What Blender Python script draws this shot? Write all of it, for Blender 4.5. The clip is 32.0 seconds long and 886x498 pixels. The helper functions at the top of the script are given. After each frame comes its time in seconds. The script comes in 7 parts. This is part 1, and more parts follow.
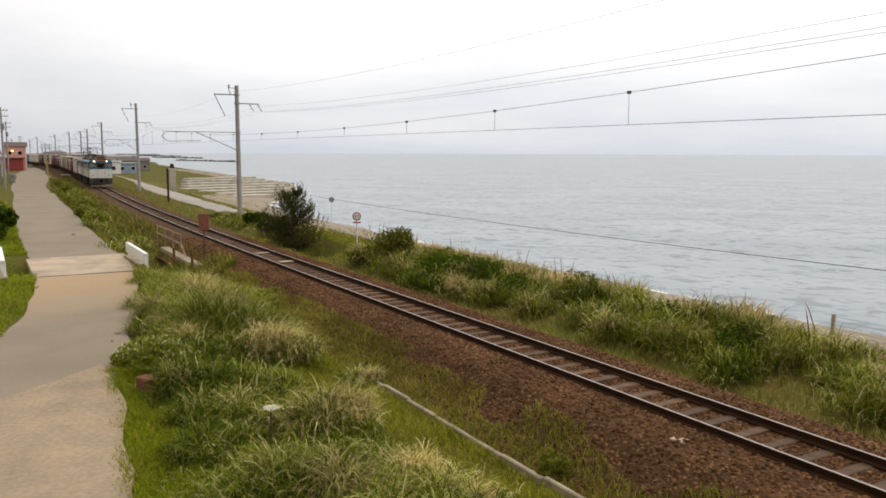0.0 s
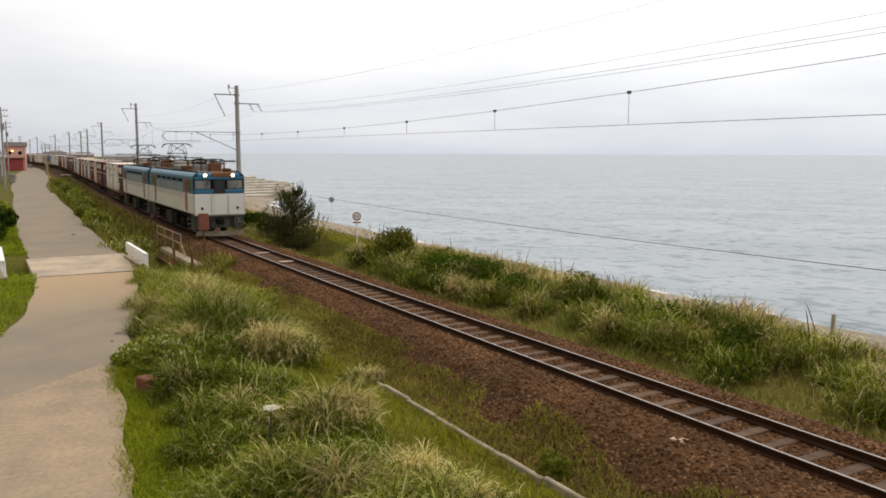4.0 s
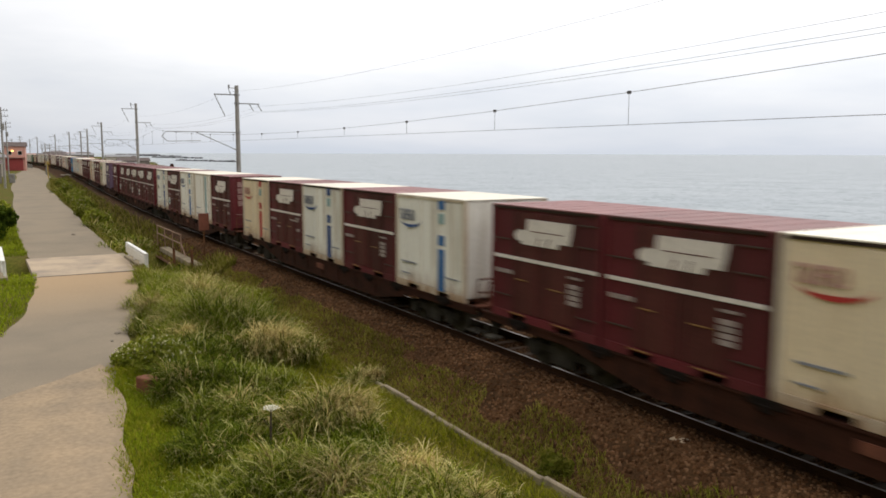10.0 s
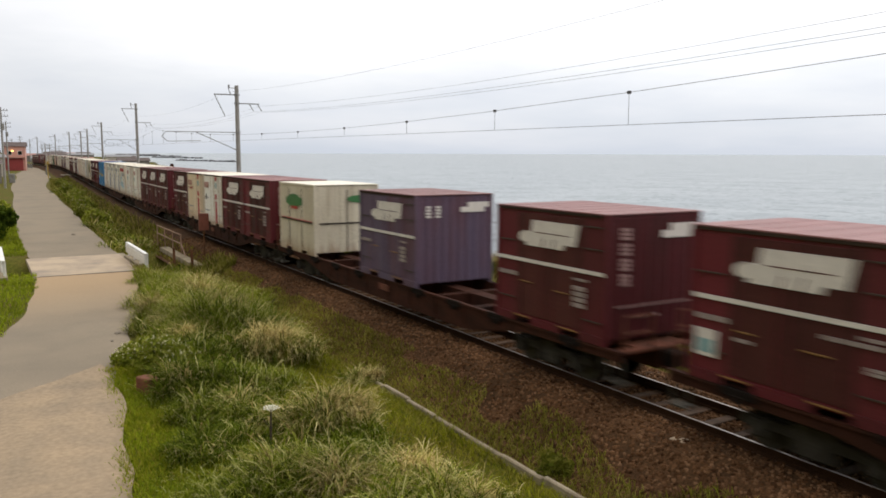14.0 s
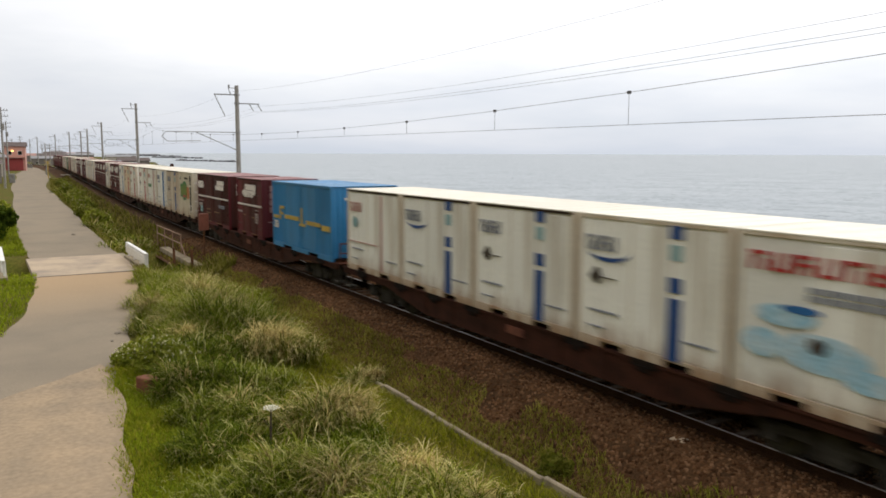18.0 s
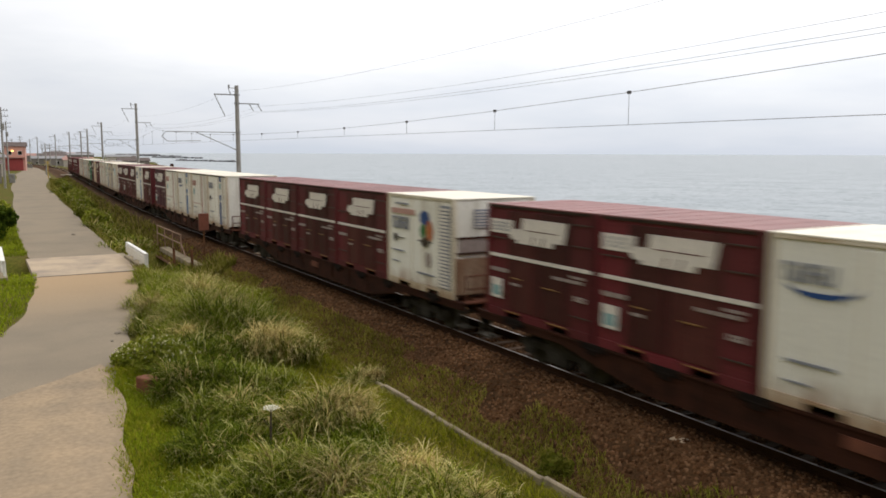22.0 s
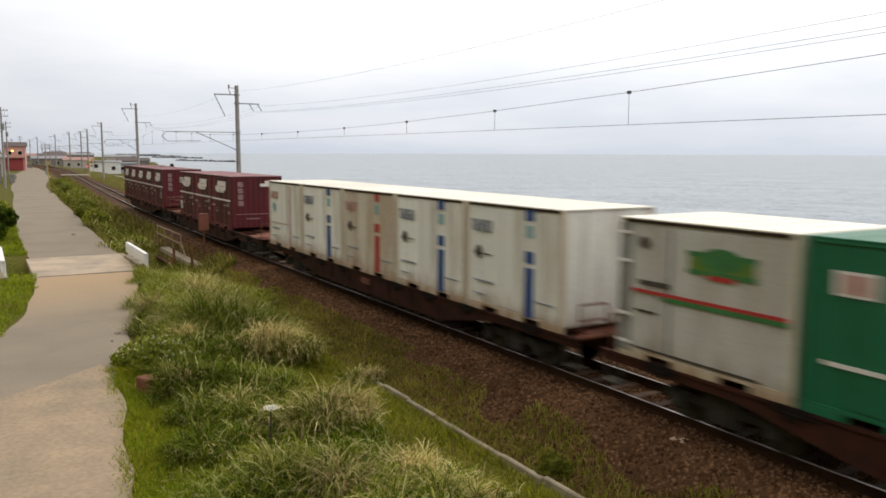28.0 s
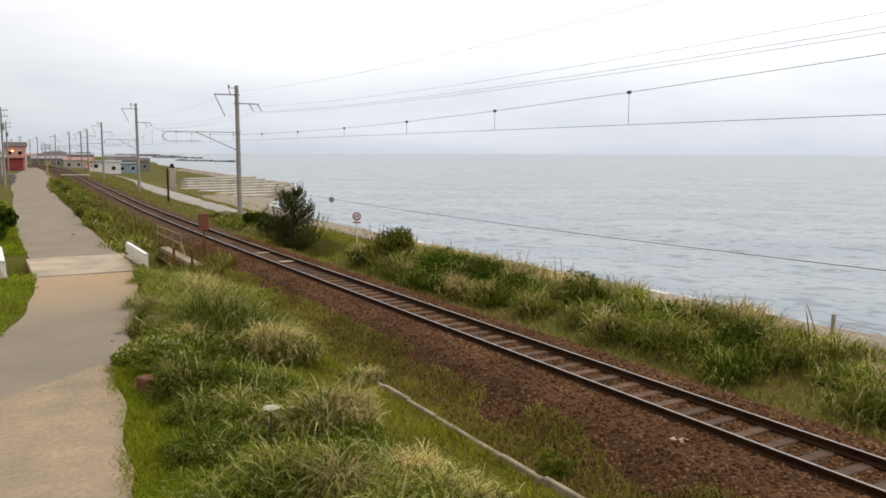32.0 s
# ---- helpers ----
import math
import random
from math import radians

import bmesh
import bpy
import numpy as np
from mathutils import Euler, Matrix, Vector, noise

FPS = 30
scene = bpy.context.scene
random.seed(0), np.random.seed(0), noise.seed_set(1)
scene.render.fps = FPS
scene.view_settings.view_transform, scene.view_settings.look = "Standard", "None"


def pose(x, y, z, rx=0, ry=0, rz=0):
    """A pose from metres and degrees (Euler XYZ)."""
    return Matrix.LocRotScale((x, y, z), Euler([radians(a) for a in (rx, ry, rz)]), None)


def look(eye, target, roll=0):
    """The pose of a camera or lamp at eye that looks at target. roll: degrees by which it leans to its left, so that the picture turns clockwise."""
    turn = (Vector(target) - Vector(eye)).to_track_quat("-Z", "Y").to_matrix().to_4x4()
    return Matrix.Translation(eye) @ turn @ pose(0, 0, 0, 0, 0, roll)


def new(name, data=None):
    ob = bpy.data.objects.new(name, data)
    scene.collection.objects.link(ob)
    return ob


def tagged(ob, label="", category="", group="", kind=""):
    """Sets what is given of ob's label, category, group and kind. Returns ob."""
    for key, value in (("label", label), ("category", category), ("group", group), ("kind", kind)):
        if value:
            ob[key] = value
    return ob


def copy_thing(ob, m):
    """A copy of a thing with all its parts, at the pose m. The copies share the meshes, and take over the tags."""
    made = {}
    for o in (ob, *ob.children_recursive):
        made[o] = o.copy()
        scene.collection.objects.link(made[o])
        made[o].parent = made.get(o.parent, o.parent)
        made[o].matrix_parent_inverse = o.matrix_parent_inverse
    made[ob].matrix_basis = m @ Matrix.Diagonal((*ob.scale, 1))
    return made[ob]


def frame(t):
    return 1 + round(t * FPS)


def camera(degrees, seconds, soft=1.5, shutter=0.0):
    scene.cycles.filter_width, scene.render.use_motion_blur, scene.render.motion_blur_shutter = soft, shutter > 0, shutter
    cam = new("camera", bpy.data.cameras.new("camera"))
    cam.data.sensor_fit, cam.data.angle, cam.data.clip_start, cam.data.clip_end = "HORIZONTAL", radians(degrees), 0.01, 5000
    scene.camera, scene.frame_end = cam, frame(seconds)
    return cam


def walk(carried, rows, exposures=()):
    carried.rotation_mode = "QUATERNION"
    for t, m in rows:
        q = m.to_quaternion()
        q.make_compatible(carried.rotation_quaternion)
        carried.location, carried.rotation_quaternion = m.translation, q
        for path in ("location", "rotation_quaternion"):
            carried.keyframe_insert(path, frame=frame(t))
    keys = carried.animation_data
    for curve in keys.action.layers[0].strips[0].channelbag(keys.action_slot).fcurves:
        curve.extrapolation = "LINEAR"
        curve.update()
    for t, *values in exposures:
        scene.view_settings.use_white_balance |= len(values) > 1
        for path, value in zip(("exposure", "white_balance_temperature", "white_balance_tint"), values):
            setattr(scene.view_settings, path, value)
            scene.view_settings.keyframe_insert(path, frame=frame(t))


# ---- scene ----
cam = camera(58.35, 32.0, soft=1.7, shutter=0.5)
EYE = Vector((0.0, -11.09, 4.604))
VIEW = Vector((-0.85851, 0.49843, -0.12053))
walk(cam, [(0.0, look(EYE, EYE + VIEW * 10, 0.18)), (32.0, look(EYE, EYE + VIEW * 10, 0.18))],
     exposures=[(0.0, 0.0, 6760, 11.2), (3.5, 0.0, 6740, 11.2), (9.0, 0.0, 6600, 10.5), (32.0, 0.0, 6560, 10.5)])

# ---- light ----
SUN_UP, SUN_ROUND = radians(58), radians(-18)
world = bpy.data.worlds.new("overcast_sky")
scene.world = world
world.use_nodes = True
wt = world.node_tree
wt.nodes.clear()


def wnode(kind, **values):
    n = wt.nodes.new(kind)
    for k, v in values.items():
        n.inputs[k].default_value = v
    return n


w_out = wt.nodes.new("ShaderNodeOutputWorld")
w_clear = wt.nodes.new("ShaderNodeTexSky")
w_clear.sky_type, w_clear.sun_disc = "NISHITA", False
w_clear.sun_elevation, w_clear.sun_rotation = SUN_UP, SUN_ROUND
w_b1 = wnode("ShaderNodeBackground", Strength=0.012)
wt.links.new(w_clear.outputs[0], w_b1.inputs[0])
w_co = wt.nodes.new("ShaderNodeTexCoord")
w_sep = wt.nodes.new("ShaderNodeSeparateXYZ")
wt.links.new(w_co.outputs["Generated"], w_sep.inputs[0])
w_map = wt.nodes.new("ShaderNodeMapping")
w_map.inputs["Scale"].default_value = (1.0, 1.0, 5.0)
wt.links.new(w_co.outputs["Generated"], w_map.inputs[0])
w_noise = wnode("ShaderNodeTexNoise", Scale=2.2, Detail=5.0, Roughness=0.55)
wt.links.new(w_map.outputs[0], w_noise.inputs["Vector"])
w_mul = wt.nodes.new("ShaderNodeMath")
w_mul.operation = "MULTIPLY_ADD"
w_mul.inputs[1].default_value, w_mul.inputs[2].default_value = 0.19, -0.095
wt.links.new(w_noise.outputs[0], w_mul.inputs[0])
w_add = wt.nodes.new("ShaderNodeMath")
w_add.operation = "ADD"
wt.links.new(w_sep.outputs[2], w_add.inputs[0])
wt.links.new(w_mul.outputs[0], w_add.inputs[1])
w_ramp = wt.nodes.new("ShaderNodeValToRGB")
cr = w_ramp.color_ramp
cr.elements[0].position, cr.elements[0].color = 0.0, (0.555, 0.61, 0.70, 1)
cr.elements[1].position, cr.elements[1].color = 0.13, (0.94, 0.945, 0.965, 1)
for p_, c_ in ((0.02, (0.61, 0.655, 0.735, 1)), (0.05, (0.69, 0.72, 0.785, 1)), (0.085, (0.79, 0.81, 0.85, 1)), (0.45, (1.22, 1.20, 1.16, 1))):
    e_ = cr.elements.new(p_)
    e_.color = c_
wt.links.new(w_add.outputs[0], w_ramp.inputs[0])
w_b2 = wnode("ShaderNodeBackground", Strength=1.07)
wt.links.new(w_ramp.outputs[0], w_b2.inputs[0])
# the cloud is bright overhead and out to sea, dull low down over the land
w_lean = wt.nodes.new("ShaderNodeMath")
w_lean.operation, w_lean.inputs[1].default_value = "MULTIPLY_ADD", 0.9
wt.links.new(w_sep.outputs[2], w_lean.inputs[0])
wt.links.new(w_sep.outputs[1], w_lean.inputs[2])
w_unit = wnode("ShaderNodeMapRange")
for k_, v_ in (("From Min", -1.0), ("From Max", 1.0), ("To Min", 0.0), ("To Max", 1.0)):
    w_unit.inputs[k_].default_value = v_
wt.links.new(w_lean.outputs[0], w_unit.inputs["Value"])
w_side = wt.nodes.new("ShaderNodeValToRGB")
sr = w_side.color_ramp
sr.elements[0].position, sr.elements[0].color = 0.05, (0.13, 0.13, 0.13, 1)
sr.elements[1].position, sr.elements[1].color = 1.0, (1.12, 1.12, 1.12, 1)
for p_, c_ in ((0.3, 0.42), (0.46, 0.82), (0.52, 0.92), (0.7, 1.07)):
    sr.elements.new(p_).color = (c_, c_, c_, 1)
wt.links.new(w_unit.outputs[0], w_side.inputs[0])
wt.links.new(w_side.outputs[0], w_b2.inputs["Strength"])
w_sum = wt.nodes.new("ShaderNodeAddShader")
wt.links.new(w_b1.outputs[0], w_sum.inputs[0])
wt.links.new(w_b2.outputs[0], w_sum.inputs[1])
wt.links.new(w_sum.outputs[0], w_out.inputs[0])

sun = new("sun", bpy.data.lights.new("sun", "SUN"))
sun.data.energy, sun.data.angle, sun.data.color = 1.15, radians(35), (1.0, 0.96, 0.9)
sun.matrix_world = look((0, 0, 50), (10, -30, 0))

# ---- materials ----
def material(name, base, rough=0.6, metal=0.0, vary=0.25, scale=6.0, fine=60.0, bump=0.15, second=None, amount=0.5, streak=False, piece=0.0, spec=0.5, size=1.0, rusty=None):
    """A surface with two scales of variation: base colour to second colour by broad noise, fine grain in value and relief."""
    m = bpy.data.materials.new(name)
    m.use_nodes = True
    t = m.node_tree
    b = t.nodes["Principled BSDF"]
    b.inputs["Roughness"].default_value, b.inputs["Metallic"].default_value = rough, metal
    b.inputs["Specular IOR Level"].default_value = spec
    co = t.nodes.new("ShaderNodeTexCoord")
    mp = t.nodes.new("ShaderNodeMapping")
    mp.inputs["Scale"].default_value = (1, 1, 0.18) if streak else (1, 1, 1)
    t.links.new(co.outputs["Object"], mp.inputs[0])
    n1 = t.nodes.new("ShaderNodeTexNoise")
    n1.inputs["Scale"].default_value, n1.inputs["Detail"].default_value, n1.inputs["Roughness"].default_value = scale, 4, 0.6
    n2 = t.nodes.new("ShaderNodeTexNoise")
    n2.inputs["Scale"].default_value, n2.inputs["Detail"].default_value = fine, 3
    t.links.new(mp.outputs[0], n1.inputs["Vector"])
    t.links.new(co.outputs["Object"], n2.inputs["Vector"])
    ramp = t.nodes.new("ShaderNodeMapRange")
    ramp.inputs["From Min"].default_value, ramp.inputs["From Max"].default_value = 0.62 - amount * 0.4, 0.85 - amount * 0.3
    t.links.new(n1.outputs[0], ramp.inputs["Value"])
    mix = t.nodes.new("ShaderNodeMix")
    mix.data_type = "RGBA"
    sec = second or tuple(c * (1 - vary) for c in base)
    mix.inputs["A"].default_value, mix.inputs["B"].default_value = (*base, 1), (*sec, 1)
    t.links.new(ramp.outputs[0], mix.inputs["Factor"])
    hsv = t.nodes.new("ShaderNodeHueSaturation")
    last = mix.outputs["Result"]
    if rusty:
        # rust creeping up from the bottom edge in ragged runs
        top, colour, much = rusty
        sp = t.nodes.new("ShaderNodeSeparateXYZ")
        t.links.new(co.outputs["Object"], sp.inputs[0])
        nr = t.nodes.new("ShaderNodeTexNoise")
        nr.inputs["Scale"].default_value, nr.inputs["Detail"].default_value, nr.inputs["Roughness"].default_value = 2.6, 5, 0.7
        t.links.new(mp.outputs[0], nr.inputs["Vector"])
        ht = t.nodes.new("ShaderNodeMath")
        ht.operation, ht.inputs[1].default_value = "MULTIPLY_ADD", -2.4 * top
        t.links.new(nr.outputs[0], ht.inputs[0])
        t.links.new(sp.outputs[2], ht.inputs[2])
        rr_ = t.nodes.new("ShaderNodeMapRange")
        for k_, v_ in (("From Min", -1.3 * top), ("From Max", -0.6 * top), ("To Min", much), ("To Max", 0.0)):
            rr_.inputs[k_].default_value = v_
        t.links.new(ht.outputs[0], rr_.inputs["Value"])
        mx = t.nodes.new("ShaderNodeMix")
        mx.data_type = "RGBA"
        mx.inputs["B"].default_value = (*colour, 1)
        t.links.new(last, mx.inputs["A"])
        t.links.new(rr_.outputs[0], mx.inputs["Factor"])
        last = mx.outputs["Result"]
    t.links.new(last, hsv.inputs["Color"])
    mr = t.nodes.new("ShaderNodeMapRange")
    mr.inputs["From Min"].default_value, mr.inputs["From Max"].default_value = 0.3, 0.7
    mr.inputs["To Min"].default_value, mr.inputs["To Max"].default_value = 1 - vary * 0.6, 1 + vary * 0.6
    t.links.new(n2.outputs[0], mr.inputs["Value"])
    if piece:
        oi = t.nodes.new("ShaderNodeObjectInfo")
        pr = t.nodes.new("ShaderNodeMapRange")
        pr.inputs["To Min"].default_value, pr.inputs["To Max"].default_value = 1 - piece, 1 + piece
        t.links.new(oi.outputs["Random"], pr.inputs["Value"])
        mu = t.nodes.new("ShaderNodeMath")
        mu.operation = "MULTIPLY"
        t.links.new(mr.outputs[0], mu.inputs[0])
        t.links.new(pr.outputs[0], mu.inputs[1])
        t.links.new(mu.outputs[0], hsv.inputs["Value"])
    else:
        t.links.new(mr.outputs[0], hsv.inputs["Value"])
    t.links.new(hsv.outputs[0], b.inputs["Base Color"])
    if bump:
        bp = t.nodes.new("ShaderNodeBump")
        bp.inputs["Strength"].default_value, bp.inputs["Distance"].default_value = bump, 0.02
        t.links.new(n2.outputs[0], bp.inputs["Height"])
        t.links.new(bp.outputs[0], b.inputs["Normal"])
    return m


def glow(name, colour, power):
    m = bpy.data.materials.new(name)
    m.use_nodes = True
    b = m.node_tree.nodes["Principled BSDF"]
    b.inputs["Base Color"].default_value = (*colour, 1)
    b.inputs["Emission Color"].default_value, b.inputs["Emission Strength"].default_value = (*colour, 1), power
    return m


M = {}
M["steel_rail"] = material("rail_side_rust", (0.042, 0.02, 0.010), 0.85, 0.0, 0.3, 3, 40, spec=0.08)
M["rail_top"] = material("rail_polished_steel", (0.36, 0.32, 0.29), 0.3, 1.0, 0.15, 2, 30, 0.03)
M["sleeper"] = material("sleeper_weathered_brown", (0.10, 0.054, 0.028), 0.9, 0, 0.35, 4, 50, 0.3, piece=0.35)
M["ballast"] = material("ballast_brown_stone", (0.08, 0.040, 0.018), 0.95, 0, 0.8, 1.2, 22, 1.0, second=(0.042, 0.022, 0.010), spec=0.1)
M["earth"] = material("soil_under_grass", (0.08, 0.082, 0.014), 0.95, 0, 0.5, 0.6, 9, 0.8, second=(0.105, 0.072, 0.022), spec=0.05)


def dust_over(m, x0, x1, colour, most):
    """Blown dust lying over a stretch of a surface, ragged at its ends."""
    t = m.node_tree
    hsv = next(n for n in t.nodes if n.type == "HUE_SAT")
    src = hsv.inputs["Color"].links[0].from_socket
    co = t.nodes.new("ShaderNodeTexCoord")
    sp = t.nodes.new("ShaderNodeSeparateXYZ")
    t.links.new(co.outputs["Object"], sp.inputs[0])
    n = t.nodes.new("ShaderNodeTexNoise")
    n.inputs["Scale"].default_value, n.inputs["Detail"].default_value = 0.5, 4
    ad = t.nodes.new("ShaderNodeMath")
    ad.operation, ad.inputs[1].default_value = "MULTIPLY_ADD", 6.0
    t.links.new(n.outputs[0], ad.inputs[0])
    t.links.new(sp.outputs[0], ad.inputs[2])
    mr = t.nodes.new("ShaderNodeMapRange")
    mr.interpolation_type = "SMOOTHSTEP"
    for k, v in (("From Min", x0 + 3), ("From Max", x1 + 3), ("To Min", most), ("To Max", 0.0)):
        mr.inputs[k].default_value = v
    t.links.new(ad.outputs[0], mr.inputs["Value"])
    cut = t.nodes.new("ShaderNodeMath")
    cut.operation, cut.inputs[1].default_value = "GREATER_THAN", x0 - 0.4
    t.links.new(sp.outputs[0], cut.inputs[0])
    mu = t.nodes.new("ShaderNodeMath")
    mu.operation = "MULTIPLY"
    t.links.new(mr.outputs[0], mu.inputs[0])
    t.links.new(cut.outputs[0], mu.inputs[1])
    mx = t.nodes.new("ShaderNodeMix")
    mx.data_type = "RGBA"
    mx.inputs["B"].default_value = (*colour, 1)
    t.links.new(mu.outputs[0], mx.inputs["Factor"])
    t.links.new(src, mx.inputs["A"])
    t.links.new(mx.outputs["Result"], hsv.inputs["Color"])
    return m


M["asphalt"] = dust_over(material("old_asphalt", (0.232, 0.19, 0.14), 0.9, 0, 0.16, 0.35, 30, 0.25, second=(0.19, 0.158, 0.12), amount=0.5, spec=0.15), -36.4, -25.0, (0.35, 0.245, 0.145), 0.9)
M["dirt"] = material("sandy_dirt", (0.318, 0.24, 0.16), 0.95, 0, 0.2, 0.7, 9, 0.5, second=(0.235, 0.185, 0.132), amount=0.6, spec=0.1)
M["concrete"] = material("weathered_concrete", (0.30, 0.25, 0.175), 0.9, 0, 0.3, 1.5, 30, 0.3, second=(0.15, 0.118, 0.075), spec=0.15)
M["mast"] = material("spun_concrete_mast", (0.30, 0.285, 0.265), 0.85, 0, 0.2, 2, 30, 0.15)
M["galv"] = material("dull_galvanised_steel", (0.28, 0.28, 0.28), 0.55, 0.6, 0.2, 5, 30, 0.1)
M["wire"] = material("dark_wire", (0.09, 0.085, 0.085), 0.6, 0.3, 0.1, 5, 30, 0)
M["sand"] = material("beach_sand_shingle", (0.26, 0.215, 0.165), 0.95, 0, 0.35, 0.25, 5, 0.6, second=(0.2, 0.175, 0.135), spec=0.1)


def sea_material():
    m = bpy.data.materials.new("sea_water")
    m.use_nodes = True
    t = m.node_tree
    b = t.nodes["Principled BSDF"]
    b.inputs["Roughness"].default_value, b.inputs["IOR"].default_value = 0.3, 1.33
    b.inputs["Specular IOR Level"].default_value = 0.4
    co = t.nodes.new("ShaderNodeTexCoord")
    def swell(size, stretch, detail, turn):
        mq = t.nodes.new("ShaderNodeMapping")
        mq.vector_type = "TEXTURE"
        mq.inputs["Scale"].default_value, mq.inputs["Rotation"].default_value = (1, 1 / stretch, 1), (0, 0, turn)
        t.links.new(co.outputs["Object"], mq.inputs[0])
        nq = t.nodes.new("ShaderNodeTexNoise")
        nq.inputs["Scale"].default_value, nq.inputs["Detail"].default_value, nq.inputs["Roughness"].default_value = size, detail, 0.55
        t.links.new(mq.outputs[0], nq.inputs["Vector"])
        return nq.outputs[0]
    tint = t.nodes.new("ShaderNodeValToRGB")
    tint.color_ramp.elements[0].position, tint.color_ramp.elements[0].color = 0.36, (0.18, 0.218, 0.25, 1)
    tint.color_ramp.elements[1].position, tint.color_ramp.elements[1].color = 0.64, (0.25, 0.288, 0.318, 1)
    t.links.new(swell(0.03, 3.0, 6, 0.6), tint.inputs[0])
    colour, dark = tint.outputs[0], None
    # scattered dark flecks painted in where small wave backs would mirror less sky
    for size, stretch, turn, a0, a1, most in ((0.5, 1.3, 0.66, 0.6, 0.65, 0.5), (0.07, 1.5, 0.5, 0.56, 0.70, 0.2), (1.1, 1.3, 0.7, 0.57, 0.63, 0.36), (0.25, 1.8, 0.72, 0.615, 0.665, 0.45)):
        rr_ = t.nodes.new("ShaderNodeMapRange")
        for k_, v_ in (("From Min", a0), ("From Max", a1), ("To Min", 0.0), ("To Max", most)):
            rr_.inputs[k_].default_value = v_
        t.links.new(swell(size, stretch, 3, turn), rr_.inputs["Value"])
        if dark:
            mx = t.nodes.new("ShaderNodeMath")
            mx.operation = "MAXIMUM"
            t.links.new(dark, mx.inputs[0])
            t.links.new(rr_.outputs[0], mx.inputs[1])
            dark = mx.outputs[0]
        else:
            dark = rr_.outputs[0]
    # matt dark colour that the painted flecks put in place of reflection
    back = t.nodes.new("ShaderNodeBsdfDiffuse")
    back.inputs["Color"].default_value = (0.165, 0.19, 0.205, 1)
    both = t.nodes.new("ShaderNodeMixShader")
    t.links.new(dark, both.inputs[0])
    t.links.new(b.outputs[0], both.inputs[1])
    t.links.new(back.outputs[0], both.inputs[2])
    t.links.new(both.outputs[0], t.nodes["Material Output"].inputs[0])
    t.links.new(colour, b.inputs["Base Color"])
    last = None
    for sx_, sy_, sc, st in ((1.0, 2.8, 0.09, 0.35), (1.0, 2.6, 0.4, 0.5), (1.0, 1.8, 1.6, 0.3)):
        mp = t.nodes.new("ShaderNodeMapping")
        mp.inputs["Scale"].default_value = (sx_, sy_, 1)
        mp.inputs["Rotation"].default_value = (0, 0, 0.25)
        t.links.new(co.outputs["Object"], mp.inputs[0])
        n = t.nodes.new("ShaderNodeTexNoise")
        n.inputs["Scale"].default_value, n.inputs["Detail"].default_value = sc, 3
        t.links.new(mp.outputs[0], n.inputs["Vector"])
        bp = t.nodes.new("ShaderNodeBump")
        bp.inputs["Strength"].default_value, bp.inputs["Distance"].default_value = st, 0.35 / sc * 0.12
        t.links.new(n.outputs[0], bp.inputs["Height"])
        if last:
            t.links.new(last.outputs[0], bp.inputs["Normal"])
        last = bp
    t.links.new(last.outputs[0], b.inputs["Normal"])
    return m


M["sea"] = sea_material()
M["maroon"] = material("maroon_container_paint", (0.115, 0.0165, 0.022), 0.6, 0, 0.3, 1.1, 25, 0.06, second=(0.068, 0.018, 0.018), streak=True, piece=0.25, spec=0.22)
M["maroon_door"] = material("brown_maroon_door_paint", (0.072, 0.02, 0.017), 0.65, 0, 0.35, 1.3, 25, 0.06, second=(0.045, 0.016, 0.013), streak=True, piece=0.3, spec=0.2)
# rail under the roof edge, coloured dark for its shadow gap as well as grime
M["roof_seam"] = material("roof_seam_grime_and_shade", (0.045, 0.03, 0.022), 0.85, 0, 0.4, 3, 30, 0.1, spec=0.1)
M["plum"] = material("dark_plum_paint", (0.075, 0.024, 0.044), 0.55, 0, 0.3, 1.1, 25, 0.06, second=(0.075, 0.02, 0.022), streak=True, spec=0.22)
# paler and pinker than the sides: sky glare on the roof put into its colour
M["maroon_roof"] = material("maroon_roof_sky_glare", (0.24, 0.11, 0.11), 0.6, 0, 0.25, 1.5, 20, 0.06, piece=0.15)
M["purple"] = material("faded_purple_paint", (0.115, 0.085, 0.135), 0.55, 0, 0.3, 1.1, 25, 0.06, second=(0.12, 0.055, 0.07), streak=True, spec=0.25)
M["white"] = material("aged_white_container_paint", (0.81, 0.795, 0.735), 0.55, 0, 0.1, 1.1, 14, 0.05, second=(0.52, 0.475, 0.39), streak=True, piece=0.1, amount=0.3, spec=0.3, rusty=(0.8, (0.27, 0.14, 0.065), 0.8))
M["cream"] = material("cream_container_paint", (0.76, 0.64, 0.46), 0.5, 0, 0.15, 0.9, 18, 0.05, second=(0.56, 0.44, 0.3), streak=True, amount=0.4, rusty=(0.8, (0.27, 0.14, 0.065), 0.8))
M["stained"] = material("rust_stained_white_paint", (0.64, 0.58, 0.48), 0.6, 0, 0.2, 1.3, 18, 0.05, second=(0.42, 0.3, 0.19), streak=True, amount=0.6, rusty=(0.8, (0.27, 0.14, 0.065), 0.8))
M["rust_stain"] = material("rust_run_white", (0.40, 0.31, 0.22), 0.7, 0, 0.3, 1.6, 12, 0.1, second=(0.19, 0.085, 0.04), streak=True, amount=0.6)
M["beige"] = material("grey_beige_paint", (0.62, 0.56, 0.44), 0.5, 0, 0.2, 1.3, 18, 0.05, second=(0.46, 0.39, 0.29), streak=True, amount=0.4, rusty=(0.8, (0.27, 0.14, 0.065), 0.8))
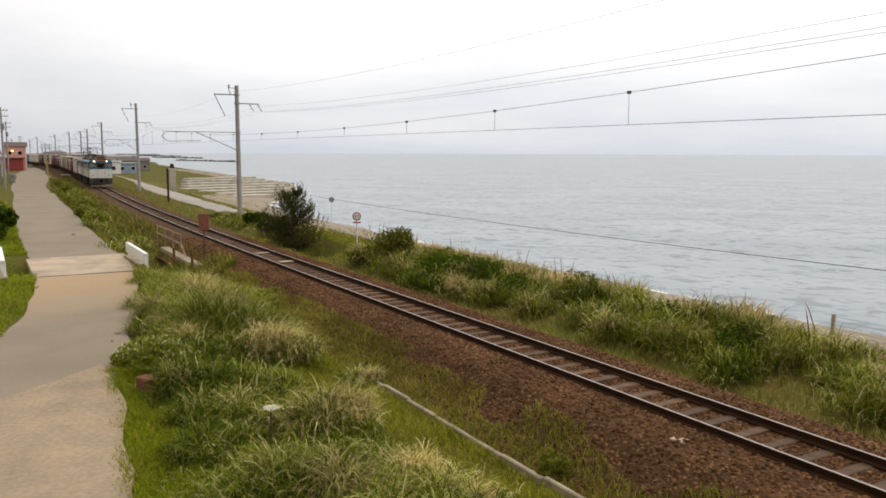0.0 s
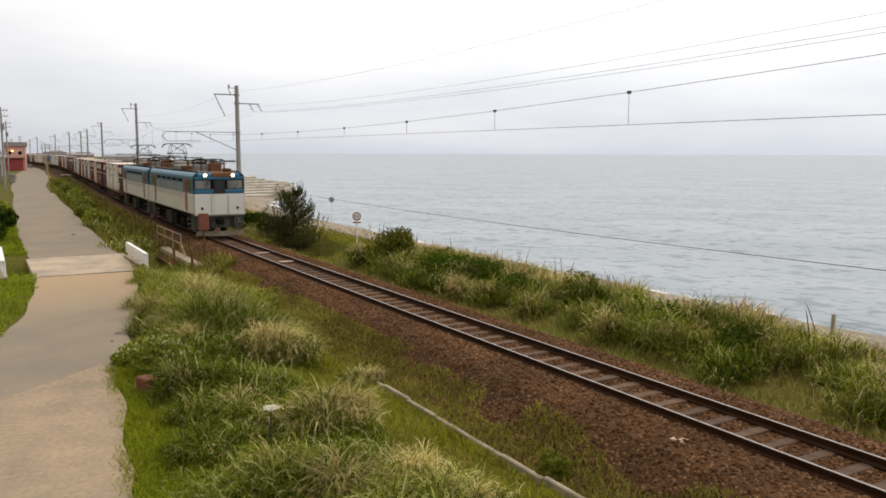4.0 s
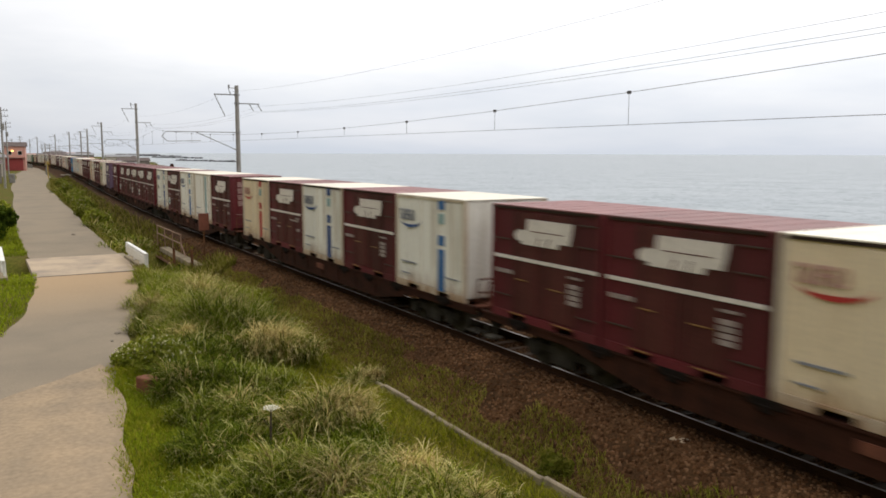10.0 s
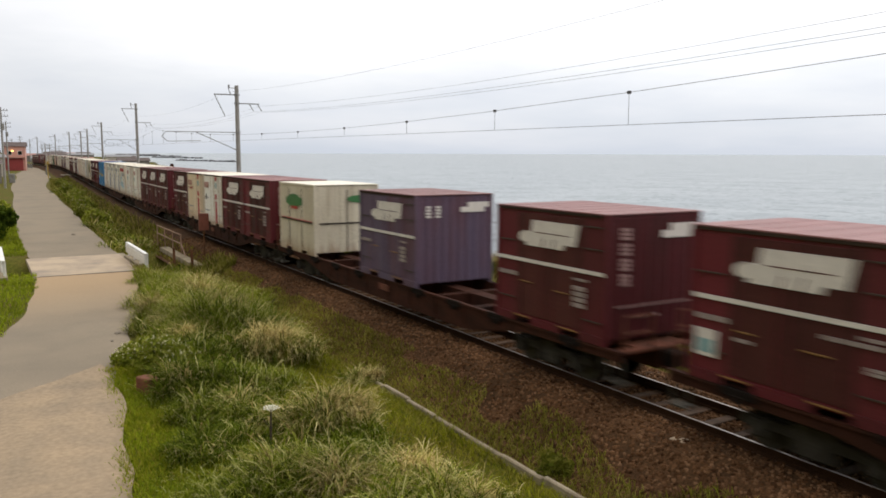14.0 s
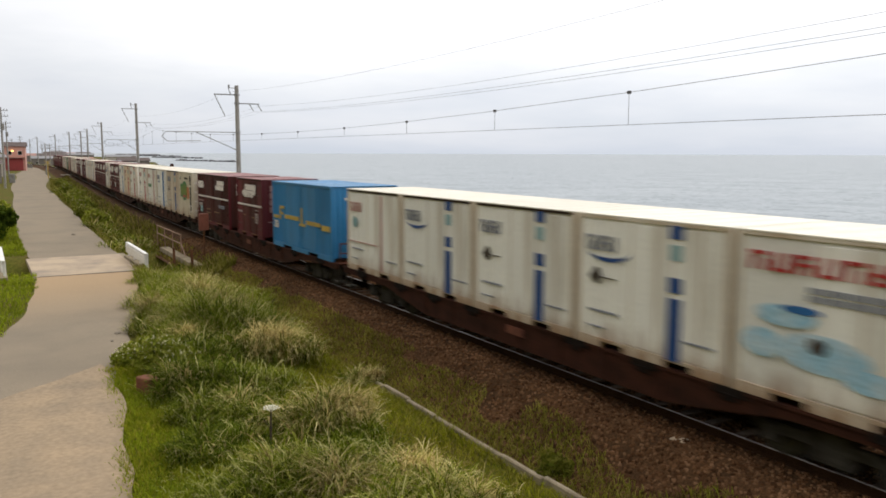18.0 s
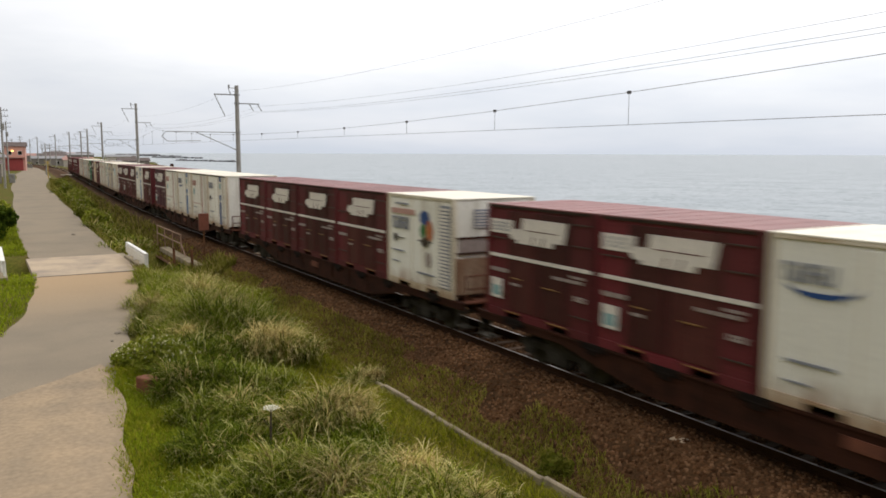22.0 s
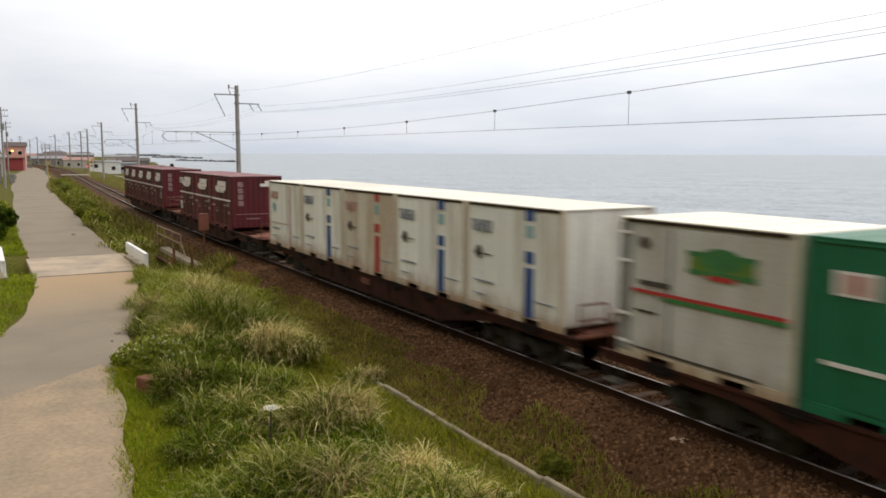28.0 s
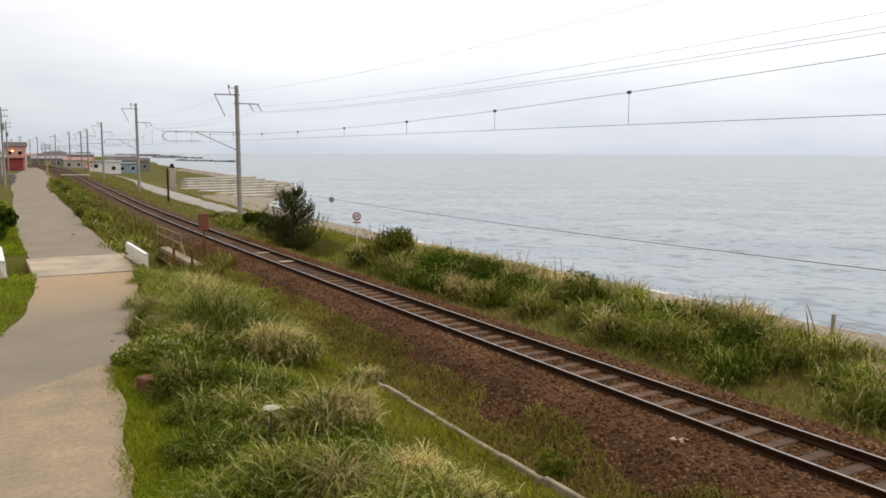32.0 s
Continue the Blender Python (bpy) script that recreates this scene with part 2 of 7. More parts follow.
M["grey_white"] = material("grubby_grey_white_paint", (0.52, 0.505, 0.46), 0.55, 0, 0.2, 1.3, 18, 0.05, second=(0.36, 0.32, 0.26), streak=True, amount=0.45, rusty=(0.8, (0.2, 0.13, 0.08), 0.6))
M["white_roof"] = material("yellowed_white_roof", (0.77, 0.72, 0.62), 0.5, 0, 0.12, 1.2, 15, 0.04, piece=0.08)
M["sky_blue"] = material("bright_blue_paint", (0.025, 0.20, 0.43), 0.45, 0, 0.18, 1.2, 18, 0.05, second=(0.03, 0.15, 0.3), streak=True)
M["green"] = material("deep_green_paint", (0.008, 0.13, 0.06), 0.45, 0, 0.2, 1.2, 18, 0.05, streak=True)
M["rust"] = material("rusty_brown_underframe", (0.05, 0.018, 0.011), 0.8, 0, 0.4, 2.5, 30, 0.2, second=(0.022, 0.010, 0.007), piece=0.15, spec=0.1)
M["wheel"] = material("dusty_grey_wheel", (0.075, 0.068, 0.055), 0.8, 0, 0.4, 4, 40, 0.1, second=(0.03, 0.025, 0.02), spec=0.15)
M["bogie_dust"] = material("dusty_grey_bogie", (0.055, 0.05, 0.042), 0.85, 0, 0.5, 3, 30, 0.15, second=(0.016, 0.013, 0.01), amount=0.55, spec=0.1)
M["deck_rust"] = material("red_rust_deck", (0.17, 0.062, 0.038), 0.8, 0, 0.35, 2.5, 30, 0.2, second=(0.09, 0.036, 0.024), spec=0.2)
M["grime"] = material("black_brake_grime", (0.010, 0.008, 0.007), 0.9, 0, 0.4, 6, 40, 0.2, second=(0.02, 0.013, 0.01), spec=0.06)
M["decal_white"] = material("worn_white_marking", (0.72, 0.67, 0.62), 0.55, 0, 0.2, 5, 40, 0)
M["decal_blue"] = material("blue_stripe_paint", (0.012, 0.06, 0.22), 0.5, 0, 0.2, 4, 40, 0)
M["decal_azure"] = material("bright_blue_stripe_paint", (0.02, 0.13, 0.36), 0.5, 0, 0.2, 4, 40, 0)
M["decal_red"] = material("red_stripe_paint", (0.42, 0.03, 0.03), 0.5, 0, 0.2, 4, 40, 0)
M["decal_pink"] = material("faded_red_marking", (0.50, 0.29, 0.25), 0.55, 0, 0.2, 4, 40, 0)
M["letter_pink"] = material("dull_pink_lettering", (0.33, 0.2, 0.19), 0.55, 0, 0.2, 4, 40, 0)
M["decal_dim"] = material("faded_white_lettering", (0.34, 0.28, 0.26), 0.6, 0, 0.25, 5, 40, 0)
M["decal_teal"] = material("pale_teal_stripe", (0.24, 0.40, 0.42), 0.55, 0, 0.2, 4, 40, 0)
M["decal_grey"] = material("faded_grey_lettering", (0.24, 0.25, 0.29), 0.55, 0, 0.2, 4, 40, 0)
M["decal_lime"] = material("bright_green_emblem", (0.075, 0.17, 0.02), 0.5, 0, 0.4, 4, 40, 0, second=(0.2, 0.2, 0.02))
M["decal_orange"] = material("orange_emblem_panel", (0.5, 0.16, 0.06), 0.5, 0, 0.3, 4, 40, 0)
M["decal_green"] = material("green_emblem", (0.04, 0.17, 0.05), 0.5, 0, 0.3, 4, 40, 0)
M["decal_black"] = material("dark_brown_mark", (0.05, 0.035, 0.025), 0.6, 0, 0.3, 4, 40, 0)
M["decal_yellow"] = material("yellow_lettering", (0.50, 0.34, 0.06), 0.5, 0, 0.2, 4, 40, 0)
M["decal_ochre"] = material("dull_ochre_marking", (0.27, 0.14, 0.045), 0.55, 0, 0.2, 4, 40, 0)
M["decal_ice"] = material("pale_blue_picture", (0.30, 0.52, 0.66), 0.5, 0, 0.4, 3, 20, 0, second=(0.6, 0.66, 0.68))
M["loco_white"] = material("loco_off_white_paint", (0.60, 0.585, 0.54), 0.4, 0, 0.12, 0.8, 25, 0.03, second=(0.54, 0.51, 0.46), streak=True, amount=0.25)
M["loco_blue"] = material("loco_blue_paint", (0.013, 0.108, 0.19), 0.4, 0, 0.15, 0.8, 25, 0.03)
M["loco_red"] = material("loco_red_door_paint", (0.33, 0.018, 0.02), 0.4, 0, 0.2, 2, 25, 0.03)
M["loco_roof"] = material("rust_dusted_roof", (0.115, 0.075, 0.05), 0.85, 0, 0.4, 1.5, 25, 0.2, second=(0.16, 0.13, 0.105))
M["loco_rust"] = material("orange_brown_rust", (0.15, 0.068, 0.032), 0.85, 0, 0.4, 2, 25, 0.2, second=(0.07, 0.036, 0.02), spec=0.15)
M["loco_grey"] = material("grey_equipment_paint", (0.24, 0.235, 0.22), 0.6, 0, 0.25, 2, 25, 0.1, second=(0.15, 0.13, 0.11))
M["skirt"] = material("grimy_dark_grey", (0.034, 0.032, 0.028), 0.8, 0, 0.3, 2, 25, 0.1, second=(0.022, 0.018, 0.015), spec=0.12)
M["front_grey"] = material("dusty_grey_buffer_skirt", (0.085, 0.08, 0.07), 0.8, 0, 0.35, 2, 25, 0.1, second=(0.04, 0.034, 0.028), spec=0.15)
M["plough"] = material("worn_plough_grey", (0.19, 0.155, 0.115), 0.8, 0, 0.3, 2, 25, 0.1, second=(0.13, 0.105, 0.08), spec=0.2)
M["louvre"] = material("louvre_aluminium_grey", (0.27, 0.30, 0.325), 0.6, 0.0, 0.15, 2, 25, 0.05, second=(0.2, 0.225, 0.24))
M["head_lamp"] = glow("lit_headlight", (1.0, 0.80, 0.5), 5.0)
M["tail_lamp"] = glow("lit_red_lamp", (1.0, 0.05, 0.06), 2.6)


def window_glass():
    m = bpy.data.materials.new("dark_cab_glass")
    m.use_nodes = True
    b = m.node_tree.nodes["Principled BSDF"]
    b.inputs["Base Color"].default_value = (0.006, 0.007, 0.008, 1)
    b.inputs["Roughness"].default_value, b.inputs["IOR"].default_value = 0.06, 1.5
    return m


M["glass"] = window_glass()
M["forehead_rust"] = material("orange_brown_forehead", (0.22, 0.095, 0.038), 0.8, 0, 0.35, 2, 25, 0.1, second=(0.13, 0.058, 0.028), spec=0.2)
M["pale_louvre"] = material("pinkish_white_louvre", (0.55, 0.505, 0.465), 0.6, 0, 0.15, 2, 25, 0.05)
# brightness of the sky seen in the glass is put into this pale base colour
M["screen"] = material("windscreen_painted_pale", (0.20, 0.20, 0.195), 0.12, 0, 0.3, 1.2, 20, 0, second=(0.09, 0.09, 0.09))
M["stain"] = material("dark_damp_asphalt", (0.10, 0.08, 0.06), 0.9, 0, 0.3, 5, 30, 0.2, second=(0.16, 0.13, 0.1))
M["slab"] = material("dusty_pale_slab", (0.40, 0.31, 0.215), 0.9, 0, 0.15, 0.8, 30, 0.2, second=(0.25, 0.2, 0.155))
M["white_enamel"] = material("white_painted_steel", (0.72, 0.71, 0.68), 0.4, 0, 0.1, 3, 40, 0.03, second=(0.55, 0.5, 0.45), amount=0.25)
M["pale_rust"] = material("pale_rusty_pipe", (0.30, 0.2, 0.14), 0.8, 0, 0.35, 6, 40, 0.1, second=(0.2, 0.1, 0.06))
M["rust_red"] = material("rust_red_sheet", (0.19, 0.06, 0.035), 0.8, 0, 0.3, 4, 40, 0.1)
M["sign_red"] = material("faded_sign_red", (0.36, 0.07, 0.07), 0.5, 0, 0.1, 4, 40, 0)
M["post_grey"] = material("weathered_wood_grey", (0.36, 0.31, 0.23), 0.9, 0, 0.25, 6, 50, 0.3, streak=True)
M["pale_concrete"] = material("pale_sea_concrete", (0.42, 0.38, 0.31), 0.9, 0, 0.2, 0.6, 8, 0.3, second=(0.28, 0.25, 0.2))
M["dark_rock"] = material("dark_wet_rock", (0.06, 0.06, 0.065), 0.7, 0, 0.3, 0.2, 2, 0.3)
M["house_pink"] = material("faded_pink_render", (0.55, 0.30, 0.25), 0.85, 0, 0.15, 0.8, 10, 0.1)
M["house_red"] = material("red_shutter_paint", (0.28, 0.035, 0.035), 0.6, 0, 0.15, 0.8, 10, 0.1)
M["house_grey"] = material("weathered_grey_boards", (0.2, 0.18, 0.165), 0.9, 0, 0.25, 0.8, 8, 0.2, streak=True)
M["house_pale"] = material("pale_render", (0.45, 0.41, 0.36), 0.9, 0, 0.15, 0.8, 10, 0.1)
M["house_blue"] = material("pale_blue_boards", (0.25, 0.32, 0.38), 0.8, 0, 0.15, 0.8, 10, 0.1)
M["roof_dark"] = material("dark_brown_roof", (0.07, 0.045, 0.04), 0.7, 0, 0.25, 1, 12, 0.2)
M["roof_grey"] = material("dull_metal_roof", (0.2, 0.2, 0.21), 0.55, 0.2, 0.2, 1, 12, 0.1)
M["roof_pink"] = material("faded_red_roof", (0.32, 0.17, 0.14), 0.7, 0, 0.2, 1, 12, 0.1)
M["amber"] = glow("lit_amber_panel", (1.0, 0.62, 0.2), 2.2)


def leaf_material(name, colours, rough=0.85, see=0.25):
    """Blades and leaves: each island takes its own tint; thin enough to let some light through."""
    m = bpy.data.materials.new(name)
    m.use_nodes = True
    t = m.node_tree
    b = t.nodes["Principled BSDF"]
    b.inputs["Roughness"].default_value = rough
    b.inputs["Specular IOR Level"].default_value = 0.03
    if see > 0.1 and see != 0.2:
        colours = [(c[0], c[1], c[2] * 0.68) if c[0] > c[1] else (c[0] * 1.03, c[1], c[2] * 0.5) for c in colours]
    g = t.nodes.new("ShaderNodeNewGeometry")
    r = t.nodes.new("ShaderNodeValToRGB")
    r.color_ramp.elements[0].color, r.color_ramp.elements[1].color = (*colours[0], 1), (*colours[-1], 1)
    for k, c in enumerate(colours[1:-1]):
        r.color_ramp.elements.new((k + 1) / (len(colours) - 1)).color = (*c, 1)
    t.links.new(g.outputs["Random Per Island"], r.inputs[0])
    co = t.nodes.new("ShaderNodeTexCoord")
    n = t.nodes.new("ShaderNodeTexNoise")
    n.inputs["Scale"].default_value, n.inputs["Detail"].default_value = 0.7, 3
    t.links.new(co.outputs["Object"], n.inputs["Vector"])
    h = t.nodes.new("ShaderNodeHueSaturation")
    mr = t.nodes.new("ShaderNodeMapRange")
    mr.inputs["From Min"].default_value, mr.inputs["From Max"].default_value = 0.3, 0.7
    mr.inputs["To Min"].default_value, mr.inputs["To Max"].default_value = 0.7, 1.3
    t.links.new(n.outputs[0], mr.inputs["Value"])
    oi = t.nodes.new("ShaderNodeObjectInfo")
    pr = t.nodes.new("ShaderNodeMapRange")
    pr.inputs["To Min"].default_value, pr.inputs["To Max"].default_value = 0.75, 1.25
    t.links.new(oi.outputs["Random"], pr.inputs["Value"])
    mu = t.nodes.new("ShaderNodeMath")
    mu.operation = "MULTIPLY"
    t.links.new(mr.outputs[0], mu.inputs[0])
    t.links.new(pr.outputs[0], mu.inputs[1])
    t.links.new(mu.outputs[0], h.inputs["Value"])
    t.links.new(r.outputs[0], h.inputs["Color"])
    t.links.new(h.outputs[0], b.inputs["Base Color"])
    if see:
        tr = t.nodes.new("ShaderNodeBsdfTranslucent")
        t.links.new(h.outputs[0], tr.inputs["Color"])
        mx = t.nodes.new("ShaderNodeMixShader")
        mx.inputs[0].default_value = see
        t.links.new(b.outputs[0], mx.inputs[1])
        t.links.new(tr.outputs[0], mx.inputs[2])
        t.links.new(mx.outputs[0], t.nodes["Material Output"].inputs[0])
    return m


M["lawn"] = leaf_material("short_green_grass", ((0.125, 0.145, 0.012), (0.19, 0.215, 0.02), (0.25, 0.255, 0.036), (0.32, 0.265, 0.075)), see=0.45)
M["fresh"] = leaf_material("fresh_bright_grass", ((0.12, 0.165, 0.014), (0.17, 0.22, 0.022), (0.235, 0.265, 0.042)), see=0.35)
M["brown_grass"] = leaf_material("brownish_thin_grass", ((0.115, 0.115, 0.02), (0.19, 0.165, 0.042), (0.15, 0.175, 0.026), (0.27, 0.225, 0.095)))
M["tall_green"] = leaf_material("tall_green_grass", ((0.03, 0.046, 0.008), (0.11, 0.15, 0.018), (0.18, 0.22, 0.04), (0.29, 0.32, 0.09), (0.62, 0.58, 0.40)), see=0.45)
M["leaf_olive"] = leaf_material("olive_shrub_leaves", ((0.055, 0.07, 0.015), (0.11, 0.12, 0.026), (0.18, 0.17, 0.055)))
M["tall_dark"] = leaf_material("dark_green_grass", ((0.018, 0.032, 0.006), (0.06, 0.09, 0.014), (0.12, 0.155, 0.028)))
M["straw"] = leaf_material("dry_straw_grass", ((0.20, 0.135, 0.07), (0.46, 0.365, 0.22), (0.68, 0.59, 0.44)), see=0.35)
M["plume"] = leaf_material("pale_seed_plumes", ((0.38, 0.26, 0.19), (0.52, 0.37, 0.29), (0.62, 0.5, 0.4)), see=0.4)
M["rusty_weed"] = leaf_material("red_brown_dock_heads", ((0.08, 0.035, 0.02), (0.13, 0.06, 0.035)), see=0.1)
M["leaf_dark"] = leaf_material("dark_shrub_leaves", ((0.022, 0.042, 0.008), (0.045, 0.075, 0.014), (0.075, 0.10, 0.02)))
M["leaf_mid"] = leaf_material("mid_green_leaves", ((0.12, 0.15, 0.03), (0.19, 0.225, 0.05), (0.28, 0.29, 0.11)))
M["needle"] = leaf_material("pine_needles", ((0.022, 0.034, 0.010), (0.05, 0.062, 0.02), (0.10, 0.085, 0.038)))
M["blossom"] = leaf_material("white_weed_blossom", ((0.40, 0.38, 0.22), (0.56, 0.53, 0.35)), see=0.2)
M["yellow_flower"] = leaf_material("yellow_weed_blossom", ((0.3, 0.27, 0.1), (0.45, 0.4, 0.24)), see=0.2)
M["stone"] = leaf_material("ballast_loose_stone", ((0.036, 0.017, 0.008), (0.088, 0.043, 0.020), (0.128, 0.065, 0.032), (0.18, 0.102, 0.056)), 0.9, 0)
M["field"] = leaf_material("dull_roadside_weeds", ((0.065, 0.075, 0.016), (0.125, 0.13, 0.03), (0.19, 0.17, 0.055), (0.26, 0.21, 0.11)))
M["umbel"] = material("creamy_umbel_white", (0.78, 0.76, 0.64), 0.8, 0, 0.12, 20, 80, 0.1, spec=0.1)
M["dune"] = leaf_material("pale_dune_grass", ((0.10, 0.11, 0.025), (0.19, 0.185, 0.05), (0.30, 0.26, 0.11), (0.42, 0.35, 0.2)), see=0.35)
M["lane"] = material("grey_lane_concrete", (0.27, 0.245, 0.21), 0.9, 0, 0.15, 0.3, 12, 0.2, second=(0.21, 0.19, 0.16))
M["bark"] = material("dark_pine_bark", (0.07, 0.05, 0.035), 0.95, 0, 0.4, 8, 60, 0.5)


def foam_material():
    """Broken white surf: foam where the noise is high, dark wet water between."""
    m = bpy.data.materials.new("surf_foam")
    m.use_nodes = True
    t = m.node_tree
    b = t.nodes["Principled BSDF"]
    b.inputs["Base Color"].default_value, b.inputs["Roughness"].default_value = (0.72, 0.72, 0.70, 1), 0.8
    co = t.nodes.new("ShaderNodeTexCoord")
    mp = t.nodes.new("ShaderNodeMapping")
    mp.inputs["Scale"].default_value = (0.35, 1.6, 1)
    n = t.nodes.new("ShaderNodeTexNoise")
    n.inputs["Scale"].default_value, n.inputs["Detail"].default_value = 0.9, 5
    t.links.new(co.outputs["Object"], mp.inputs[0])
    t.links.new(mp.outputs[0], n.inputs["Vector"])
    r = t.nodes.new("ShaderNodeMapRange")
    r.inputs["From Min"].default_value, r.inputs["From Max"].default_value = 0.52, 0.62
    t.links.new(n.outputs[0], r.inputs["Value"])
    t.links.new(r.outputs[0], b.inputs["Alpha"])
    return m


M["foam"] = foam_material()

# ---- mesh helpers ----
def part(name, bm, mat, parent=None, label=""):
    me = bpy.data.meshes.new(name)
    bm.to_mesh(me)
    bm.free()
    me.materials.append(mat)
    ob = new(name, me)
    if parent:
        ob.parent = parent
    if label:
        ob["label"] = label
    return ob


def thing(name, label, category, group="", kind=""):
    return tagged(new(name), label, category, group, kind)


def box(bm, x0, x1, y0, y1, z0, z1, bev=0.0, m=None):
    r = bmesh.ops.create_cube(bm, size=1)
    vs = r["verts"]
    for v in vs:
        v.co = Vector(((x0 + x1) / 2 + v.co.x * (x1 - x0), (y0 + y1) / 2 + v.co.y * (y1 - y0), (z0 + z1) / 2 + v.co.z * (z1 - z0)))
    if bev:
        es = list({e for v in vs for e in v.link_edges})
        r = bmesh.ops.bevel(bm, geom=es, offset=bev, segments=1, affect="EDGES")
        vs = list({v for f in r["faces"] for v in f.verts} | {v for v in vs if v.is_valid})
    if m:
        bmesh.ops.transform(bm, matrix=m, verts=vs)
    return bm


def rod(bm, a, b, r, seg=8, r2=None):
    a, b = Vector(a), Vector(b)
    d = b - a
    q = Vector((0, 0, 1)).rotation_difference(d.normalized()).to_matrix().to_4x4()
    bmesh.ops.create_cone(bm, cap_ends=True, segments=seg, radius1=r, radius2=r if r2 is None else r2, depth=d.length, matrix=Matrix.Translation((a + b) / 2) @ q)
    return bm


def B():
    return bmesh.new()


def sheet(name, verts, faces, mat, smooth=True):
    me = bpy.data.meshes.new(name)
    me.from_pydata([tuple(v) for v in verts], [], faces)
    me.materials.append(mat)
    if smooth:
        me.polygons.foreach_set("use_smooth", [True] * len(me.polygons))
    me.update()
    return new(name, me)


# ---- the line of the track: distance s along it, 0 abreast of the camera, negative towards the town ----
BEND0, BEND1, LEAN = 35.0, 90.0, 0.047
BEND2, BEND3, LEAN2 = 200.0, 420.0, -0.165


def track_y(x):
    d = -x
    y = 0.0
    for a, b, m in ((BEND0, BEND1, LEAN), (BEND2, BEND3, LEAN2 - LEAN)):
        if d > a:
            w = b - a
            k = min(d - a, w)
            y += m * k * k / (2 * w) + m * max(0.0, d - b)
    return y


def on_track(s, side=0.0, z=0.0):
    """Point and heading on the track at distance s, offset sideways (towards the sea positive)."""
    x = s
    for _ in range(3):
        x = s + (0.0 if s > -BEND0 else 0.5 * LEAN * LEAN * max(0.0, -x - (BEND0 + BEND1) / 2))
    slope = (track_y(x + 0.5) - track_y(x - 0.5))
    a = math.atan(slope)
    return Vector((x - math.sin(a) * side, track_y(x) + math.cos(a) * side, z)), a


def sweep(name, profile, s_list, mat, smooth=False, close=False):
    """Carry a cross-section (side, height) along the track."""
    verts, faces = [], []
    n = len(profile)
    for s in s_list:
        for side, z in profile:
            verts.append(on_track(s, side, z)[0])
    cnt = n if close else n - 1
    for i in range(len(s_list) - 1):
        for j in range(cnt):
            a, b = i * n + j, i * n + (j + 1) % n
            faces.append((a, a + n, b + n, b))
    if close:
        faces.append(tuple(range(n)))
        faces.append(tuple(reversed(range((len(s_list) - 1) * n, len(s_list) * n))))
    return sheet(name, verts, faces, mat, smooth)


def stations(a, b, near=1.0, grow=1.03):
    out, s, d = [], b, near
    while s > a:
        out.append(s)
        s -= d
        if s < -40:
            d = min(d * grow, 8)
    out.append(a)
    return out

# ---- ground, shore and sea ----
SEA = -3.0
# the rise beyond -16.5 is an added hill, out of view, that blocks low sky
PROFILE = ((-400, 38.0), (-60, 22.0), (-32, 13.0), (-21, 4.5), (-16.5, -0.4), (-14, -0.5), (-9, -0.62), (-5.6, -0.64), (-4.6, -0.8), (-3.3, -0.82), (3.3, -0.78), (4.5, -0.55), (6.5, -0.45), (8.5, -0.7), (12, -1.5))
COAST = ((-900, 150), (-480, 80), (-270, 62), (-190, 56), (-160, 46), (-135, 36), (-112, 25), (-95, 22), (-60, 21), (200, 21))


def lerp(table, x):
    for (a, u), (b, v) in zip(table, table[1:]):
        if x <= b:
            k = min(1.0, max(0.0, (x - a) / (b - a)))
            return u + (v - u) * k
    return table[-1][1]


def ground_z(x, y):
    side = y - track_y(x)
    coast = lerp(COAST, x)
    if side > 12:
        k = (y - (12 + track_y(x))) / max(2.0, coast - 12 - track_y(x))
        z = -1.5 + (SEA + 1.5) * min(k, 1.0) - 0.16 * max(0.0, y - coast)
        z = max(z, -9)
    else:
        z = lerp(PROFILE, side)
    if -6 < side < -2.0 or 2.5 < side:
        z += 0.10 * noise.noise((x * 0.35, y * 0.35, 0.3))
    # the ditch that the road slab and the track culvert cross
    if side < 6 and -47 < x < -34:
        w = min(1.0, max(0.0, 1 - (abs(x + 40.5) - 1.6) / 1.6))
        out = 1.0 if side > -11.5 else 0.6
        z -= 1.3 * w * out * (1.0 if abs(side) > 3.2 and not -10.2 < side < -5.6 else 0.75)
    return z


gx = sorted({-4700.0, -3000.0, -1800.0, -1200.0, -900.0, -700.0, 60.0, 200.0, 600.0, 2000.0} | {-600 + 20.0 * i for i in range(22)} | {-180 + 4.0 * i for i in range(26)} | {-80 + 0.7 * i for i in range(115)} | {2.0 * i for i in range(0, 25)})
gy = sorted({-3000.0, -1200.0, -500.0, -250.0, -120.0, -60.0, -35.0, 110.0, 140.0, 180.0} | {-25 + 1.0 * i for i in range(15)} | {-10 + 0.5 * i for i in range(61)} | {22.0 + 2.0 * i for i in range(40)})
g_verts = [(x, y + track_y(max(x, -330.0)) * (1.0 if abs(y) < 60 else 0.0), 0) for x in gx for y in gy]
g_verts = [(x, y, ground_z(x, y)) for x, y, _ in g_verts]
ny = len(gy)
g_faces = [(i * ny + j, (i + 1) * ny + j, (i + 1) * ny + j + 1, i * ny + j + 1) for i in range(len(gx) - 1) for j in range(ny - 1)]
ground = tagged(sheet("ground", g_verts, g_faces, M["earth"]), "rough grassy ground beside the railway line, with an added unseen hill inland", "ground", kind="structure")

